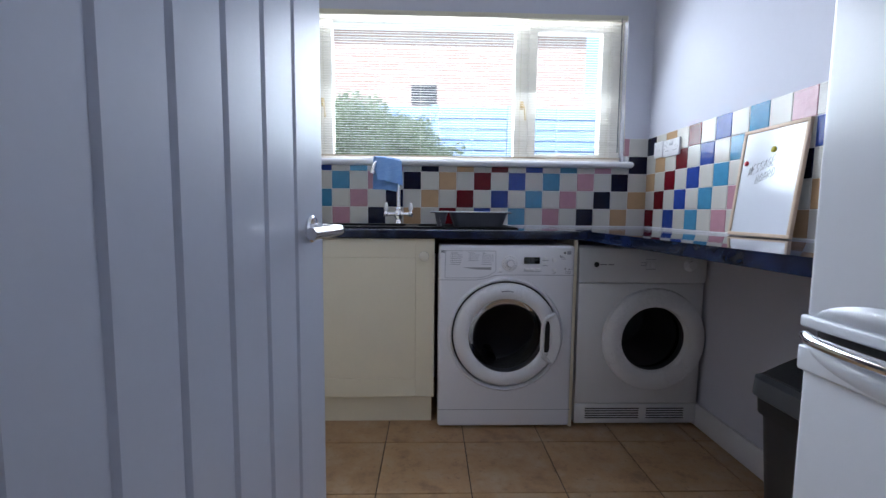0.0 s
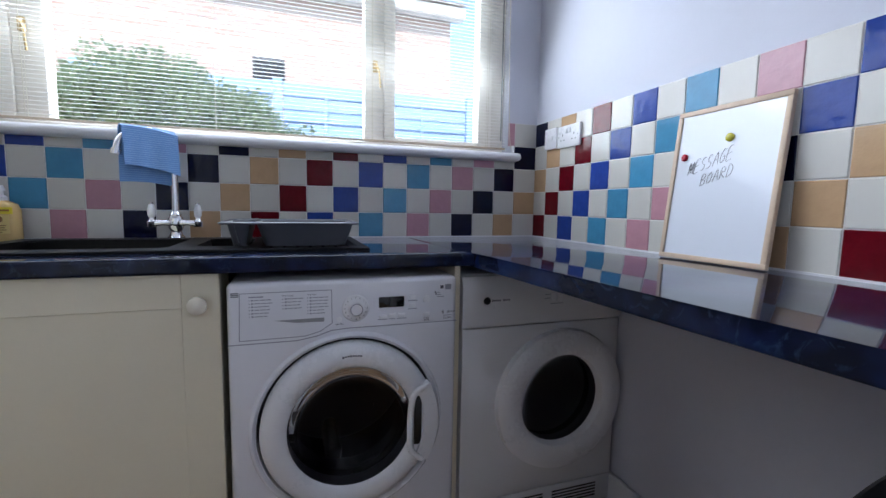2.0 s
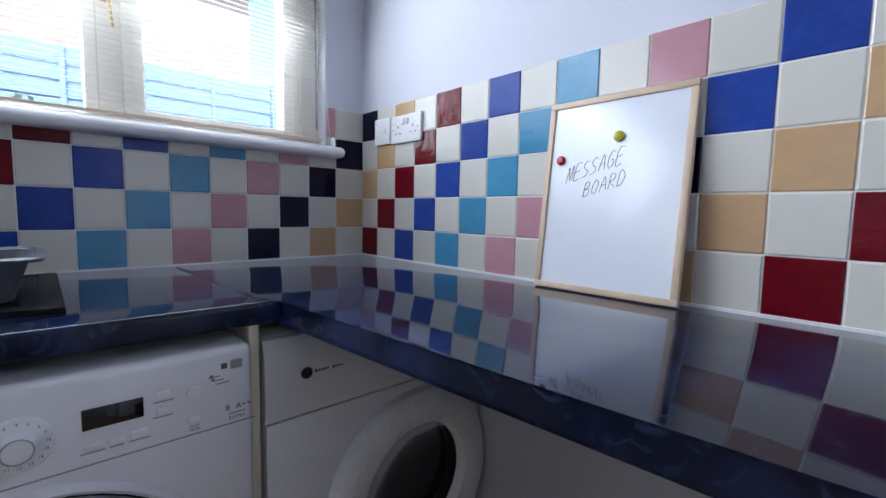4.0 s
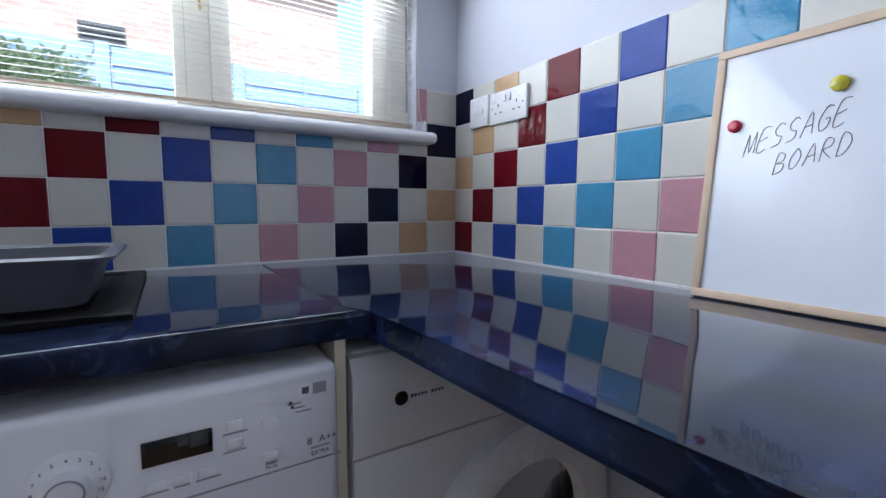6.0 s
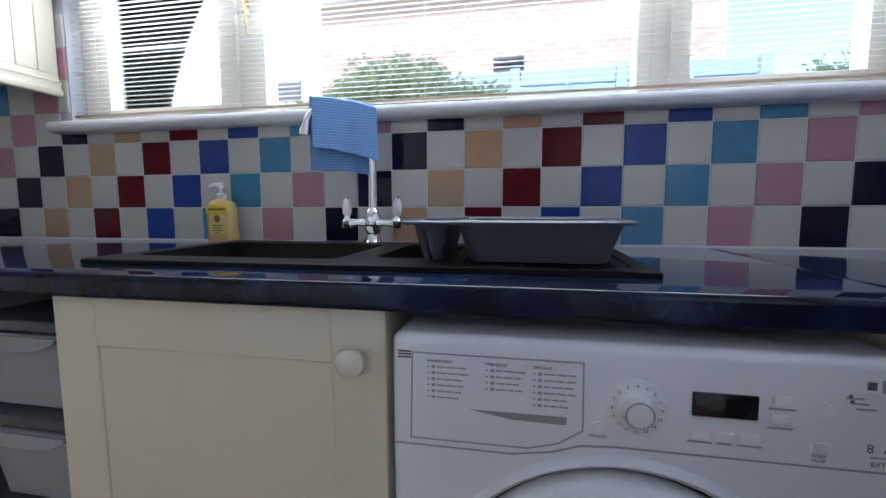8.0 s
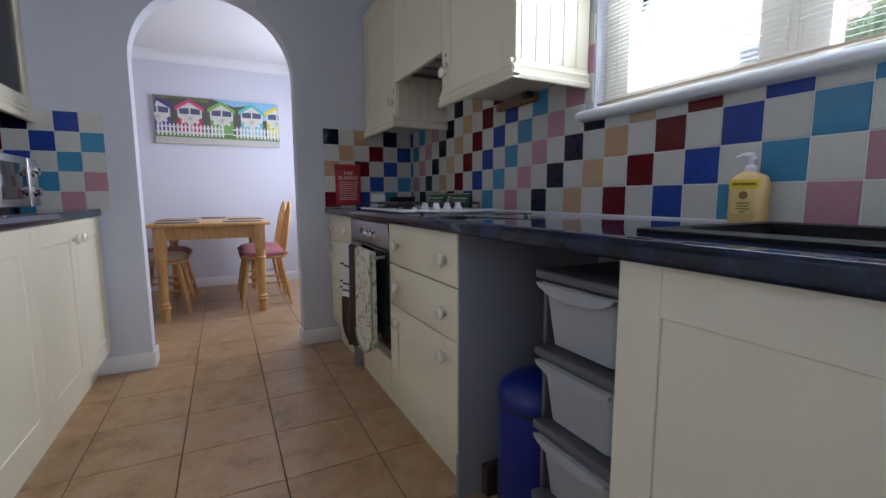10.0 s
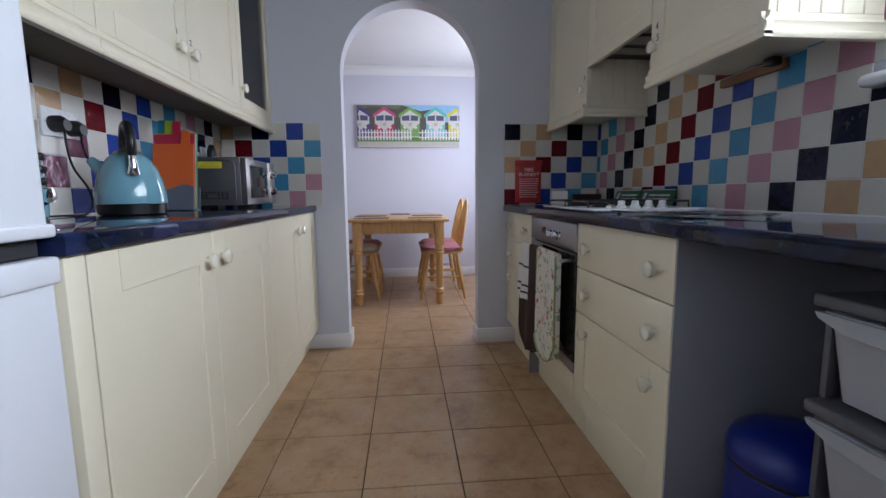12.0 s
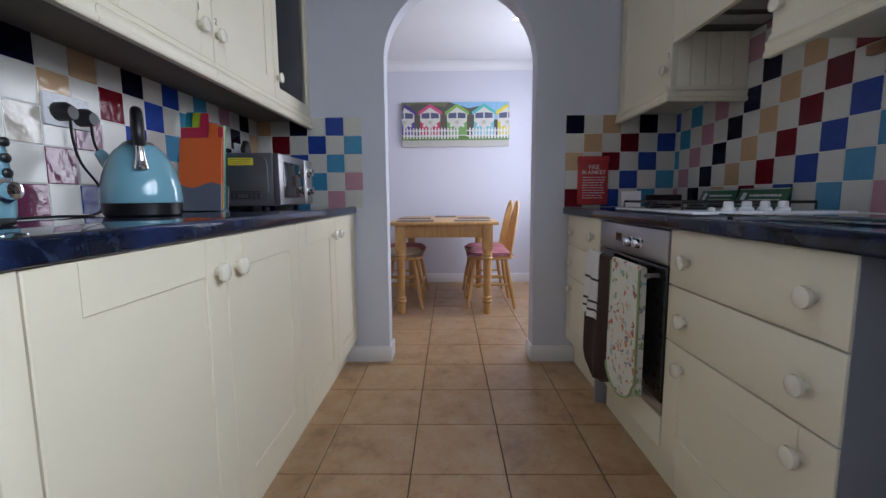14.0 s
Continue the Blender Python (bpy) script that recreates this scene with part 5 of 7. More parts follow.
# washing-up bowl
bowl = thing("washing_up_bowl", (0.075, 2.06, 0.909), "grey plastic washing-up bowl standing on the drainer", "bowl")
def rounded(x0, x1, y0, y1, r, n=6):
    pts = []
    for cx, cy_, a0 in ((x1 - r, y1 - r, 0), (x0 + r, y1 - r, 90), (x0 + r, y0 + r, 180), (x1 - r, y0 + r, 270)):
        for i in range(n + 1):
            a = radians(a0 + 90 * i / n)
            pts.append((cx + r * math.cos(a), cy_ + r * math.sin(a)))
    return pts
def loft(bm, loops, cap0=True, cap1=False):
    rings = [[bm.verts.new((x, y, z)) for x, y in pts] for pts, z in loops]
    n = len(rings[0])
    for a, b in zip(rings, rings[1:]):
        for i in range(n):
            bm.faces.new((a[i], a[(i + 1) % n], b[(i + 1) % n], b[i]))
    if cap0:
        bm.faces.new(rings[0][::-1])
    if cap1:
        bm.faces.new(rings[-1])
    return bm
def tub(x0, x1, y0, y1, z0, z1, t=0.003, dr=0.02, r=0.03, lip=0.012):
    bm = bmesh.new()
    loft(bm, [(rounded(x0 + dr, x1 - dr, y0 + dr, y1 - dr, r), z0), (rounded(x0, x1, y0, y1, r), z1), (rounded(x0 - lip, x1 + lip, y0 - lip, y1 + lip, r + lip), z1 + 0.001), (rounded(x0 - lip, x1 + lip, y0 - lip, y1 + lip, r + lip), z1 + 0.005),
              (rounded(x0 + t, x1 - t, y0 + t, y1 - t, r - t), z1 + 0.004), (rounded(x0 + dr + t, x1 - dr - t, y0 + dr + t, y1 - dr - t, r - t), z0 + t)], True, True)
    return bm
part("tub", tub(-0.025, 0.245, 1.945, 2.175, 0.909, 0.972), GREY_BOWL, bowl, "grey ribbed tub")
part("compartment", tub(-0.102, -0.040, 1.955, 2.165, 0.909, 0.972, dr=0.014, r=0.02, lip=0.008), GREY_BOWL, bowl)
part("rim", loft(bmesh.new(), [(rounded(-0.122, 0.262, 1.93, 2.19, 0.035), 0.972), (rounded(-0.124, 0.264, 1.928, 2.192, 0.036), 0.977), (rounded(-0.114, 0.254, 1.938, 2.182, 0.03), 0.980), (rounded(-0.108, 0.248, 1.944, 2.176, 0.028), 0.974)], False), GREY_BOWL, bowl)
part("basket", new_box(-0.09, -0.03, 2.0, 2.16, 0.975, 0.982, bev=0.003), GREY_BOWL, bowl)

soap = thing("soap_bottle", (-0.765, 2.345, 0.9), "clear pump bottle of yellow hand soap with a yellow label", "soap bottle")
part("bottle", loft(bmesh.new(), [(rounded(-0.806, -0.724, 2.324, 2.366, 0.016), 0.9005), (rounded(-0.808, -0.722, 2.322, 2.368, 0.018), 0.91), (rounded(-0.808, -0.722, 2.322, 2.368, 0.018), 0.995), (rounded(-0.802, -0.728, 2.326, 2.364, 0.016), 1.015), (rounded(-0.780, -0.750, 2.333, 2.357, 0.011), 1.026)], True, True), SOAP, soap)
part("label", new_box(-0.800, -0.730, 2.3212, 2.3218, 0.985, 1.006), YELLOW, soap, "yellow paper label")
part("label", new_box(-0.790, -0.740, 2.3210, 2.3216, 0.925, 0.982), CREAM_LABEL, soap, "pale yellow printed label")
bm = bmesh.new()
for i, (x0, x1) in enumerate(((-0.782, -0.748), (-0.778, -0.752), (-0.782, -0.748), (-0.772, -0.758))):
    bar(bm, x0, x1, 0.950 - i * 0.007, 0.0028, y=2.3209)
bar(bm, -0.792, -0.738, 0.996, 0.006, y=2.3211)
part("print", bm, INK_BROWN, soap, "unreadable brown print", kind="stuff")
part("emblem", disc(-0.765, 2.3206, 2.3209, 0.969, 0.010, 20), INK_BROWN, soap, "small round brown emblem")
part("collar", lathe(bmesh.new(), [(0.013, 0), (0.013, 0.012), (0.009, 0.016), (0.005, 0.018), (0.005, 0.034)], 20, Matrix.Translation((-0.765, 2.345, 1.025))), PLASTIC_W, soap)
part("pump", tube(bmesh.new(), [(-0.765, 2.345, 1.056), (-0.765, 2.345, 1.064), (-0.782, 2.340, 1.066), (-0.795, 2.335, 1.060)], [0.010, 0.010, 0.006, 0.004], 14), PLASTIC_W, soap)

bowl.location.x += 0.022
soap.location.x += 0.012

# ---- message board ----
wbM = Matrix.Translation((1.086, 1.450, 0.9015)) @ Matrix.Rotation(radians(-90), 4, "Z") @ Matrix.Rotation(radians(-6.2), 4, "X")
wb = thing("message_board", (0, 0, 0), "small white message board in a pale wood frame", "whiteboard", rot=wbM)
W2, H = 0.149, 0.402
part("panel", new_box(-W2 + 0.008, W2 - 0.008, 0.004, 0.010, 0.008, H - 0.008), BOARD_W, wb, "glossy white writing surface")
for q in ((-W2, W2, 0, 0.013, 0, 0.013), (-W2, W2, 0, 0.013, H - 0.013, H), (-W2, -W2 + 0.013, 0, 0.013, 0.0131, H - 0.0131), (W2 - 0.013, W2, 0, 0.013, 0.0131, H - 0.0131)):
    part("frame_bar", new_box(*q, bev=0.0015), FRAME_WOOD, wb, "pale wooden frame strip")
WBL = lambda x, z, a=0: Matrix.Translation((x, 0.0037, z)) @ Matrix.Rotation(radians(90), 4, "X") @ Matrix.Rotation(radians(a), 4, "Z")
# hand-drawn capitals from strokes
STROKES = {"M": [[(0, 0), (0.15, 1), (0.5, 0.1), (0.85, 1), (1, 0)]], "E": [[(0.9, 1), (0.1, 1), (0, 0), (0.85, 0)], [(0.05, 0.5), (0.75, 0.55)]], "S": [[(0.9, 0.85), (0.5, 1), (0.1, 0.8), (0.3, 0.5), (0.8, 0.35), (0.7, 0.05), (0.1, 0)]], "A": [[(0, 0), (0.5, 1), (0.95, 0)], [(0.2, 0.4), (0.8, 0.4)]], "G": [[(0.9, 0.9), (0.4, 1), (0, 0.5), (0.3, 0), (0.8, 0.1), (0.85, 0.45), (0.5, 0.45)]],
           "B": [[(0.05, 0), (0.1, 1), (0.7, 0.9), (0.7, 0.6), (0.15, 0.52), (0.8, 0.4), (0.75, 0.05), (0.05, 0)]], "O": [[(0.5, 1), (0.05, 0.6), (0.2, 0.05), (0.7, 0.1), (0.9, 0.6), (0.5, 1)]], "R": [[(0.05, 0), (0.1, 1), (0.75, 0.9), (0.7, 0.6), (0.15, 0.5), (0.9, 0)]], "D": [[(0.05, 0), (0.1, 1), (0.6, 0.95), (0.95, 0.5), (0.6, 0.05), (0.05, 0)]]}
def scribble(text, x, z, w, h, slope):
    bm = bmesh.new()
    for i, ch in enumerate(text):
        for st in STROKES[ch]:
            pts = smooth_curve([(x + i * w * 1.28 + a * w + b * h * 0.15, 0.0036, z + b * h + slope * (i + a)) for a, b in st], 4)
            tube(bm, pts, 0.00055, 5)
    return bm
part("lettering", scribble("MESSAGE", -0.096, 0.226, 0.0138, 0.033, 0.0052), INK_PEN, wb, "thin handwritten capitals", kind="")
part("lettering", scribble("BOARD", -0.054, 0.196, 0.0138, 0.029, 0.0050), INK_PEN, wb, "thin handwritten capitals")
part("magnet", lathe(bmesh.new(), [(0.0095, 0), (0.0095, 0.005), (0.006, 0.008), (0, 0.0085)], 20, Matrix.Translation((-0.112, 0.004, 0.276)) @ Matrix.Rotation(math.pi / 2, 4, "X")), RED_PL, wb, "round red magnet")
part("magnet", lathe(bmesh.new(), [(0.0105, 0), (0.0105, 0.005), (0.006, 0.008), (0, 0.0085)], 20, Matrix.Translation((0.013, 0.004, 0.315)) @ Matrix.Rotation(math.pi / 2, 4, "X")), OLIVE, wb, "round olive-yellow magnet")

# ---- sockets ----
def socket(name, M, w, outlets, label, switches=True):
    s_ = thing(name, (0, 0, 0), label, "socket", rot=M)
    part("plate", new_box(-w / 2, w / 2, -0.010, 0, -0.043, 0.043, bev=0.003), PLASTIC_W, s_)
    for ox in outlets:
        for dx_, dz_, ww, hh in ((0, 0.006, 0.0035, 0.008), (-0.011, -0.014, 0.0065, 0.0035), (0.011, -0.014, 0.0065, 0.0035)):
            part("slot", new_box(ox + dx_ - ww / 2, ox + dx_ + ww / 2, -0.0106, -0.009, dz_ - hh / 2, dz_ + hh / 2), BLACK, s_)
    if switches:
        for ox in ([-0.010, 0.010] if len(outlets) > 1 else [0.0]):
            part("switch", new_box(ox - 0.0065, ox + 0.0065, -0.014, -0.009, 0.012, 0.030, bev=0.0015), PLASTIC_W, s_)
    for ox in (-w / 2 + 0.013, w / 2 - 0.013):
        part("screw", lathe(bmesh.new(), [(0.003, 0), (0.0025, 0.001), (0, 0.0008)], 12, Matrix.Translation((ox, -0.010, 0.0)) @ Matrix.Rotation(math.pi / 2, 4, "X")), STEEL, s_)
    return s_
RW = Matrix.Rotation(radians(-90), 4, "Z")
socket("double_socket", Matrix.Translation((XR - 0.009, 2.132, 1.318)) @ RW, 0.150, (-0.036, 0.038), "white double power socket on the coloured tiles")
ss = thing("fused_switch", (0, 0, 0), "white fused switch plate beside the double socket", "socket", rot=Matrix.Translation((XR - 0.009, 2.258, 1.322)) @ RW)
part("plate", new_box(-0.043, 0.043, -0.010, 0, -0.043, 0.043, bev=0.003), PLASTIC_W, ss)
part("switch", new_box(0.008, 0.022, -0.014, -0.009, -0.009, 0.009, bev=0.0015), PLASTIC_W, ss)
part("fuse_holder", new_box(-0.020, -0.004, -0.0115, -0.009, -0.010, 0.010, bev=0.001), PLASTIC_W, ss)
RS = Matrix.Rotation(math.pi, 4, "Z")
socket("double_socket", Matrix.Translation((-1.775, YS + 0.009, 1.200)) @ RS, 0.150, (-0.036, 0.038), "white double power socket with two black plugs above the worktop", switches=False)
socket("double_socket", Matrix.Translation((-2.80, YS + 0.009, 1.19)) @ RS, 0.150, (-0.036, 0.038), "white double power socket behind the microwave")
def plug(x, z, pts, label):
    p = thing("plug", (x, 0.02, z), label, "plug")
    part("body", loft(bmesh.new(), [([(x + (a - x), b) for a, b in [(x + 0.026 * math.cos(radians(t_)), z + 0.025 * math.sin(radians(t_))) for t_ in range(0, 360, 30)]], 0.0), ([(x + 0.026 * math.cos(radians(t_)), z + 0.025 * math.sin(radians(t_))) for t_ in range(0, 360, 30)], 0.025), ([(x + 0.018 * math.cos(radians(t_)), z - 0.004 + 0.018 * math.sin(radians(t_))) for t_ in range(0, 360, 30)], 0.042)], True, True), BLACK_SOFT, p, "black moulded plug")
    m = Matrix(((1, 0, 0, 0), (0, 0, 1, 0.019), (0, 1, 0, 0), (0, 0, 0, 1)))
    me = p.children[-1].data
    off = Vector((x, 0.02, z))
    for v in me.vertices:
        c = v.co + off
        v.co = (m @ c) - off
    me.flip_normals()
    part("cable", tube(bmesh.new(), smooth_curve(pts, 8), 0.0034, 8), BLACK, p, "black flex hanging to the worktop")
    p.location.y += YS
plug(-1.740, 1.195, [(-1.740, 0.05, 1.175), (-1.740, 0.052, 1.12), (-1.755, 0.055, 1.06), (-1.800, 0.06, 1.00), (-1.815, 0.06, 0.95), (-1.775, 0.065, 0.9165), (-1.62, 0.09, 0.9165), (-1.40, 0.10, 0.9165)], "black plug with its flex running to the toaster")
plug(-1.808, 1.190, [(-1.808, 0.05, 1.17), (-1.812, 0.052, 1.12), (-1.83, 0.058, 1.08), (-1.87, 0.07, 1.04), (-1.88, 0.10, 0.98), (-1.86, 0.13, 0.90), (-1.83, 0.15, 0.9165)], "black plug with its flex running behind the kettle")

# ---- kettle ----
ket = thing("kettle", (-1.748, 0.29, 0.9), "pale blue dome kettle with black base and handle", "kettle")
KM = Matrix.Translation((-1.748, 0.29, 0.9))
part("base", lathe(bmesh.new(), [(0, 0.001), (0.086, 0.001), (0.092, 0.006), (0.094, 0.030), (0.095, 0.036), (0, 0.038)], 48, KM), BLACK, ket)
part("body", lathe(bmesh.new(), [(0.097, 0.037), (0.0975, 0.044), (0.095, 0.075), (0.088, 0.110), (0.076, 0.145), (0.058, 0.175), (0.042, 0.190), (0.040, 0.192)], 56, KM), KETTLE_B, ket, "pale blue enamelled dome")
part("lid", lathe(bmesh.new(), [(0.041, 0.191), (0.036, 0.198), (0.020, 0.205), (0, 0.207)], 40, KM), STEEL, ket, "steel lid")
lidknob = part("lid_knob", lathe(bmesh.new(), [(0.009, 0.205), (0.007, 0.212), (0.014, 0.220), (0.015, 0.228), (0.008, 0.234), (0, 0.235)], 24, KM), BLACK, ket)
kx, ky = 0.80, 0.60
for s_ in (1, -1):
    part("handle_mount", tube(bmesh.new(), [(-1.748 + s_ * 0.083 * kx, 0.29 + s_ * 0.083 * ky, 1.030), (-1.748 + s_ * 0.093 * kx, 0.29 + s_ * 0.093 * ky, 1.050), (-1.748 + s_ * 0.080 * kx, 0.29 + s_ * 0.080 * ky, 1.095)], [0.018, 0.012, 0.008], 16), CHROME, ket, "chrome handle mount")
hp = smooth_curve([(-1.748 + d_ * kx, 0.29 + d_ * ky, z) for d_, z in ((0.080, 1.085), (0.086, 1.12), (0.072, 1.155), (0.03, 1.178), (-0.03, 1.178), (-0.072, 1.155), (-0.086, 1.12), (-0.080, 1.085))], 6)
part("handle", tube(bmesh.new(), hp, 0.014, 14), BLACK, ket, "black arched handle")
part("spout", tube(bmesh.new(), [(-1.763, 0.21, 1.03), (-1.770, 0.18, 1.055), (-1.776, 0.16, 1.075)], [0.026, 0.018, 0.014], 18), KETTLE_B, ket)

# ---- toaster ----
to = thing("toaster", (-1.230, 0.22, 0.9), "pale blue retro toaster with black buttons and a chrome knob", "toaster")
bm = loft(bmesh.new(), [(rounded(-1.325, -1.140, 0.075, 0.375, 0.03), 0.915), (rounded(-1.328, -1.137, 0.072, 0.378, 0.035), 0.95), (rounded(-1.324, -1.141, 0.076, 0.374, 0.04), 1.05), (rounded(-1.312, -1.153, 0.088, 0.362, 0.04), 1.085), (rounded(-1.290, -1.175, 0.11, 0.34, 0.04), 1.098)], True, True)
part("body", bm, KETTLE_B, to)
part("base", new_box(-1.318, -1.147, 0.085, 0.365, 0.9005, 0.917, bev=0.006), BLACK, to)
for y in (0.16, 0.25):
    part("slot", new_box(-1.285 if y < 0 else -1.265, -1.205, y, y + 0.028, 1.0965, 1.0995), BLACK, to)
for z in (1.045, 1.018, 0.992):
    part("button", lathe(bmesh.new(), [(0.0085, 0), (0.0085, 0.004), (0.006, 0.006), (0, 0.0065)], 20, Matrix.Translation((-1.295, 0.377, z)) @ Matrix.Rotation(-math.pi / 2, 4, "X")), BLACK, to)
k = part("knob", lathe(bmesh.new(), [(0.022, 0), (0.021, 0.006), (0.016, 0.009), (0.015, 0.022), (0, 0.024)], 28, Matrix.Translation((-1.285, 0.377, 0.962)) @ Matrix.Rotation(-math.pi / 2, 4, "X")), CHROME, to, "chrome browning knob")

# ---- cutting boards in a stand ----
cbM = Matrix.Translation((-2.21, 0.175, 0.9015)) @ Matrix.Rotation(radians(84), 4, "Z") @ Matrix.Rotation(radians(-7), 4, "X")
cb = thing("cutting_board_set", (0, 0, 0), "set of coloured plastic cutting boards in a grey stand", "cutting boards", rot=cbM)
def index_board(c, y, h, tab, material, label):
    w = 0.088
    pts = [(-w, 0.01), (w, 0.01), (w, h)] + [(tab + 0.019, h), (tab + 0.017, h + 0.055), (tab - 0.017, h + 0.055), (tab - 0.019, h)] + [(-w, h)]
    bm = prism(bmesh.new(), pts, y, y + 0.004, Matrix(((1, 0, 0, 0), (0, 0, 1, 0), (0, 1, 0, 0), (0, 0, 0, 1))))
    part("cutting_board", bm, material, cb, label)
index_board(0, 0.030, 0.335, -0.062, TEAL_PL, "teal cutting board")
index_board(0, 0.022, 0.330, -0.028, LIME_PL, "lime green cutting board")
index_board(0, 0.014, 0.325, 0.010, CRIMSON_PL, "crimson cutting board")
index_board(0, 0.006, 0.282, 0.052, ORANGE_PL, "orange cutting board")
n = 20
wave = [(0.094 - 0.188 * i / n, 0.098 + 0.010 * math.sin(i / n * 7.5)) for i in range(n + 1)]
bm = prism(bmesh.new(), [(-0.094, 0.0), (0.094, 0.0)] + wave, -0.004, 0.002, Matrix(((1, 0, 0, 0), (0, 0, 1, 0), (0, 1, 0, 0), (0, 0, 0, 1))))
part("stand_front", bm, GREY_BLUE, cb, "grey stand with a wavy edge")
part("stand_base", new_box(-0.094, 0.094, 0.002, 0.05, 0.0, 0.008, bev=0.002), GREY_BLUE, cb)
part("stand_back", new_box(-0.094, 0.094, 0.044, 0.049, 0.008, 0.10, bev=0.002), GREY_BLUE, cb)

# ---- microwave ----
mw = thing("microwave", (-2.56, 0.24, 0.9), "silver microwave oven with a yellow sticker on its side", "microwave")
mx0, mx1, my0, my1, mz0, mz1 = -2.775, -2.335, 0.085, 0.400, 0.915, 1.138
part("body", new_box(mx0, mx1, my0, my1, mz0, mz1, bev=0.006), MW_SIDE, mw)
part("door", new_box(mx0 + 0.115, mx1 - 0.001, my1 + 0.001, my1 + 0.026, mz0 + 0.004, mz1 - 0.004, bev=0.004), MW_SIDE, mw)
part("window", new_box(mx0 + 0.145, mx1 - 0.045, my1 + 0.0255, my1 + 0.028, mz0 + 0.035, mz1 - 0.035, bev=0.001), GLASS_DARK, mw, "dark mesh window")
part("control_panel", new_box(mx0, mx0 + 0.113, my1 + 0.001, my1 + 0.026, mz0 + 0.004, mz1 - 0.004, bev=0.004), STEEL, mw)
for z in (1.075, 0.985):
    part("dial", lathe(bmesh.new(), [(0.026, 0), (0.024, 0.004), (0.019, 0.008), (0.018, 0.022), (0, 0.024)], 28, Matrix.Translation((mx0 + 0.056, my1 + 0.026, z)) @ Matrix.Rotation(-math.pi / 2, 4, "X")), CHROME, mw)
part("sticker", new_box(mx1 - 0.0002, mx1 + 0.0006, 0.212, 0.318, 1.086, 1.116), YELLOW, mw, "yellow notice sticker")
bm = bmesh.new()
for i in range(3):
    prism(bm, [(0.218, 1.093 + 0.008 * i), (0.312, 1.093 + 0.008 * i), (0.312, 1.0945 + 0.008 * i), (0.218, 1.0945 + 0.008 * i)], 0, 0.0003, UP_E(mx1 + 0.0006, 0, 0))
part("print", bm, INK, mw, "fine dark print", kind="stuff")
for i in range(9):
    for j in range(5):
        if not (j in (1, 2) and i in (4, 5)):
            part("vent_slot", new_box(mx1 - 0.001, mx1 + 0.0006, 0.178 + i * 0.0185, 0.192 + i * 0.0185, 0.945 + j * 0.0075, 0.9485 + j * 0.0075), BLACK, mw)
gr = smooth_curve([(mx1 + 0.0002, 0.12, 0.935), (mx1 + 0.0002, 0.345, 0.935), (mx1 + 0.0002, 0.370, 0.95), (mx1 + 0.0002, 0.375, 0.98), (mx1 + 0.0002, 0.375, 1.09), (mx1 + 0.0002, 0.360, 1.115), (mx1 + 0.0002, 0.325, 1.122), (mx1 + 0.0002, 0.12, 1.122)], 5)
part("pressed_line", tube(bmesh.new(), gr, 0.0022, 6), MW_SIDE, mw)
for x in (mx0 + 0.04, mx1 - 0.04):
    for y in (0.11, 0.35):
        part("foot", lathe(bmesh.new(), [(0.012, 0), (0.012, 0.015), (0, 0.016)], 14, Matrix.Translation((x, y, 0.9005))), RUBBER, mw)
dark_jar = solo("dark_jar", lathe(bmesh.new(), [(0, 0), (0.022, 0), (0.024, 0.05), (0.018, 0.07), (0.012, 0.085), (0, 0.086)], 20, Matrix.Translation((-2.62, 0.16, 1.138))), BLACK, "small dark pot standing on the microwave", "pot", (-2.62, 0.16, 1.138))

for ob in (ket, to, cb, mw, dark_jar):
    ob.location.z += 0.012
mw.location.x, dark_jar.location.x = mw.location.x - 0.05, dark_jar.location.x - 0.05

# ---- under the worktops ----
tower = thing("drawer_tower", (-0.79, 2.0, 0), "grey plastic tower of four pale translucent storage drawers", "storage drawers")
tx0, tx1, ty0, ty1 = -0.925, -0.674, 1.835, 2.22
for i in range(4):
    z = 0.078 + 0.184 * i
    part("shelf", new_box(tx0, tx1, ty0 - 0.004, ty1, z + 0.150, z + 0.172, bev=0.006, seg=3), SHELF_PL, tower, "grey plastic shelf")
    bm = bmesh.new()
    loft(bm, [(rounded(tx0 + 0.035, tx1 - 0.035, ty0 + 0.022, ty1 - 0.02, 0.015), z), (rounded(tx0 + 0.018, tx1 - 0.018, ty0 + 0.006, ty1 - 0.01, 0.02), z + 0.132), (rounded(tx0 + 0.012, tx1 - 0.012, ty0 - 0.004, ty1 - 0.01, 0.02), z + 0.140), (rounded(tx0 + 0.012, tx1 - 0.012, ty0 - 0.004, ty1 - 0.01, 0.02), z + 0.146)], True, True)
    dw = part("drawer", bm, DRAWER_PL, tower, "pale translucent plastic drawer")
    lipc = [(tx0 + 0.014, z + 0.144), (tx1 - 0.014, z + 0.144), (tx1 - 0.02, z + 0.135), (tx1 - 0.06, z + 0.120), ((tx0 + tx1) / 2, z + 0.115), (tx0 + 0.06, z + 0.120), (tx0 + 0.02, z + 0.135)]
    part("lip", prism(bmesh.new(), lipc[::-1], 0, 0.010, UP_N(0, ty0 - 0.002, 0)), DRAWER_PL, dw, "curved pull lip")
    for x in (tx0 + 0.004, tx1 - 0.016):
        part("post", new_box(x, x + 0.012, ty0 + 0.02, ty0 + 0.05, z - 0.008, z + 0.151, bev=0.003), SHELF_PL, tower)
        part("post", new_box(x, x + 0.012, ty1 - 0.05, ty1 - 0.02, z - 0.008, z + 0.151, bev=0.003), SHELF_PL, tower)
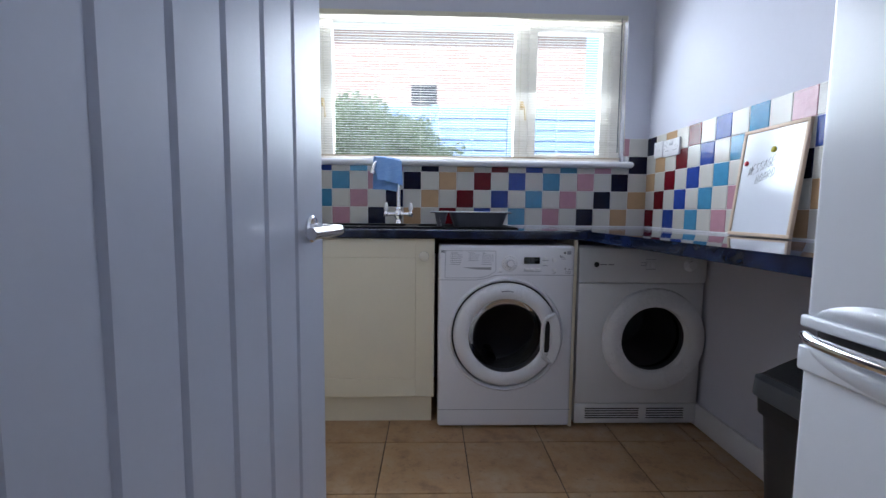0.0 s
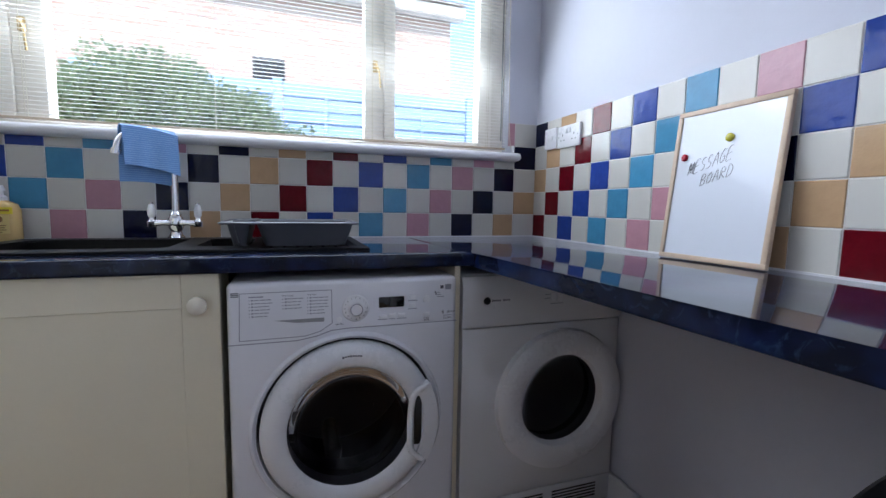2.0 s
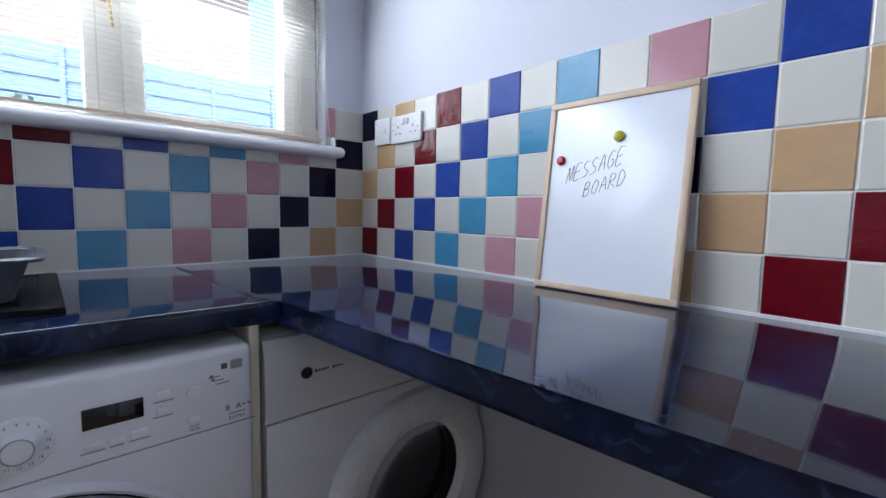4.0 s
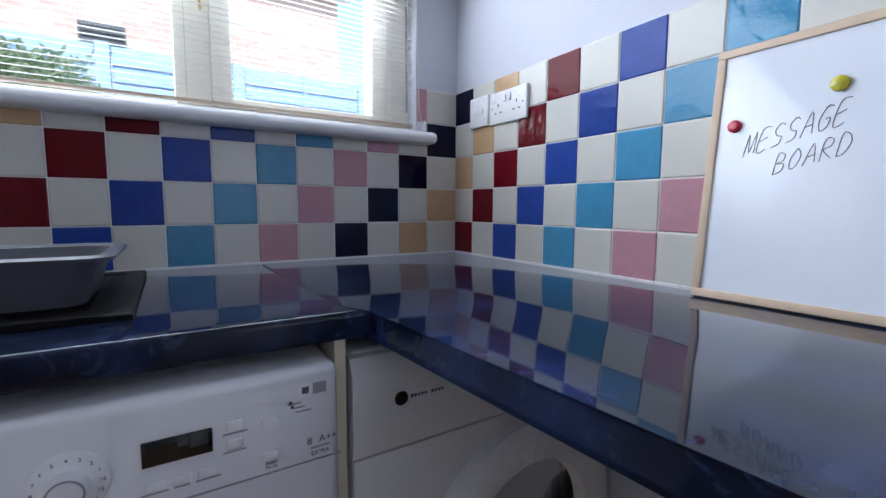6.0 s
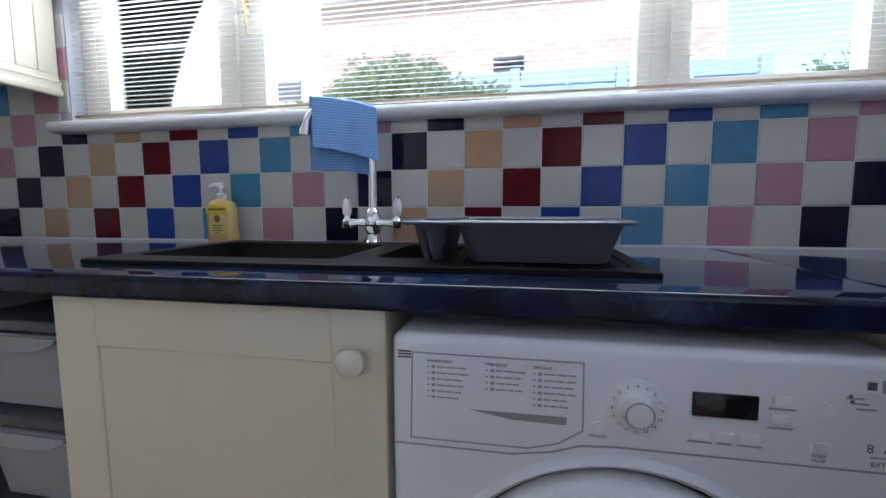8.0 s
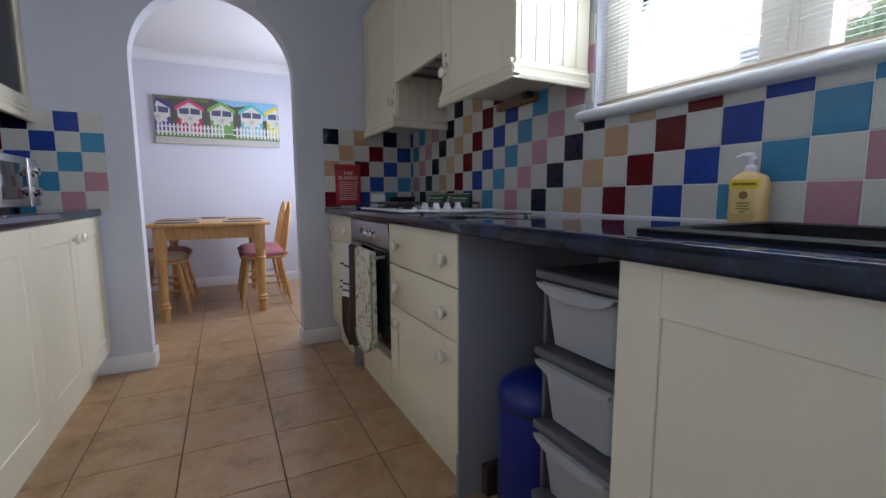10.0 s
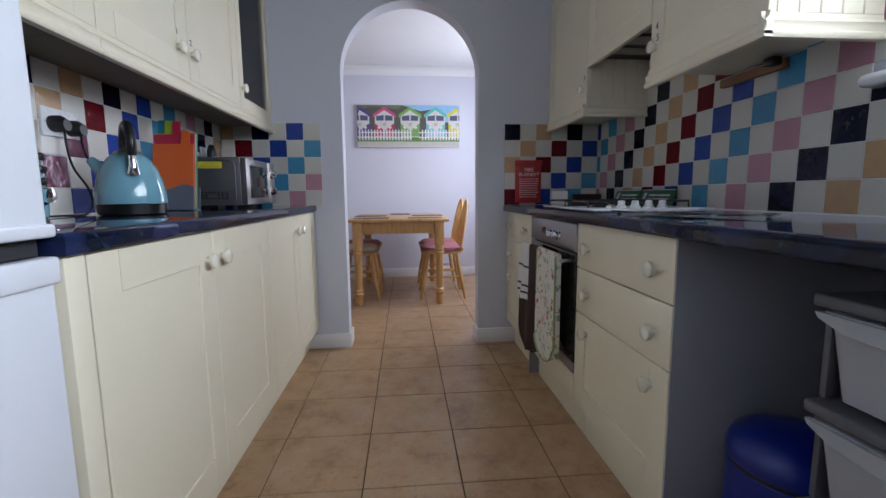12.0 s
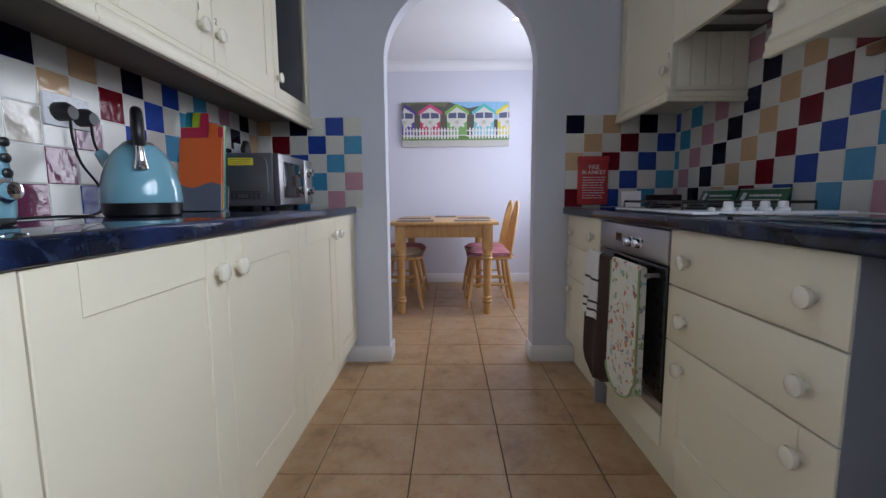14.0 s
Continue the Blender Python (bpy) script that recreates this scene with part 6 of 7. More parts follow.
part("shelf", new_box(tx0, tx1, ty0 - 0.004, ty1, 0.036, 0.058, bev=0.006, seg=3), SHELF_PL, tower, "grey plastic bottom shelf")
for x in (tx0 + 0.03, tx1 - 0.03):
    for y in (ty0 + 0.03, ty1 - 0.04):
        part("castor", lathe(bmesh.new(), [(0, 0), (0.014, 0), (0.016, 0.02), (0.012, 0.036), (0, 0.037)], 14, Matrix.Translation((x, y, 0.0))), BLACK, tower)
bb = thing("pedal_bin", (-1.10, 2.0, 0), "dark blue round metal pedal bin", "bin")
BM = Matrix.Translation((-1.10, 2.0, 0))
part("body", lathe(bmesh.new(), [(0, 0.012), (0.118, 0.012), (0.122, 0.02), (0.122, 0.36), (0.119, 0.364), (0, 0.364)], 48, BM), BLUE_BIN, bb)
part("lid", lathe(bmesh.new(), [(0.123, 0.372), (0.125, 0.378), (0.124, 0.400), (0.112, 0.425), (0.08, 0.445), (0.04, 0.455), (0, 0.457)], 48, BM), BLUE_BIN, bb, "domed dark blue lid")
part("rim", lathe(bmesh.new(), [(0.121, 0.362), (0.1225, 0.366), (0.121, 0.372), (0, 0.373)], 40, BM), BLACK, bb)
part("base_ring", lathe(bmesh.new(), [(0, 0), (0.122, 0), (0.126, 0.006), (0.124, 0.014), (0, 0.014)], 40, BM), BLACK, bb)
part("pedal", new_box(-1.125, -1.075, 1.845, 1.89, 0.012, 0.022, bev=0.004), BLACK, bb)
solo("cupboard_remnant", new_box(-1.262, -1.228, 1.9, 2.3, 0.0, 0.10), DARK_WOOD, "dark wooden offcut at the foot of the drawer unit", "board", (-1.24, 2.1, 0))

gb_ = thing("swing_bin", (0.94, 0.84, 0), "large black kitchen bin with a grey hinged lid", "bin")
bx0, bx1, by0, by1 = 0.775, 1.118, 0.655, 1.035
part("body", loft(bmesh.new(), [(rounded(bx0 + 0.045, bx1 - 0.035, by0 + 0.035, by1 - 0.035, 0.04), 0.002), (rounded(bx0 + 0.012, bx1 - 0.012, by0 + 0.012, by1 - 0.012, 0.05), 0.50)], True, True), BLACK_SOFT, gb_)
part("band", loft(bmesh.new(), [(rounded(bx0 + 0.006, bx1 - 0.006, by0 + 0.006, by1 - 0.006, 0.05), 0.455), (rounded(bx0 + 0.004, bx1 - 0.004, by0 + 0.004, by1 - 0.004, 0.05), 0.50)], True, True), BLACK, gb_)
ld = part("lid", loft(bmesh.new(), [(rounded(bx0 + 0.002, bx1 - 0.002, by0 + 0.002, by1 - 0.002, 0.05), 0.497), (rounded(bx0 - 0.006, bx1 + 0.003, by0 - 0.006, by1 + 0.006, 0.055), 0.503), (rounded(bx0 - 0.002, bx1, by0 - 0.002, by1 + 0.002, 0.05), 0.548), (rounded(bx0 + 0.012, bx1 - 0.012, by0 + 0.012, by1 - 0.012, 0.045), 0.556)], True, True), BIN_GREY, gb_, "dark grey lid with a bright edge")
bm = bmesh.new()
rows_ = []
for i in range(13):
    u = i / 12
    x = bx0 + 0.02 + (bx1 - bx0 - 0.04) * u
    zz = 0.556 + 0.075 * math.sin(math.pi * min(1, u * 0.62 + 0.02))
    rows_.append([bm.verts.new((x, by0 + 0.02, 0.55)), bm.verts.new((x, by0 + 0.022, zz - 0.006)), bm.verts.new((x, by0 + 0.03, zz)), bm.verts.new((x, by1 - 0.03, zz)), bm.verts.new((x, by1 - 0.022, zz - 0.006)), bm.verts.new((x, by1 - 0.02, 0.55))])
for a, b in zip(rows_, rows_[1:]):
    for i in range(5):
        bm.faces.new((a[i], a[i + 1], b[i + 1], b[i]))
bm.faces.new(rows_[0])
bm.faces.new(rows_[-1][::-1])
part("flap", bm, BLACK_SOFT, ld, "curved dark flap")
part("catch", new_box(bx0 + 0.11, bx0 + 0.16, by0 + 0.12, by0 + 0.25, 0.612, 0.622, bev=0.004), BLACK, ld)

# ---- fridges ----
def fridge(x0, x1, y1, seam, facing, label):
    """Front face looks to +y; facing -x for the other one by a turn."""
    w = x1 - x0
    f_ = thing("fridge_freezer", (0, 0, 0), label, "fridge", rot=facing)
    part("body", new_box(0, w, 0.03, 0.55, 0.02, 1.76, bev=0.006), WHITE_APPL, f_)
    up = part("upper_door", new_box(0, w, -0.018, 0.027, seam + 0.016, 1.76, bev=0.012, seg=4), FRIDGE_W, f_, "white upper door with a soft sheen")
    lo = part("lower_door", new_box(0, w, -0.018, 0.027, 0.06, seam - 0.014, bev=0.012, seg=4), FRIDGE_W, f_, "white lower door")
    part("gasket", new_box(0.008, w - 0.008, 0.0, 0.03, seam - 0.013, seam + 0.015), RUBBER, f_)
    # thickened edges beside the seam
    part("trim", new_box(-0.002, w + 0.002, -0.026, 0.024, seam + 0.016, seam + 0.038, bev=0.006, seg=3), FRIDGE_W, up)
    part("trim", new_box(-0.002, w + 0.002, -0.026, 0.024, seam - 0.058, seam - 0.014, bev=0.006, seg=3), FRIDGE_W, lo)
    # raised half lenses, their shading in place of sunk finger scoops
    for dr__, zc, sg in ((up, seam + 0.038, 1), (lo, seam - 0.014, -1)):
        bm = bmesh.new()
        n = 20
        rim_ = []
        c = [bm.verts.new((0.02 + 0.26 * i / n, -0.0275 if sg < 0 else -0.0195, zc)) for i in range(n + 1)]
        for k_ in range(1, 6):
            t_ = k_ / 5
            rim_.append([bm.verts.new((0.02 + 0.26 * i / n, (-0.0275 if sg < 0 else -0.0195) - 0.010 * math.sin(math.pi * t_) * math.sin(math.pi * i / n), zc + sg * 0.038 * t_ * math.sin(math.pi * i / n) ** 0.6 if 0 < i < n else zc)) for i in range(n + 1)])
        rr2 = [c] + rim_
        for a, b in zip(rr2, rr2[1:]):
            for i in range(n):
                try:
                    bm.faces.new((a[i], a[i + 1], b[i + 1], b[i]))
                except ValueError:
                    pass
        bmesh.ops.remove_doubles(bm, verts=bm.verts, dist=0.0002)
        part("scoop", bm, FRIDGE_W, dr__, "raised lens whose shading stands in for a finger scoop")
    hs = smooth_curve([(0.018, -0.028, seam + 0.004), (0.05, -0.040, seam + 0.002), (0.15, -0.046, seam + 0.001), (0.25, -0.040, seam + 0.002), (0.285, -0.026, seam + 0.004)], 6)
    bm = tube(bmesh.new(), hs, 0.010, 14)
    part("handle", bm, CHROME, f_, "curved chrome handle bar")
    for x in (0.05, w - 0.05):
        for y in (0.08, 0.5):
            part("foot", lathe(bmesh.new(), [(0.018, 0), (0.018, 0.02), (0, 0.021)], 14, Matrix.Translation((x, y, 0))), RUBBER, f_)
    return f_
# beside the side wall, front to the west; local x runs from its far end towards the doorway
fridge(0, 0.575, 0, 0.778, Matrix.Translation((0.560, 0.612, 0)) @ Matrix.Rotation(radians(-90), 4, "Z"), "tall white fridge freezer with a chrome handle by the side wall")
fridge(0, 0.545, 0, 0.890, Matrix.Translation((-0.468, 0.578, 0)) @ Matrix.Rotation(math.pi, 4, "Z") @ Matrix.Diagonal((1, 1, 1, 1)), "tall white fridge freezer with a chrome handle beside the doorway")


# ---- wall cupboards ----
def tongue_side(x, y0, y1, z0, z1, parent, n, out=1):
    """Upright boards on a cupboard's side that looks along x."""
    w = (y1 - y0) / n
    for i in range(n):
        part("board", new_box(min(x, x + out * 0.008), max(x, x + out * 0.008), y0 + i * w + 0.0008, y0 + (i + 1) * w - 0.0008, z0, z1, bev=0.0022, seg=1), CREAM, parent)


PEL = [(0.0, 0.0), (0.020, 0.0), (0.024, 0.006), (0.024, 0.014), (0.018, 0.020), (0.018, 0.034), (0.022, 0.040), (0.012, 0.050), (0.010, 0.064), (0.0, 0.066)]
def pelmet_x(x0, x1, y, z, sign, parent, pad0=0.0, pad1=0.0):
    """Stepped moulding along x on a front at y that looks to sign."""
    bm = sweep(bmesh.new(), [(y + sign * a, z + b) for a, b in PEL], x0 - pad0, x1 + pad1)
    part("pelmet", bm, CREAM, parent, "stepped cream light moulding")
def pelmet_y(y0, y1, x, z, sign, parent):
    bm = bmesh.new()
    prof = [(x + sign * a, z + b) for a, b in PEL]
    a = [bm.verts.new((px, y0, pz)) for px, pz in prof]
    b = [bm.verts.new((px, y1, pz)) for px, pz in prof]
    n = len(a)
    bm.faces.new(a)
    bm.faces.new(b[::-1])
    for i in range(n):
        bm.faces.new((a[i], b[i], b[(i + 1) % n], a[(i + 1) % n]))
    part("pelmet", bm, CREAM, parent, "stepped cream light moulding")
TOPZ = 2.13
def cupboard(x0, x1, zb, label, knobs, number=None, side=None, pel=True, zdoor=None, doors=1):
    c = thing("wall_cupboard", ((x0 + x1) / 2, 2.25, zb), label, "wall cupboard", "cream wall cupboards")
    zd = zb + 0.062 if zdoor is None else zdoor
    if pel:
        part("carcass", new_box(x0 + 0.001, x1 - (0.009 if side else 0.001), 2.09, YB - 0.010, zb + 0.055, TOPZ), CREAM_EDGE, c)
        pelmet_x(x0 + 0.001, x1, 2.075, zb, -1, c, 0, 0.012 if side else 0)
    front(c, FRONT_N(x0 + 0.0015, 2.09, zd), x1 - x0 - 0.003, TOPZ - zd, knobs, rail=0.075)
    if side:
        tongue_side(x1 - 0.0085, 2.092, YB - 0.011, zb + 0.062, TOPZ, c, side)
        pelmet_y(2.052, YB - 0.012, x1 - 0.012, zb, 1, c)
    return c


big = cupboard(-1.880, -1.345, 1.352, "cream panelled wall cupboard with boarded side next to the window", [(0.035, 0.075)], side=5)
words("number", "4", 0.034, UP_N(-1.842, 2.0692, 1.560), INK, big, 0.0005)
words("number", "5", 0.034, UP_N(-1.835, 2.0692, 1.520), INK, big, 0.0005)
far_c = cupboard(-3.012, -2.449, 1.352, "cream wall cupboard in the corner by the archway", [(0.525, 0.075)], side=5)
words("number", "3", 0.032, UP_N(-2.478, 2.0692, 1.545), INK, far_c, 0.0005)
hood = thing("hood_cupboard", (-2.165, 2.25, 1.585), "cream cupboard front over the hob with a dark extractor behind it", "extractor hood")
front(hood, FRONT_N(-2.447, 2.09, 1.585), 0.565, TOPZ - 1.585, [], rail=0.075)
part("extractor", new_box(-2.435, -1.893, 2.10, YB - 0.012, 1.625, 1.72, bev=0.004), BLACK, hood, "black extractor underside")
part("carcass", new_box(-2.447, -1.882, 2.092, YB - 0.010, 1.72, TOPZ), CREAM_EDGE, hood)
for x in (-2.30, -2.165, -2.03):
    part("filter_bar", new_box(x - 0.045, x + 0.045, 2.13, 2.36, 1.620, 1.625, bev=0.001), STEEL, hood, "steel grease filter")
solo("batten", new_box(-1.90, -1.62, YB - 0.035, YB - 0.012, 1.362, 1.392, bev=0.001), PINE_DARK, "short varnished wooden batten under the wall cupboard", "batten", (-1.76, 2.38, 1.36))
solo("cable_clip", new_box(-1.66, -1.62, 2.33, YB - 0.036, 1.372, 1.398, bev=0.004), BLACK, "small black bracket under the wall cupboard", "bracket", (-1.64, 2.35, 1.37))

# opposite row
row_s = []
def cupboard_s(x0, x1, label, knob_x, glass=False):
    c = thing("wall_cupboard", ((x0 + x1) / 2, 0.17, 1.338), label, "wall cupboard", "cream wall cupboards opposite")
    yf = 0.374
    if glass:
        bm = box(bmesh.new(), x0, x0 + 0.018, YS + 0.010, yf - 0.022, 1.403, TOPZ)
        part("side", bm, CREAM_EDGE, c)
        part("side", new_box(x1 - 0.018, x1, YS + 0.010, yf - 0.022, 1.403, TOPZ), CREAM_EDGE, c)
        part("bottom", new_box(x0, x1, YS + 0.010, yf - 0.022, 1.388, 1.4025), CREAM_EDGE, c)
        part("back", new_box(x0 + 0.018, x1 - 0.018, YS + 0.009, YS + 0.015, 1.403, TOPZ), CREAM_EDGE, c)
        for z in (1.62, 1.85):
            part("shelf", new_box(x0 + 0.02, x1 - 0.02, YS + 0.02, 0.33, z, z + 0.016), CREAM_EDGE, c)
        r = 0.055
        d = part("door", new_box(x0 + 0.002, x0 + r, yf - 0.02, yf, 1.401, TOPZ, bev=0.002), CREAM, c)
        for q in ((x1 - r, x1 - 0.002, 1.401, TOPZ), (x0 + r, x1 - r, 1.401, 1.401 + r), (x0 + r, x1 - r, TOPZ - r, TOPZ)):
            part("rail", new_box(q[0], q[1], yf - 0.02, yf, q[2], q[3], bev=0.002), CREAM, d)
        part("pane", new_box(x0 + r, x1 - r, yf - 0.013, yf - 0.009, 1.401 + r, TOPZ - r), PANE, d, "clear glass pane")
        for i, (gx, gz) in enumerate(((x0 + 0.13, 1.403), (x0 + 0.22, 1.403), (x0 + 0.30, 1.403), (x0 + 0.15, 1.636), (x0 + 0.25, 1.636), (x0 + 0.33, 1.636))):
            solo("drinking_glass", lathe(bmesh.new(), [(0, 0), (0.026, 0), (0.032, 0.09), (0.030, 0.09), (0.024, 0.006), (0, 0.006)], 16, Matrix.Translation((gx, 0.20, gz))), PANE_T, "clear drinking glass on a cupboard shelf", "glass", (gx, 0.20, gz), "drinking glasses")
    else:
        part("carcass", new_box(x0 + 0.001, x1 - 0.001, YS + 0.010, yf - 0.021, 1.388, TOPZ), CREAM_EDGE, c)
        d = front(c, FRONT_S(x1 - 0.0015, yf - 0.02, 1.401), x1 - x0 - 0.003, TOPZ - 1.401, [], rail=0.075)
    bm = knob_bm(0, 0, y=0.0)
    bmesh.ops.transform(bm, matrix=FRONT_S(knob_x, yf, 1.492), verts=bm.verts)
    part("knob", bm, KNOB, d, "glazed cream ceramic knob")
    pelmet_x(x0, x1, yf - 0.012, 1.338, 1, c)
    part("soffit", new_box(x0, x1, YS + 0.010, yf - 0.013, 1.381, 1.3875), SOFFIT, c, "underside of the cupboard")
    return c
cupboard_s(-1.525, -1.030, "cream panelled wall cupboard above the kettle", -1.480)
c2_ = cupboard_s(-2.020, -1.527, "cream panelled wall cupboard marked with a small 1", -1.946)
words("number", "1", 0.030, UP_S(-1.944, 0.3745, 1.543), INK, c2_, 0.0005)
c3_ = cupboard_s(-2.520, -2.022, "cream panelled wall cupboard marked with a small 2", -2.042)
words("number", "2", 0.030, UP_S(-2.042, 0.3745, 1.535), INK, c3_, 0.0005)
cupboard_s(-3.012, -2.522, "cream wall cupboard with a glass door holding glasses", -2.548, glass=True)

# ---- skirting ----
def skirt(name, q, bev=0.004):
    setting(name, new_box(*q, bev=bev, seg=2), TRIM, "white painted skirting board")
skirt("baseboard_side", (XR - 0.016, XR - 0.0005, 0.0, YB, 0, 0.105))
skirt("baseboard_arch", (XL + 0.0005, XL + 0.016, 0.53, ARCH_Y0 + 0.014, 0, 0.095))
skirt("baseboard_arch_jamb", (XD - 0.014, XL, ARCH_Y0 + 0.0005, ARCH_Y0 + 0.014, 0, 0.095))
skirt("baseboard_arch", (XL + 0.0005, XL + 0.016, ARCH_Y1 - 0.014, 1.862, 0, 0.095))
skirt("baseboard_arch_jamb", (XD - 0.014, XL, ARCH_Y1 - 0.014, ARCH_Y1 - 0.0005, 0, 0.095))
skirt("baseboard_dining", (DX + 0.0005, DX + 0.016, -1.44, YB, 0, 0.10))
skirt("baseboard_dining", (DX + 0.017, XD, YB - 0.016, YB - 0.0005, 0, 0.10))
bm = bmesh.new()
prof = [(DX, CEIL)] + [(DX + 0.085 * (1 - math.cos(a)) , CEIL - 0.085 * (1 - math.sin(a))) for a in [math.pi / 2 * i / 8 for i in range(8, -1, -1)]]
pts = [(DX + 0.0004, CEIL - 0.085)] + [(DX + 0.085 - 0.078 * math.cos(a), CEIL - 0.085 + 0.078 * math.sin(a)) for a in [math.pi / 2 * i / 8 for i in range(9)]] + [(DX + 0.085, CEIL - 0.0004), (DX + 0.0004, CEIL - 0.0004)]
a = [bm.verts.new((x, -1.44, z)) for x, z in pts]
b = [bm.verts.new((x, YB - 0.001, z)) for x, z in pts]
bm.faces.new(a)
bm.faces.new(b[::-1])
for i in range(len(a)):
    bm.faces.new((a[i], b[i], b[(i + 1) % len(a)], a[(i + 1) % len(a)]))
setting("coving", bm, CEILING, "white coving of the dining room")

# ---- door ----
DM = Matrix.Translation((-0.438, 0.075, 0)) @ Matrix.Rotation(-math.atan2(0.106, 0.765), 4, "Z")
door_ = thing("door", (0, 0, 0), "pale grey-white painted boarded door standing open", "door", rot=DM)
g = 0.0055
outl = [(-0.038, 0.0), (0.0, 0.0)]
for s_ in (0.038, 0.138, 0.238, 0.338, 0.438, 0.539, 0.646):
    outl += [(0.0, s_ - g * 1.3), (-0.0025, s_ - g * 0.9), (-0.0065, s_ - g * 0.25), (-0.0065, s_ + g * 0.25), (-0.0025, s_ + g * 0.9), (0.0, s_ + g * 1.3)]
outl += [(0.0, 0.772), (-0.002, 0.775), (-0.036, 0.775), (-0.038, 0.773)]
part("leaf", prism(bmesh.new(), outl, 0.008, 1.995), DOOR_PAINT, door_, "boarded leaf with soft upright grooves", angle=9)
for side_ in (1, -1):
    xf = 0.0 if side_ > 0 else -0.038
    ros = part("rose", lathe(bmesh.new(), [(0.027, 0), (0.027, 0.004), (0.024, 0.008), (0.012, 0.010), (0.011, 0.03)], 32, Matrix.Translation((xf, 0.712, 0.945)) @ Matrix.Rotation(side_ * math.pi / 2, 4, "Y")), CHROME, door_, "round satin chrome rose")
    lv = smooth_curve([(xf + side_ * 0.018, 0.712, 0.945), (xf + side_ * 0.048, 0.712, 0.945), (xf + side_ * 0.062, 0.700, 0.945), (xf + side_ * 0.064, 0.66, 0.944), (xf + side_ * 0.060, 0.60, 0.943), (xf + side_ * 0.058, 0.578, 0.943)], 6)
    part("lever", tube(bmesh.new(), lv, 0.0105, 16), SATIN, ros, "satin chrome lever")
for z in (0.25, 1.0, 1.75):
    part("hinge", tube(bmesh.new(), [(0.004, -0.006, z), (0.004, -0.006, z + 0.09)], 0.006, 12), STEEL, door_)
for x0, x1 in ((DW0 - 0.002, DW0 + 0.013), (DW1 - 0.013, DW1 + 0.002)):
    setting("door_lining", new_box(x0, x1, -0.118, 0.0, 0.0, 2.02, bev=0.002), TRIM, "white door lining")

# ---- window ----
win = tagged(new("window_1"), "cream-white timber window with a fixed middle light and two casements", kind="structure")
FYW0, FYW1 = 2.448, 2.512
def wpart(name, q, parent, material=None, bev=0.003):
    return part(name, new_box(*q, bev=bev), material or WIN_PAINT, parent)
fr = wpart("window_frame", (WX0 + 0.0005, WX1 - 0.0005, FYW0, FYW1, 2.045, WZ1 - 0.0005), win)
wpart("frame_bar", (WX0 + 0.0005, WX1 - 0.0005, FYW0, FYW1, 1.269, 1.290), win)
for x0, x1 in ((WX0 + 0.0005, WX0 + 0.062), (-0.748, -0.662), (0.378, 0.455), (WX1 - 0.062, WX1 - 0.0005)):
    wpart("frame_bar", (x0, x1, FYW0, FYW1, 1.2905, 2.0445), win)
for x0, x1 in ((WX0 + 0.063, -0.749), (0.456, WX1 - 0.063)):
    cs_ = wpart("casement", (x0, x0 + 0.045, FYW0 - 0.008, FYW1 - 0.01, 1.292, 2.043), win)
    wpart("rail", (x1 - 0.062, x1, FYW0 - 0.008, FYW1 - 0.01, 1.292, 2.043), cs_)
    wpart("rail", (x0 + 0.045, x1 - 0.062, FYW0 - 0.008, FYW1 - 0.01, 1.292, 1.315), cs_)
    wpart("rail", (x0 + 0.045, x1 - 0.062, FYW0 - 0.008, FYW1 - 0.01, 1.995, 2.043), cs_)
    p_ = wpart("pane", (x0 + 0.045, x1 - 0.062, 2.478, 2.482, 1.315, 1.995), cs_, PANE, 0)
    p_.visible_shadow = False
p_ = wpart("pane", (-0.662, 0.378, 2.478, 2.482, 1.290, 2.045), win, PANE, 0)
p_.visible_shadow = False
for x in (-0.715, 0.418):
    h_ = part("catch", new_box(x - 0.010, x + 0.010, FYW0 - 0.014, FYW0 - 0.001, 1.565, 1.610, bev=0.003), BRASS, win, "small brass window catch")
    part("lever", tube(bmesh.new(), [(x, FYW0 - 0.018, 1.60), (x + 0.012, FYW0 - 0.028, 1.57), (x + 0.018, FYW0 - 0.03, 1.50)], 0.0035, 8), BRASS, h_)
setting("window_sill", new_box(-1.358, 1.045, 2.336, 2.446, 1.233, 1.2675, bev=0.0165, seg=5), TRIM, "white painted window board with a rounded nose")

blind = thing("venetian_blind", (-0.16, 2.40, 2.06), "white venetian blind with very narrow open slats, lowered over the window", "blind")
part("head_rail", new_box(-1.312, 0.992, 2.385, 2.412, 2.045, 2.072, bev=0.002), CREAM_EDGE, blind, "cream head rail")
part("bottom_rail", new_box(-1.300, 0.985, 2.389, 2.409, 1.284, 1.292, bev=0.002), BLIND_RAIL, blind, "brownish bottom rail")
slat = bmesh.new()
sw, nsl = 0.0058, 54
rows_ = []
for i in range(5):
    u = -1 + 2 * i / 4
    rows_.append((2.399 + u * sw, 0.0016 * (1 - u * u) + u * 0.0012))
a = [slat.verts.new((-1.300, y, z)) for y, z in rows_] + [slat.verts.new((-1.300, y, z - 0.0004)) for y, z in rows_[::-1]]
b = [slat.verts.new((0.985, v.co.y, v.co.z)) for v in a]
n = len(a)
slat.faces.new(a)
slat.faces.new(b[::-1])
for i in range(n):
    slat.faces.new((a[i], b[i], b[(i + 1) % n], a[(i + 1) % n]))
first = part("slat", slat, SLAT, blind)
for i in range(nsl):
    o_ = first if i == 0 else new("slat", first.data)
    o_.parent = blind
    o_.location = (0, 0, 1.303 + i * 0.01365)
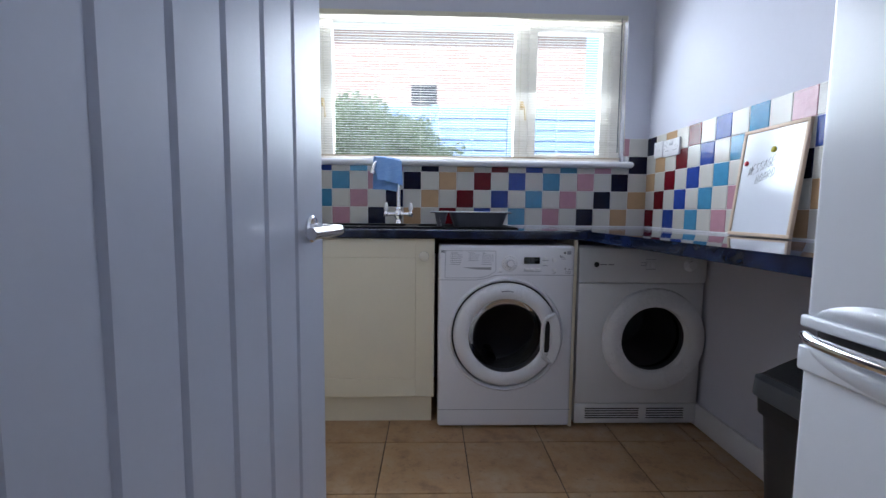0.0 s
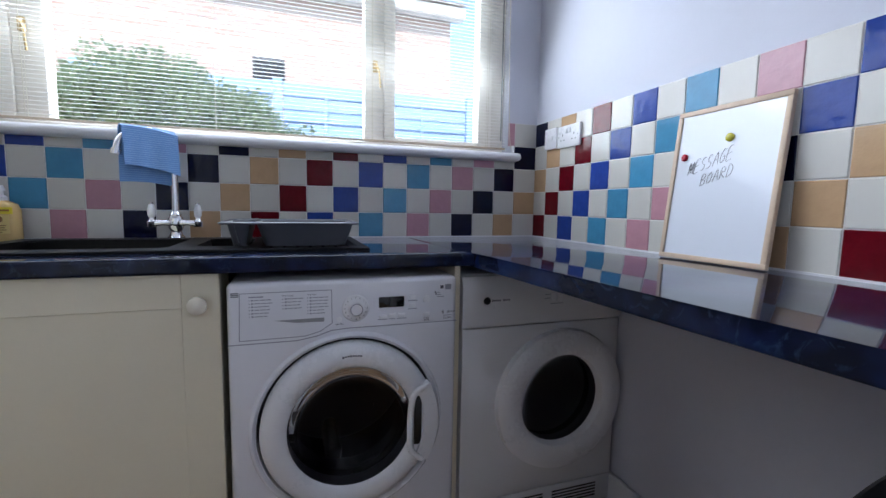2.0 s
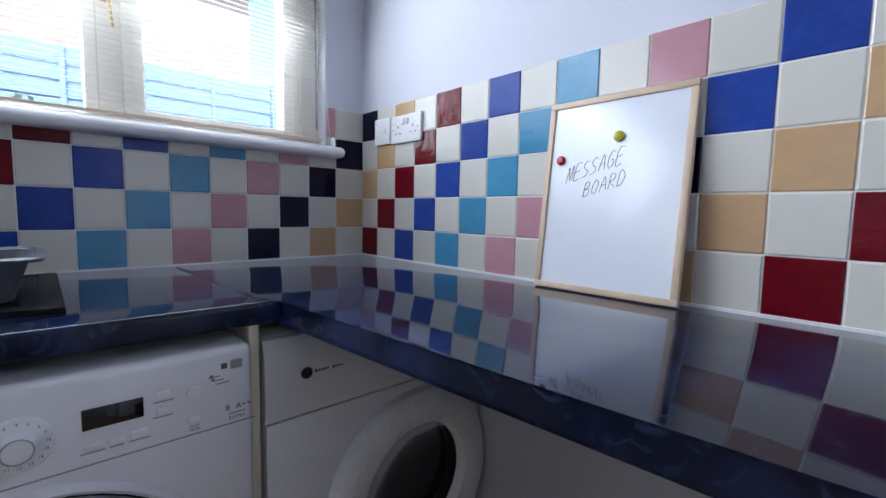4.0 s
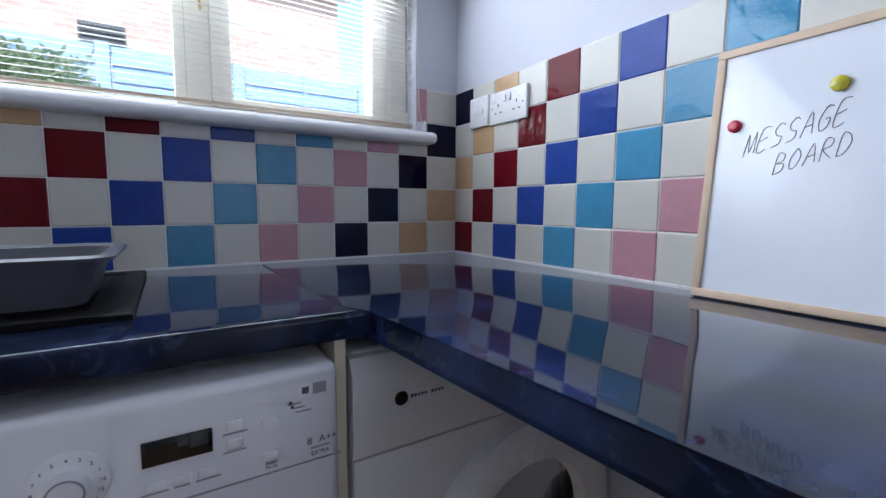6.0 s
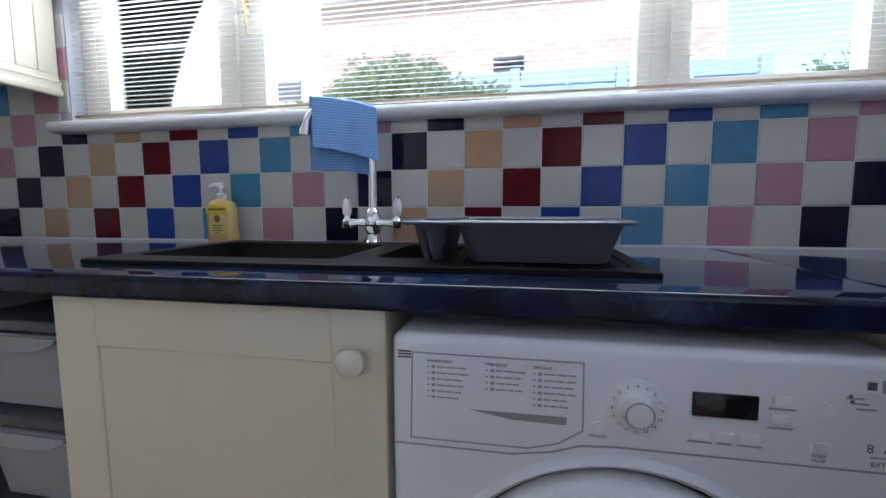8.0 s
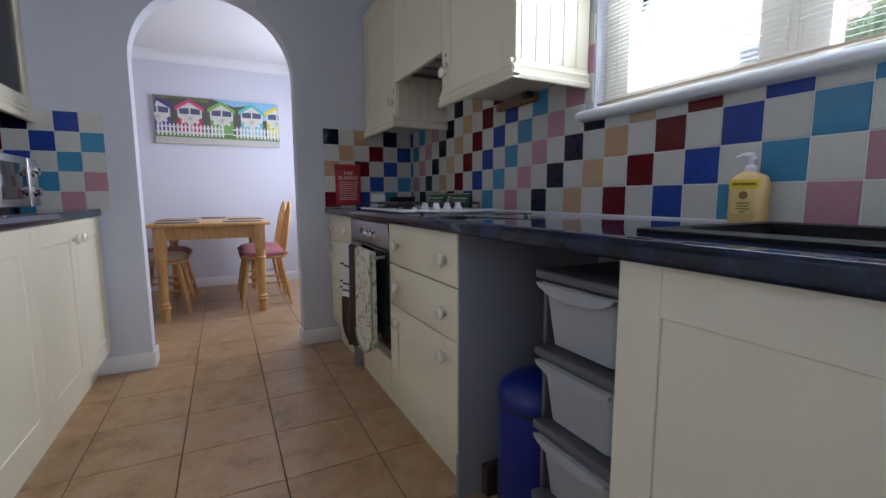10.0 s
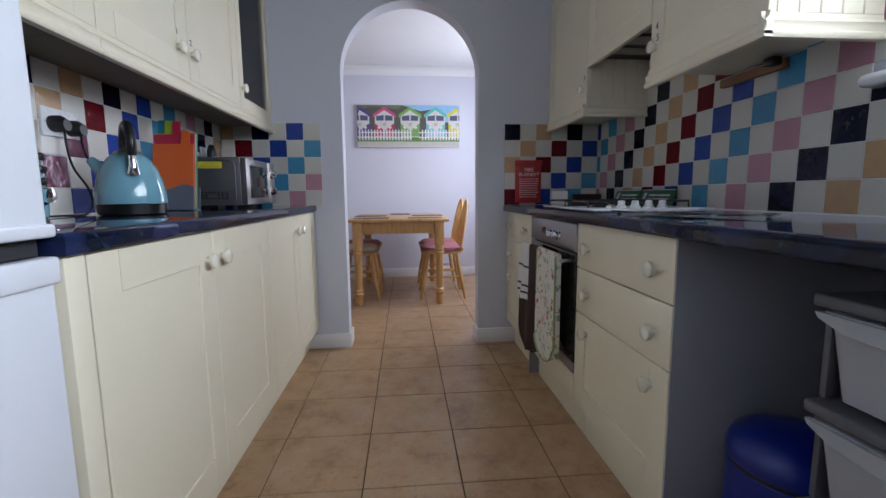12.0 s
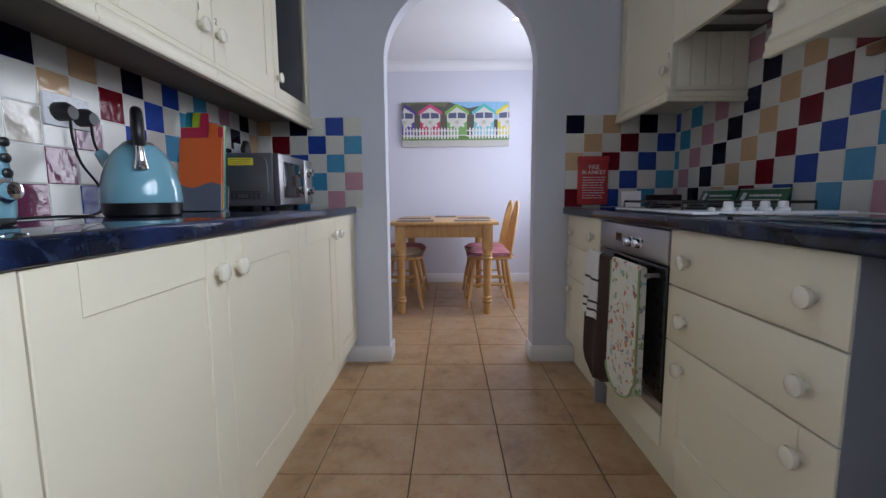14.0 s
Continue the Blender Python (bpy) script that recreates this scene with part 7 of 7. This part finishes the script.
for x in (-1.22, -0.70, -0.16, 0.40, 0.90):
    part("ladder_cord", tube(bmesh.new(), [(x, 2.390, 1.29), (x, 2.390, 2.05)], 0.0007, 5), CREAM_EDGE, blind)
    part("ladder_cord", tube(bmesh.new(), [(x, 2.408, 1.29), (x, 2.408, 2.05)], 0.0007, 5), CREAM_EDGE, blind)
part("wand", tube(bmesh.new(), [(0.955, 2.38, 2.05), (0.957, 2.376, 1.32)], 0.0028, 8), PANE_T, blind, "clear tilt wand")
part("pull_cord", tube(bmesh.new(), smooth_curve([(0.985, 2.38, 2.05), (0.990, 2.376, 1.6), (0.996, 2.372, 1.36), (1.004, 2.368, 1.285)], 5), 0.0012, 6), CREAM_EDGE, blind, "thin pull cord")
part("toggle", lathe(bmesh.new(), [(0.001, 0.03), (0.005, 0.025), (0.0065, 0.0), (0, 0)], 12, Matrix.Translation((1.006, 2.356, 1.270))), PLASTIC_W, blind)

# ---- outside ----
setting("ground", new_box(-60, 60, 2.68, 120, 0.18, 0.28), GROUND, "pale paved ground outside")
hw = thing("neighbour_house", (-0.5, 8.6, 0.28), "neighbouring brick house wall behind the garden", "house")
part("wall", new_box(-3.4, 2.85, 8.4, 8.7, 0.28, 4.35), BRICK, hw, "pinkish brick wall")
part("fascia", new_box(-3.6, 3.05, 8.15, 8.42, 4.35, 4.52, bev=0.01), PLASTIC_W, hw, "white eaves board")
part("roof", prism(bmesh.new(), [(8.1, 4.56), (11.5, 5.9), (11.5, 5.8), (8.1, 4.53)][::-1], -3.7, 3.1, Matrix(((0, 0, 1, 0), (1, 0, 0, 0), (0, 1, 0, 0), (0, 0, 0, 1)))), ROOF, hw, "tiled roof slope")
vt = part("vent", new_box(-0.48, 0.00, 8.36, 8.398, 2.98, 3.34, bev=0.01), SLATE, hw, "dark louvred vent")
for i in range(5):
    part("louvre", new_box(-0.46, -0.02, 8.33, 8.36, 3.02 + i * 0.063, 3.05 + i * 0.063, bev=0.004), SLATE, vt)
wh = thing("white_house", (-5.5, 9.4, 0.28), "white rendered house seen past the hedge", "house")
part("wall", new_box(-15.0, -3.42, 9.2, 9.6, 0.28, 4.6), RENDER, wh, "white rendered wall")
part("gable", prism(bmesh.new(), [(-15.0, 4.6005), (-3.42, 4.6005), (-5.2, 7.6), (-15.0, 7.6)], 0, 0.4, Matrix(((1, 0, 0, 0), (0, 0, 1, 9.2), (0, 1, 0, 0), (0, 0, 0, 1)))), RENDER, wh, "white gable")
vw = part("vent", new_box(-4.75, -4.25, 9.16, 9.198, 3.05, 3.45, bev=0.01), SLATE_L, wh, "pale louvred vent")
for i in range(4):
    part("louvre", new_box(-4.73, -4.27, 9.13, 9.16, 3.10 + i * 0.085, 3.14 + i * 0.085, bev=0.004), SLATE_L, vw)
fence = thing("garden_fence", (1.1, 6.0, 0.28), "blue-painted lapped timber fence panels", "fence")
for x in (-1.9, -0.05, 1.00, 2.28):
    part("post", new_box(x - 0.05, x + 0.05, 5.95, 6.05, 0.28, 2.42, bev=0.006), FENCE, fence)
for x0, x1 in ((-1.84, -0.11), (0.01, 0.94), (1.06, 2.22)):
    for i in range(14):
        z = 0.40 + i * 0.142
        bm = prism(bmesh.new(), [(6.000, z), (6.012, z + 0.155), (6.004, z + 0.155), (5.982, z)][::-1], x0, x1, Matrix(((0, 0, 1, 0), (1, 0, 0, 0), (0, 1, 0, 0), (0, 0, 0, 1))))
        part("slat", bm, FENCE, fence)
    for x in ((x0 + x1) / 2,):
        part("batten", new_box(x - 0.02, x + 0.02, 5.96, 5.981, 0.36, 2.40, bev=0.004), FENCE, fence)


def shrub(name, cx, cy_, z0, rx, ry, rz, leaves, seed, label):
    t = thing(name, (cx, cy_, z0), label, "shrub")
    rg = random.Random(seed)
    part("trunk", tube(bmesh.new(), [(cx, cy_, z0), (cx + 0.05, cy_, z0 + rz * 0.5), (cx, cy_, z0 + rz)], [0.05, 0.035, 0.015], 8), BARK, t)
    for k in range(9):
        a = k * 0.7
        part("branch", tube(bmesh.new(), [(cx, cy_, z0 + rz * 0.25), (cx + 0.45 * rx * math.cos(a), cy_ + 0.45 * ry * math.sin(a), z0 + rz * 0.9), (cx + 0.8 * rx * math.cos(a), cy_ + 0.8 * ry * math.sin(a), z0 + rz * 1.3)], [0.025, 0.015, 0.006], 6), BARK, t)
    verts, faces = [], []
    for i in range(leaves):
        th, u = rg.uniform(0, 2 * math.pi), rg.uniform(-1, 1)
        r = rg.uniform(0.72, 1.0)
        d = Vector((math.sqrt(1 - u * u) * math.cos(th), math.sqrt(1 - u * u) * math.sin(th), u))
        lump = 1 + 0.13 * noise.noise(d * 2.6 + Vector((seed, 0, 0))) * 2 + 0.07 * noise.noise(d * 7.0) * 2
        p = Vector((cx + d.x * rx * r * lump, cy_ + d.y * ry * r * lump, z0 + rz + d.z * rz * r * lump))
        if p.z < z0 + 0.02:
            continue
        ax = Vector((rg.gauss(0, 1), rg.gauss(0, 1), rg.gauss(0, 0.6) + 0.5)).normalized()
        sd = ax.cross(Vector((rg.gauss(0, 1), rg.gauss(0, 1), rg.gauss(0, 1)))).normalized()
        L, W = rg.uniform(0.04, 0.10), rg.uniform(0.010, 0.020)
        n0 = len(verts)
        verts += [p, p + ax * L * 0.5 + sd * W, p + ax * L, p + ax * L * 0.5 - sd * W]
        faces.append((n0, n0 + 1, n0 + 2, n0 + 3))
    me = bpy.data.meshes.new("crown")
    me.from_pydata([v - Vector((cx, cy_, z0)) for v in verts], [], faces)
    me.materials.append(LEAF)
    ob = new("crown", me)
    ob.parent = t
    tagged(ob, "dense pale green leaves", kind="stuff")
shrub("shrub", -0.98, 5.1, 0.28, 1.22, 0.60, 0.96, 42000, 3, "broad rounded green shrub in front of the fence")
shrub("shrub", 2.55, 5.3, 0.28, 0.42, 0.35, 0.95, 6000, 7, "narrow green shrub at the end of the fence")

# ---- dining room ----
tbl = thing("dining_table", (-4.6, 1.10, 0), "square-edged honey pine dining table with turned legs", "table")
ty0_, ty1_, tx0_, tx1_ = 0.655, 1.535, -5.18, -4.0
part("tabletop", new_box(tx0_, tx1_, ty0_, ty1_, 0.738, 0.764, bev=0.006, seg=3), PINE, tbl)
for q in ((tx0_ + 0.06, tx1_ - 0.06, ty0_ + 0.06, ty0_ + 0.085), (tx0_ + 0.06, tx1_ - 0.06, ty1_ - 0.085, ty1_ - 0.06), (tx0_ + 0.06, tx0_ + 0.085, ty0_ + 0.085, ty1_ - 0.085), (tx1_ - 0.085, tx1_ - 0.06, ty0_ + 0.085, ty1_ - 0.085)):
    part("apron", new_box(*q, 0.635, 0.738, bev=0.002), PINE, tbl)
leg_prof = [(0, 0), (0.030, 0), (0.033, 0.03), (0.031, 0.085), (0.040, 0.095), (0.042, 0.11), (0.033, 0.122), (0.042, 0.135), (0.030, 0.15), (0.031, 0.19), (0.036, 0.42), (0.037, 0.455), (0.044, 0.465), (0.035, 0.478), (0.042, 0.492), (0.036, 0.51), (0.040, 0.53), (0.040, 0.535)]
for x in (tx0_ + 0.075, tx1_ - 0.075):
    for y in (ty0_ + 0.085, ty1_ - 0.085):
        part("leg", lathe(bmesh.new(), leg_prof, 28, Matrix.Translation((x, y, 0))), PINE, tbl)
        part("leg_block", new_box(x - 0.041, x + 0.041, y - 0.041, y + 0.041, 0.535, 0.737, bev=0.003), PINE, tbl)
for i, (x, y, a) in enumerate(((-4.19, 0.86, 90), (-4.19, 1.33, 90), (-4.62, 0.82, 90), (-4.62, 1.37, 90), (-4.98, 1.10, 0))):
    bm = new_box(-0.15, 0.15, -0.105, 0.105, 0, 0.004, bev=0.001)
    ob = solo("placemat", bm, MAT_DARK, "dark table mat with a pale rim on the table", "place mat", (0, 0, 0), "table mats")
    ob.matrix_world = Matrix.Translation((x, y, 0.7645)) @ Matrix.Rotation(radians(a), 4, "Z")


def chair():
    t = thing("dining_chair", (0, 0, 0), "honey pine hoop-back chair with turned spindles", "chair", "chairs round the table", local=True)
    pts = rounded(-0.205, 0.205, -0.20, 0.20, 0.10)
    bm = loft(bmesh.new(), [([(x * 0.94, y * 0.94) for x, y in pts], 0.425), (pts, 0.433), (pts, 0.448), ([(x * 0.96, y * 0.96) for x, y in pts], 0.456)], True, True)
    part("seat", bm, PINE, t)
    feet = []
    for sx, sy in ((-1, -1), (1, -1), (-1, 1), (1, 1)):
        a_, b_ = Vector((sx * 0.14, sy * 0.13, 0.43)), Vector((sx * 0.205, sy * 0.205, 0.0))
        P_ = [a_.lerp(b_, k) for k in (0, 0.15, 0.3, 0.36, 0.42, 0.6, 0.8, 1.0)]
        part("leg", tube(bmesh.new(), P_, [0.013, 0.016, 0.019, 0.016, 0.020, 0.019, 0.015, 0.011], 12), PINE, t)
        feet.append((a_, b_))
    at = lambda i, k: feet[i][0].lerp(feet[i][1], k)
    for (i, j, k) in ((0, 2, 0.52), (1, 3, 0.52), (0, 1, 0.66), (2, 3, 0.66)):
        p, q = at(i, k), at(j, k)
        part("stretcher", tube(bmesh.new(), [p, p.lerp(q, 0.5), q], [0.008, 0.011, 0.008], 10), PINE, t)
    lean = lambda z: 0.165 + 0.18 * (z - 0.45) * 1.0
    hoop = [(0.175 * math.cos(a) * (1.0 if a else 1), 0, 0.45 + 0.47 * math.sin(a) ** 0.8) for a in [math.pi * i / 24 for i in range(25)]]
    part("bow", tube(bmesh.new(), [(x, lean(z), z) for x, _, z in hoop], 0.0105, 12), PINE, t)
    for i in range(6):
        x = -0.12 + 0.048 * i
        ztop = 0.45 + 0.47 * (1 - (x / 0.175) ** 2) ** 0.4
        part("spindle", tube(bmesh.new(), [(x * 0.8, lean(0.45), 0.45), (x * 0.9, lean(0.6), 0.6), (x, lean(ztop), ztop)], [0.006, 0.0085, 0.005], 8), PINE, t)
    return t


def cushion(M, material, label):
    t = thing("seat_cushion", (0, 0, 0), label, "cushion", "seat cushions", rot=M)
    base = rounded(-0.19, 0.19, -0.18, 0.18, 0.09)
    bm = loft(bmesh.new(), [([(x * 0.94, y * 0.94) for x, y in base], 0.458), (base, 0.472), (base, 0.482), ([(x * 0.85, y * 0.85) for x, y in base], 0.498), ([(x * 0.4, y * 0.4) for x, y in base], 0.503)], True, True)
    part("pad", bm, material, t)
    out = []
    n = len(base)
    bm = bmesh.new()
    dense = []
    for i in range(n):
        for k in range(3):
            p0, p1 = Vector(base[i] + (0,)), Vector(base[(i + 1) % n] + (0,))
            dense.append(p0.lerp(p1, k / 3))
    r0 = [bm.verts.new((p.x * 1.0, p.y * 1.0, 0.474)) for p in dense]
    r1 = [bm.verts.new((p.x * (1.10 + 0.04 * math.sin(i * 1.7)), p.y * (1.10 + 0.04 * math.sin(i * 1.7)), 0.459 + 0.006 * math.cos(i * 1.7))) for i, p in enumerate(dense)]
    for i in range(len(r0)):
        j = (i + 1) % len(r0)
        bm.faces.new((r0[i], r0[j], r1[j], r1[i]))
    bmesh.ops.solidify(bm, geom=list(bm.faces), thickness=0.002)
    part("frill", bm, material, t, "gathered frill")


first_chair = chair()
places = [(-4.42, 1.495, 0, CUSH_RED), (-4.83, 1.50, 4, CUSH_RED), (-4.42, 0.70, 180, CUSH_CREAM), (-4.83, 0.70, 178, CUSH_RED)]
for i, (x, y, a, cm) in enumerate(places):
    M = Matrix.Translation((x, y, 0)) @ Matrix.Rotation(radians(a), 4, "Z")
    if i == 0:
        first_chair.matrix_world = M
    else:
        copy_thing(first_chair, M)
    cushion(M, cm, "cream frilled seat cushion on the chair" if cm is CUSH_CREAM else "red and white checked seat cushion on the chair")


# ---- picture ----
pic = thing("picture", (DX + 0.002, 1.18, 1.74), "wide canvas picture of coloured beach huts behind a white fence", "picture")
PY0, PY1, PZ0, PZ1 = 0.630, 1.797, 1.514, 1.983
part("canvas", new_box(DX + 0.0015, DX + 0.034, PY0, PY1, PZ0, PZ1, bev=0.002), CANVAS_SIDE, pic)
W_, H_ = PY1 - PY0, PZ1 - PZ0
_layer = [0]
def paint(pts, color):
    """A flat painted shape; u from 0 to 1 along the canvas, v up."""
    _layer[0] += 1
    key = "print_" + "_".join(str(int(c * 100)) for c in color)
    m = bpy.data.materials.get(key) or mat(key, color, 0.6, vary=0.10, scale=30)
    pts = [(PY0 + max(0, min(1, u)) * W_, PZ0 + max(0, min(1, v)) * H_) for u, v in pts]
    bm = prism(bmesh.new(), pts, 0, 0.0004, UP_E(DX + 0.0342 + 0.00015 * _layer[0], 0, 0))
    part("painted_shape", bm, m, pic)
paint([(0, 0.15), (1, 0.15), (1, 1), (0, 1)], (0.10, 0.10, 0.08))
paint([(0.44, 1), (0.62, 0.86), (0.78, 0.93), (0.80, 0.6), (1, 0.6), (1, 1)], (0.28, 0.52, 0.75))
paint([(0, 0.86), (0.14, 0.97), (0.40, 0.90), (0.44, 1), (0, 1)], (0.16, 0.17, 0.10))
paint([(0, 0.0), (1, 0.0), (1, 0.16), (0, 0.16)], (0.52, 0.50, 0.46))
paint([(0, 0.14), (1, 0.14), (1, 0.24), (0, 0.24)], (0.13, 0.24, 0.06))
HUTS = [(0.025, (0.09, 0.05, 0.28), (0.12, 0.06, 0.35)), (0.265, (0.60, 0.08, 0.20), (0.55, 0.05, 0.12)), (0.515, (0.22, 0.42, 0.10), (0.20, 0.38, 0.12)), (0.765, (0.12, 0.50, 0.48), (0.20, 0.52, 0.60)), (0.985, (0.70, 0.62, 0.06), (0.65, 0.58, 0.06))]
for c, roof_c, body_c in HUTS:
    w = 0.093
    paint([(c - w, 0.24), (c + w, 0.24), (c + w, 0.74), (c, 0.90), (c - w, 0.74)], (0.66, 0.65, 0.60))
    paint([(c - w - 0.018, 0.70), (c, 0.885), (c + w + 0.018, 0.70), (c + w + 0.018, 0.78), (c, 0.965), (c - w - 0.018, 0.78)], roof_c)
    for s_ in (-1, 1):
        q = [(c + s_ * 0.006, 0.635), (c + s_ * 0.080, 0.635), (c + s_ * 0.080, 0.745), (c + s_ * 0.006, 0.765)]
        paint(q if s_ > 0 else q[::-1], (0.09, 0.10, 0.19))
        q = [(c + s_ * 0.004, 0.40), (c + s_ * 0.085, 0.56), (c + s_ * w, 0.56), (c + s_ * w, 0.26), (c + s_ * 0.004, 0.26)]
        paint(q if s_ < 0 else q[::-1], body_c)
        k_ = [(c + s_ * 0.055 + 0.014 * math.cos(t_), 0.47 + 0.033 * math.sin(t_)) for t_ in [i * math.pi / 6 for i in range(12)]]
        paint(k_, (0.72, 0.72, 0.66))
    paint([(c + 0.020 * math.cos(t_), 0.545 + 0.045 * math.sin(t_)) for t_ in [i * math.pi / 7 for i in range(14)]], (0.50, 0.49, 0.42))
for i in range(34):
    u = 0.015 + i * 0.0292
    if 0.53 < u < 0.60:
        continue
    paint([(u, 0.17), (u + 0.014, 0.17), (u + 0.014, 0.40), (u + 0.007, 0.43), (u, 0.40)], (0.76, 0.76, 0.74))
for u0, u1 in ((0.01, 0.53), (0.60, 0.99)):
    for v in (0.22, 0.34):
        paint([(u0, v), (u1, v), (u1, v + 0.025), (u0, v + 0.025)], (0.76, 0.76, 0.74))

# ---- recessed lamps ----
for x, y, where in ((-4.28, 1.70, "dining room ceiling"),):
    lamp = thing("downlight", (x, y, CEIL), "small bright recessed lamp in the " + where, "ceiling lamp")
    part("ring", lathe(bmesh.new(), [(0.028, -0.002), (0.032, -0.006), (0.042, -0.004), (0.043, -0.0002)], 32, Matrix.Translation((x, y, CEIL))), TRIM, lamp)
    part("bulb", lathe(bmesh.new(), [(0.028, -0.003), (0, -0.004)], 24, Matrix.Translation((x, y, CEIL))), GLOW, lamp, "glowing lamp face")


wall_tiles()
floor_tiles()
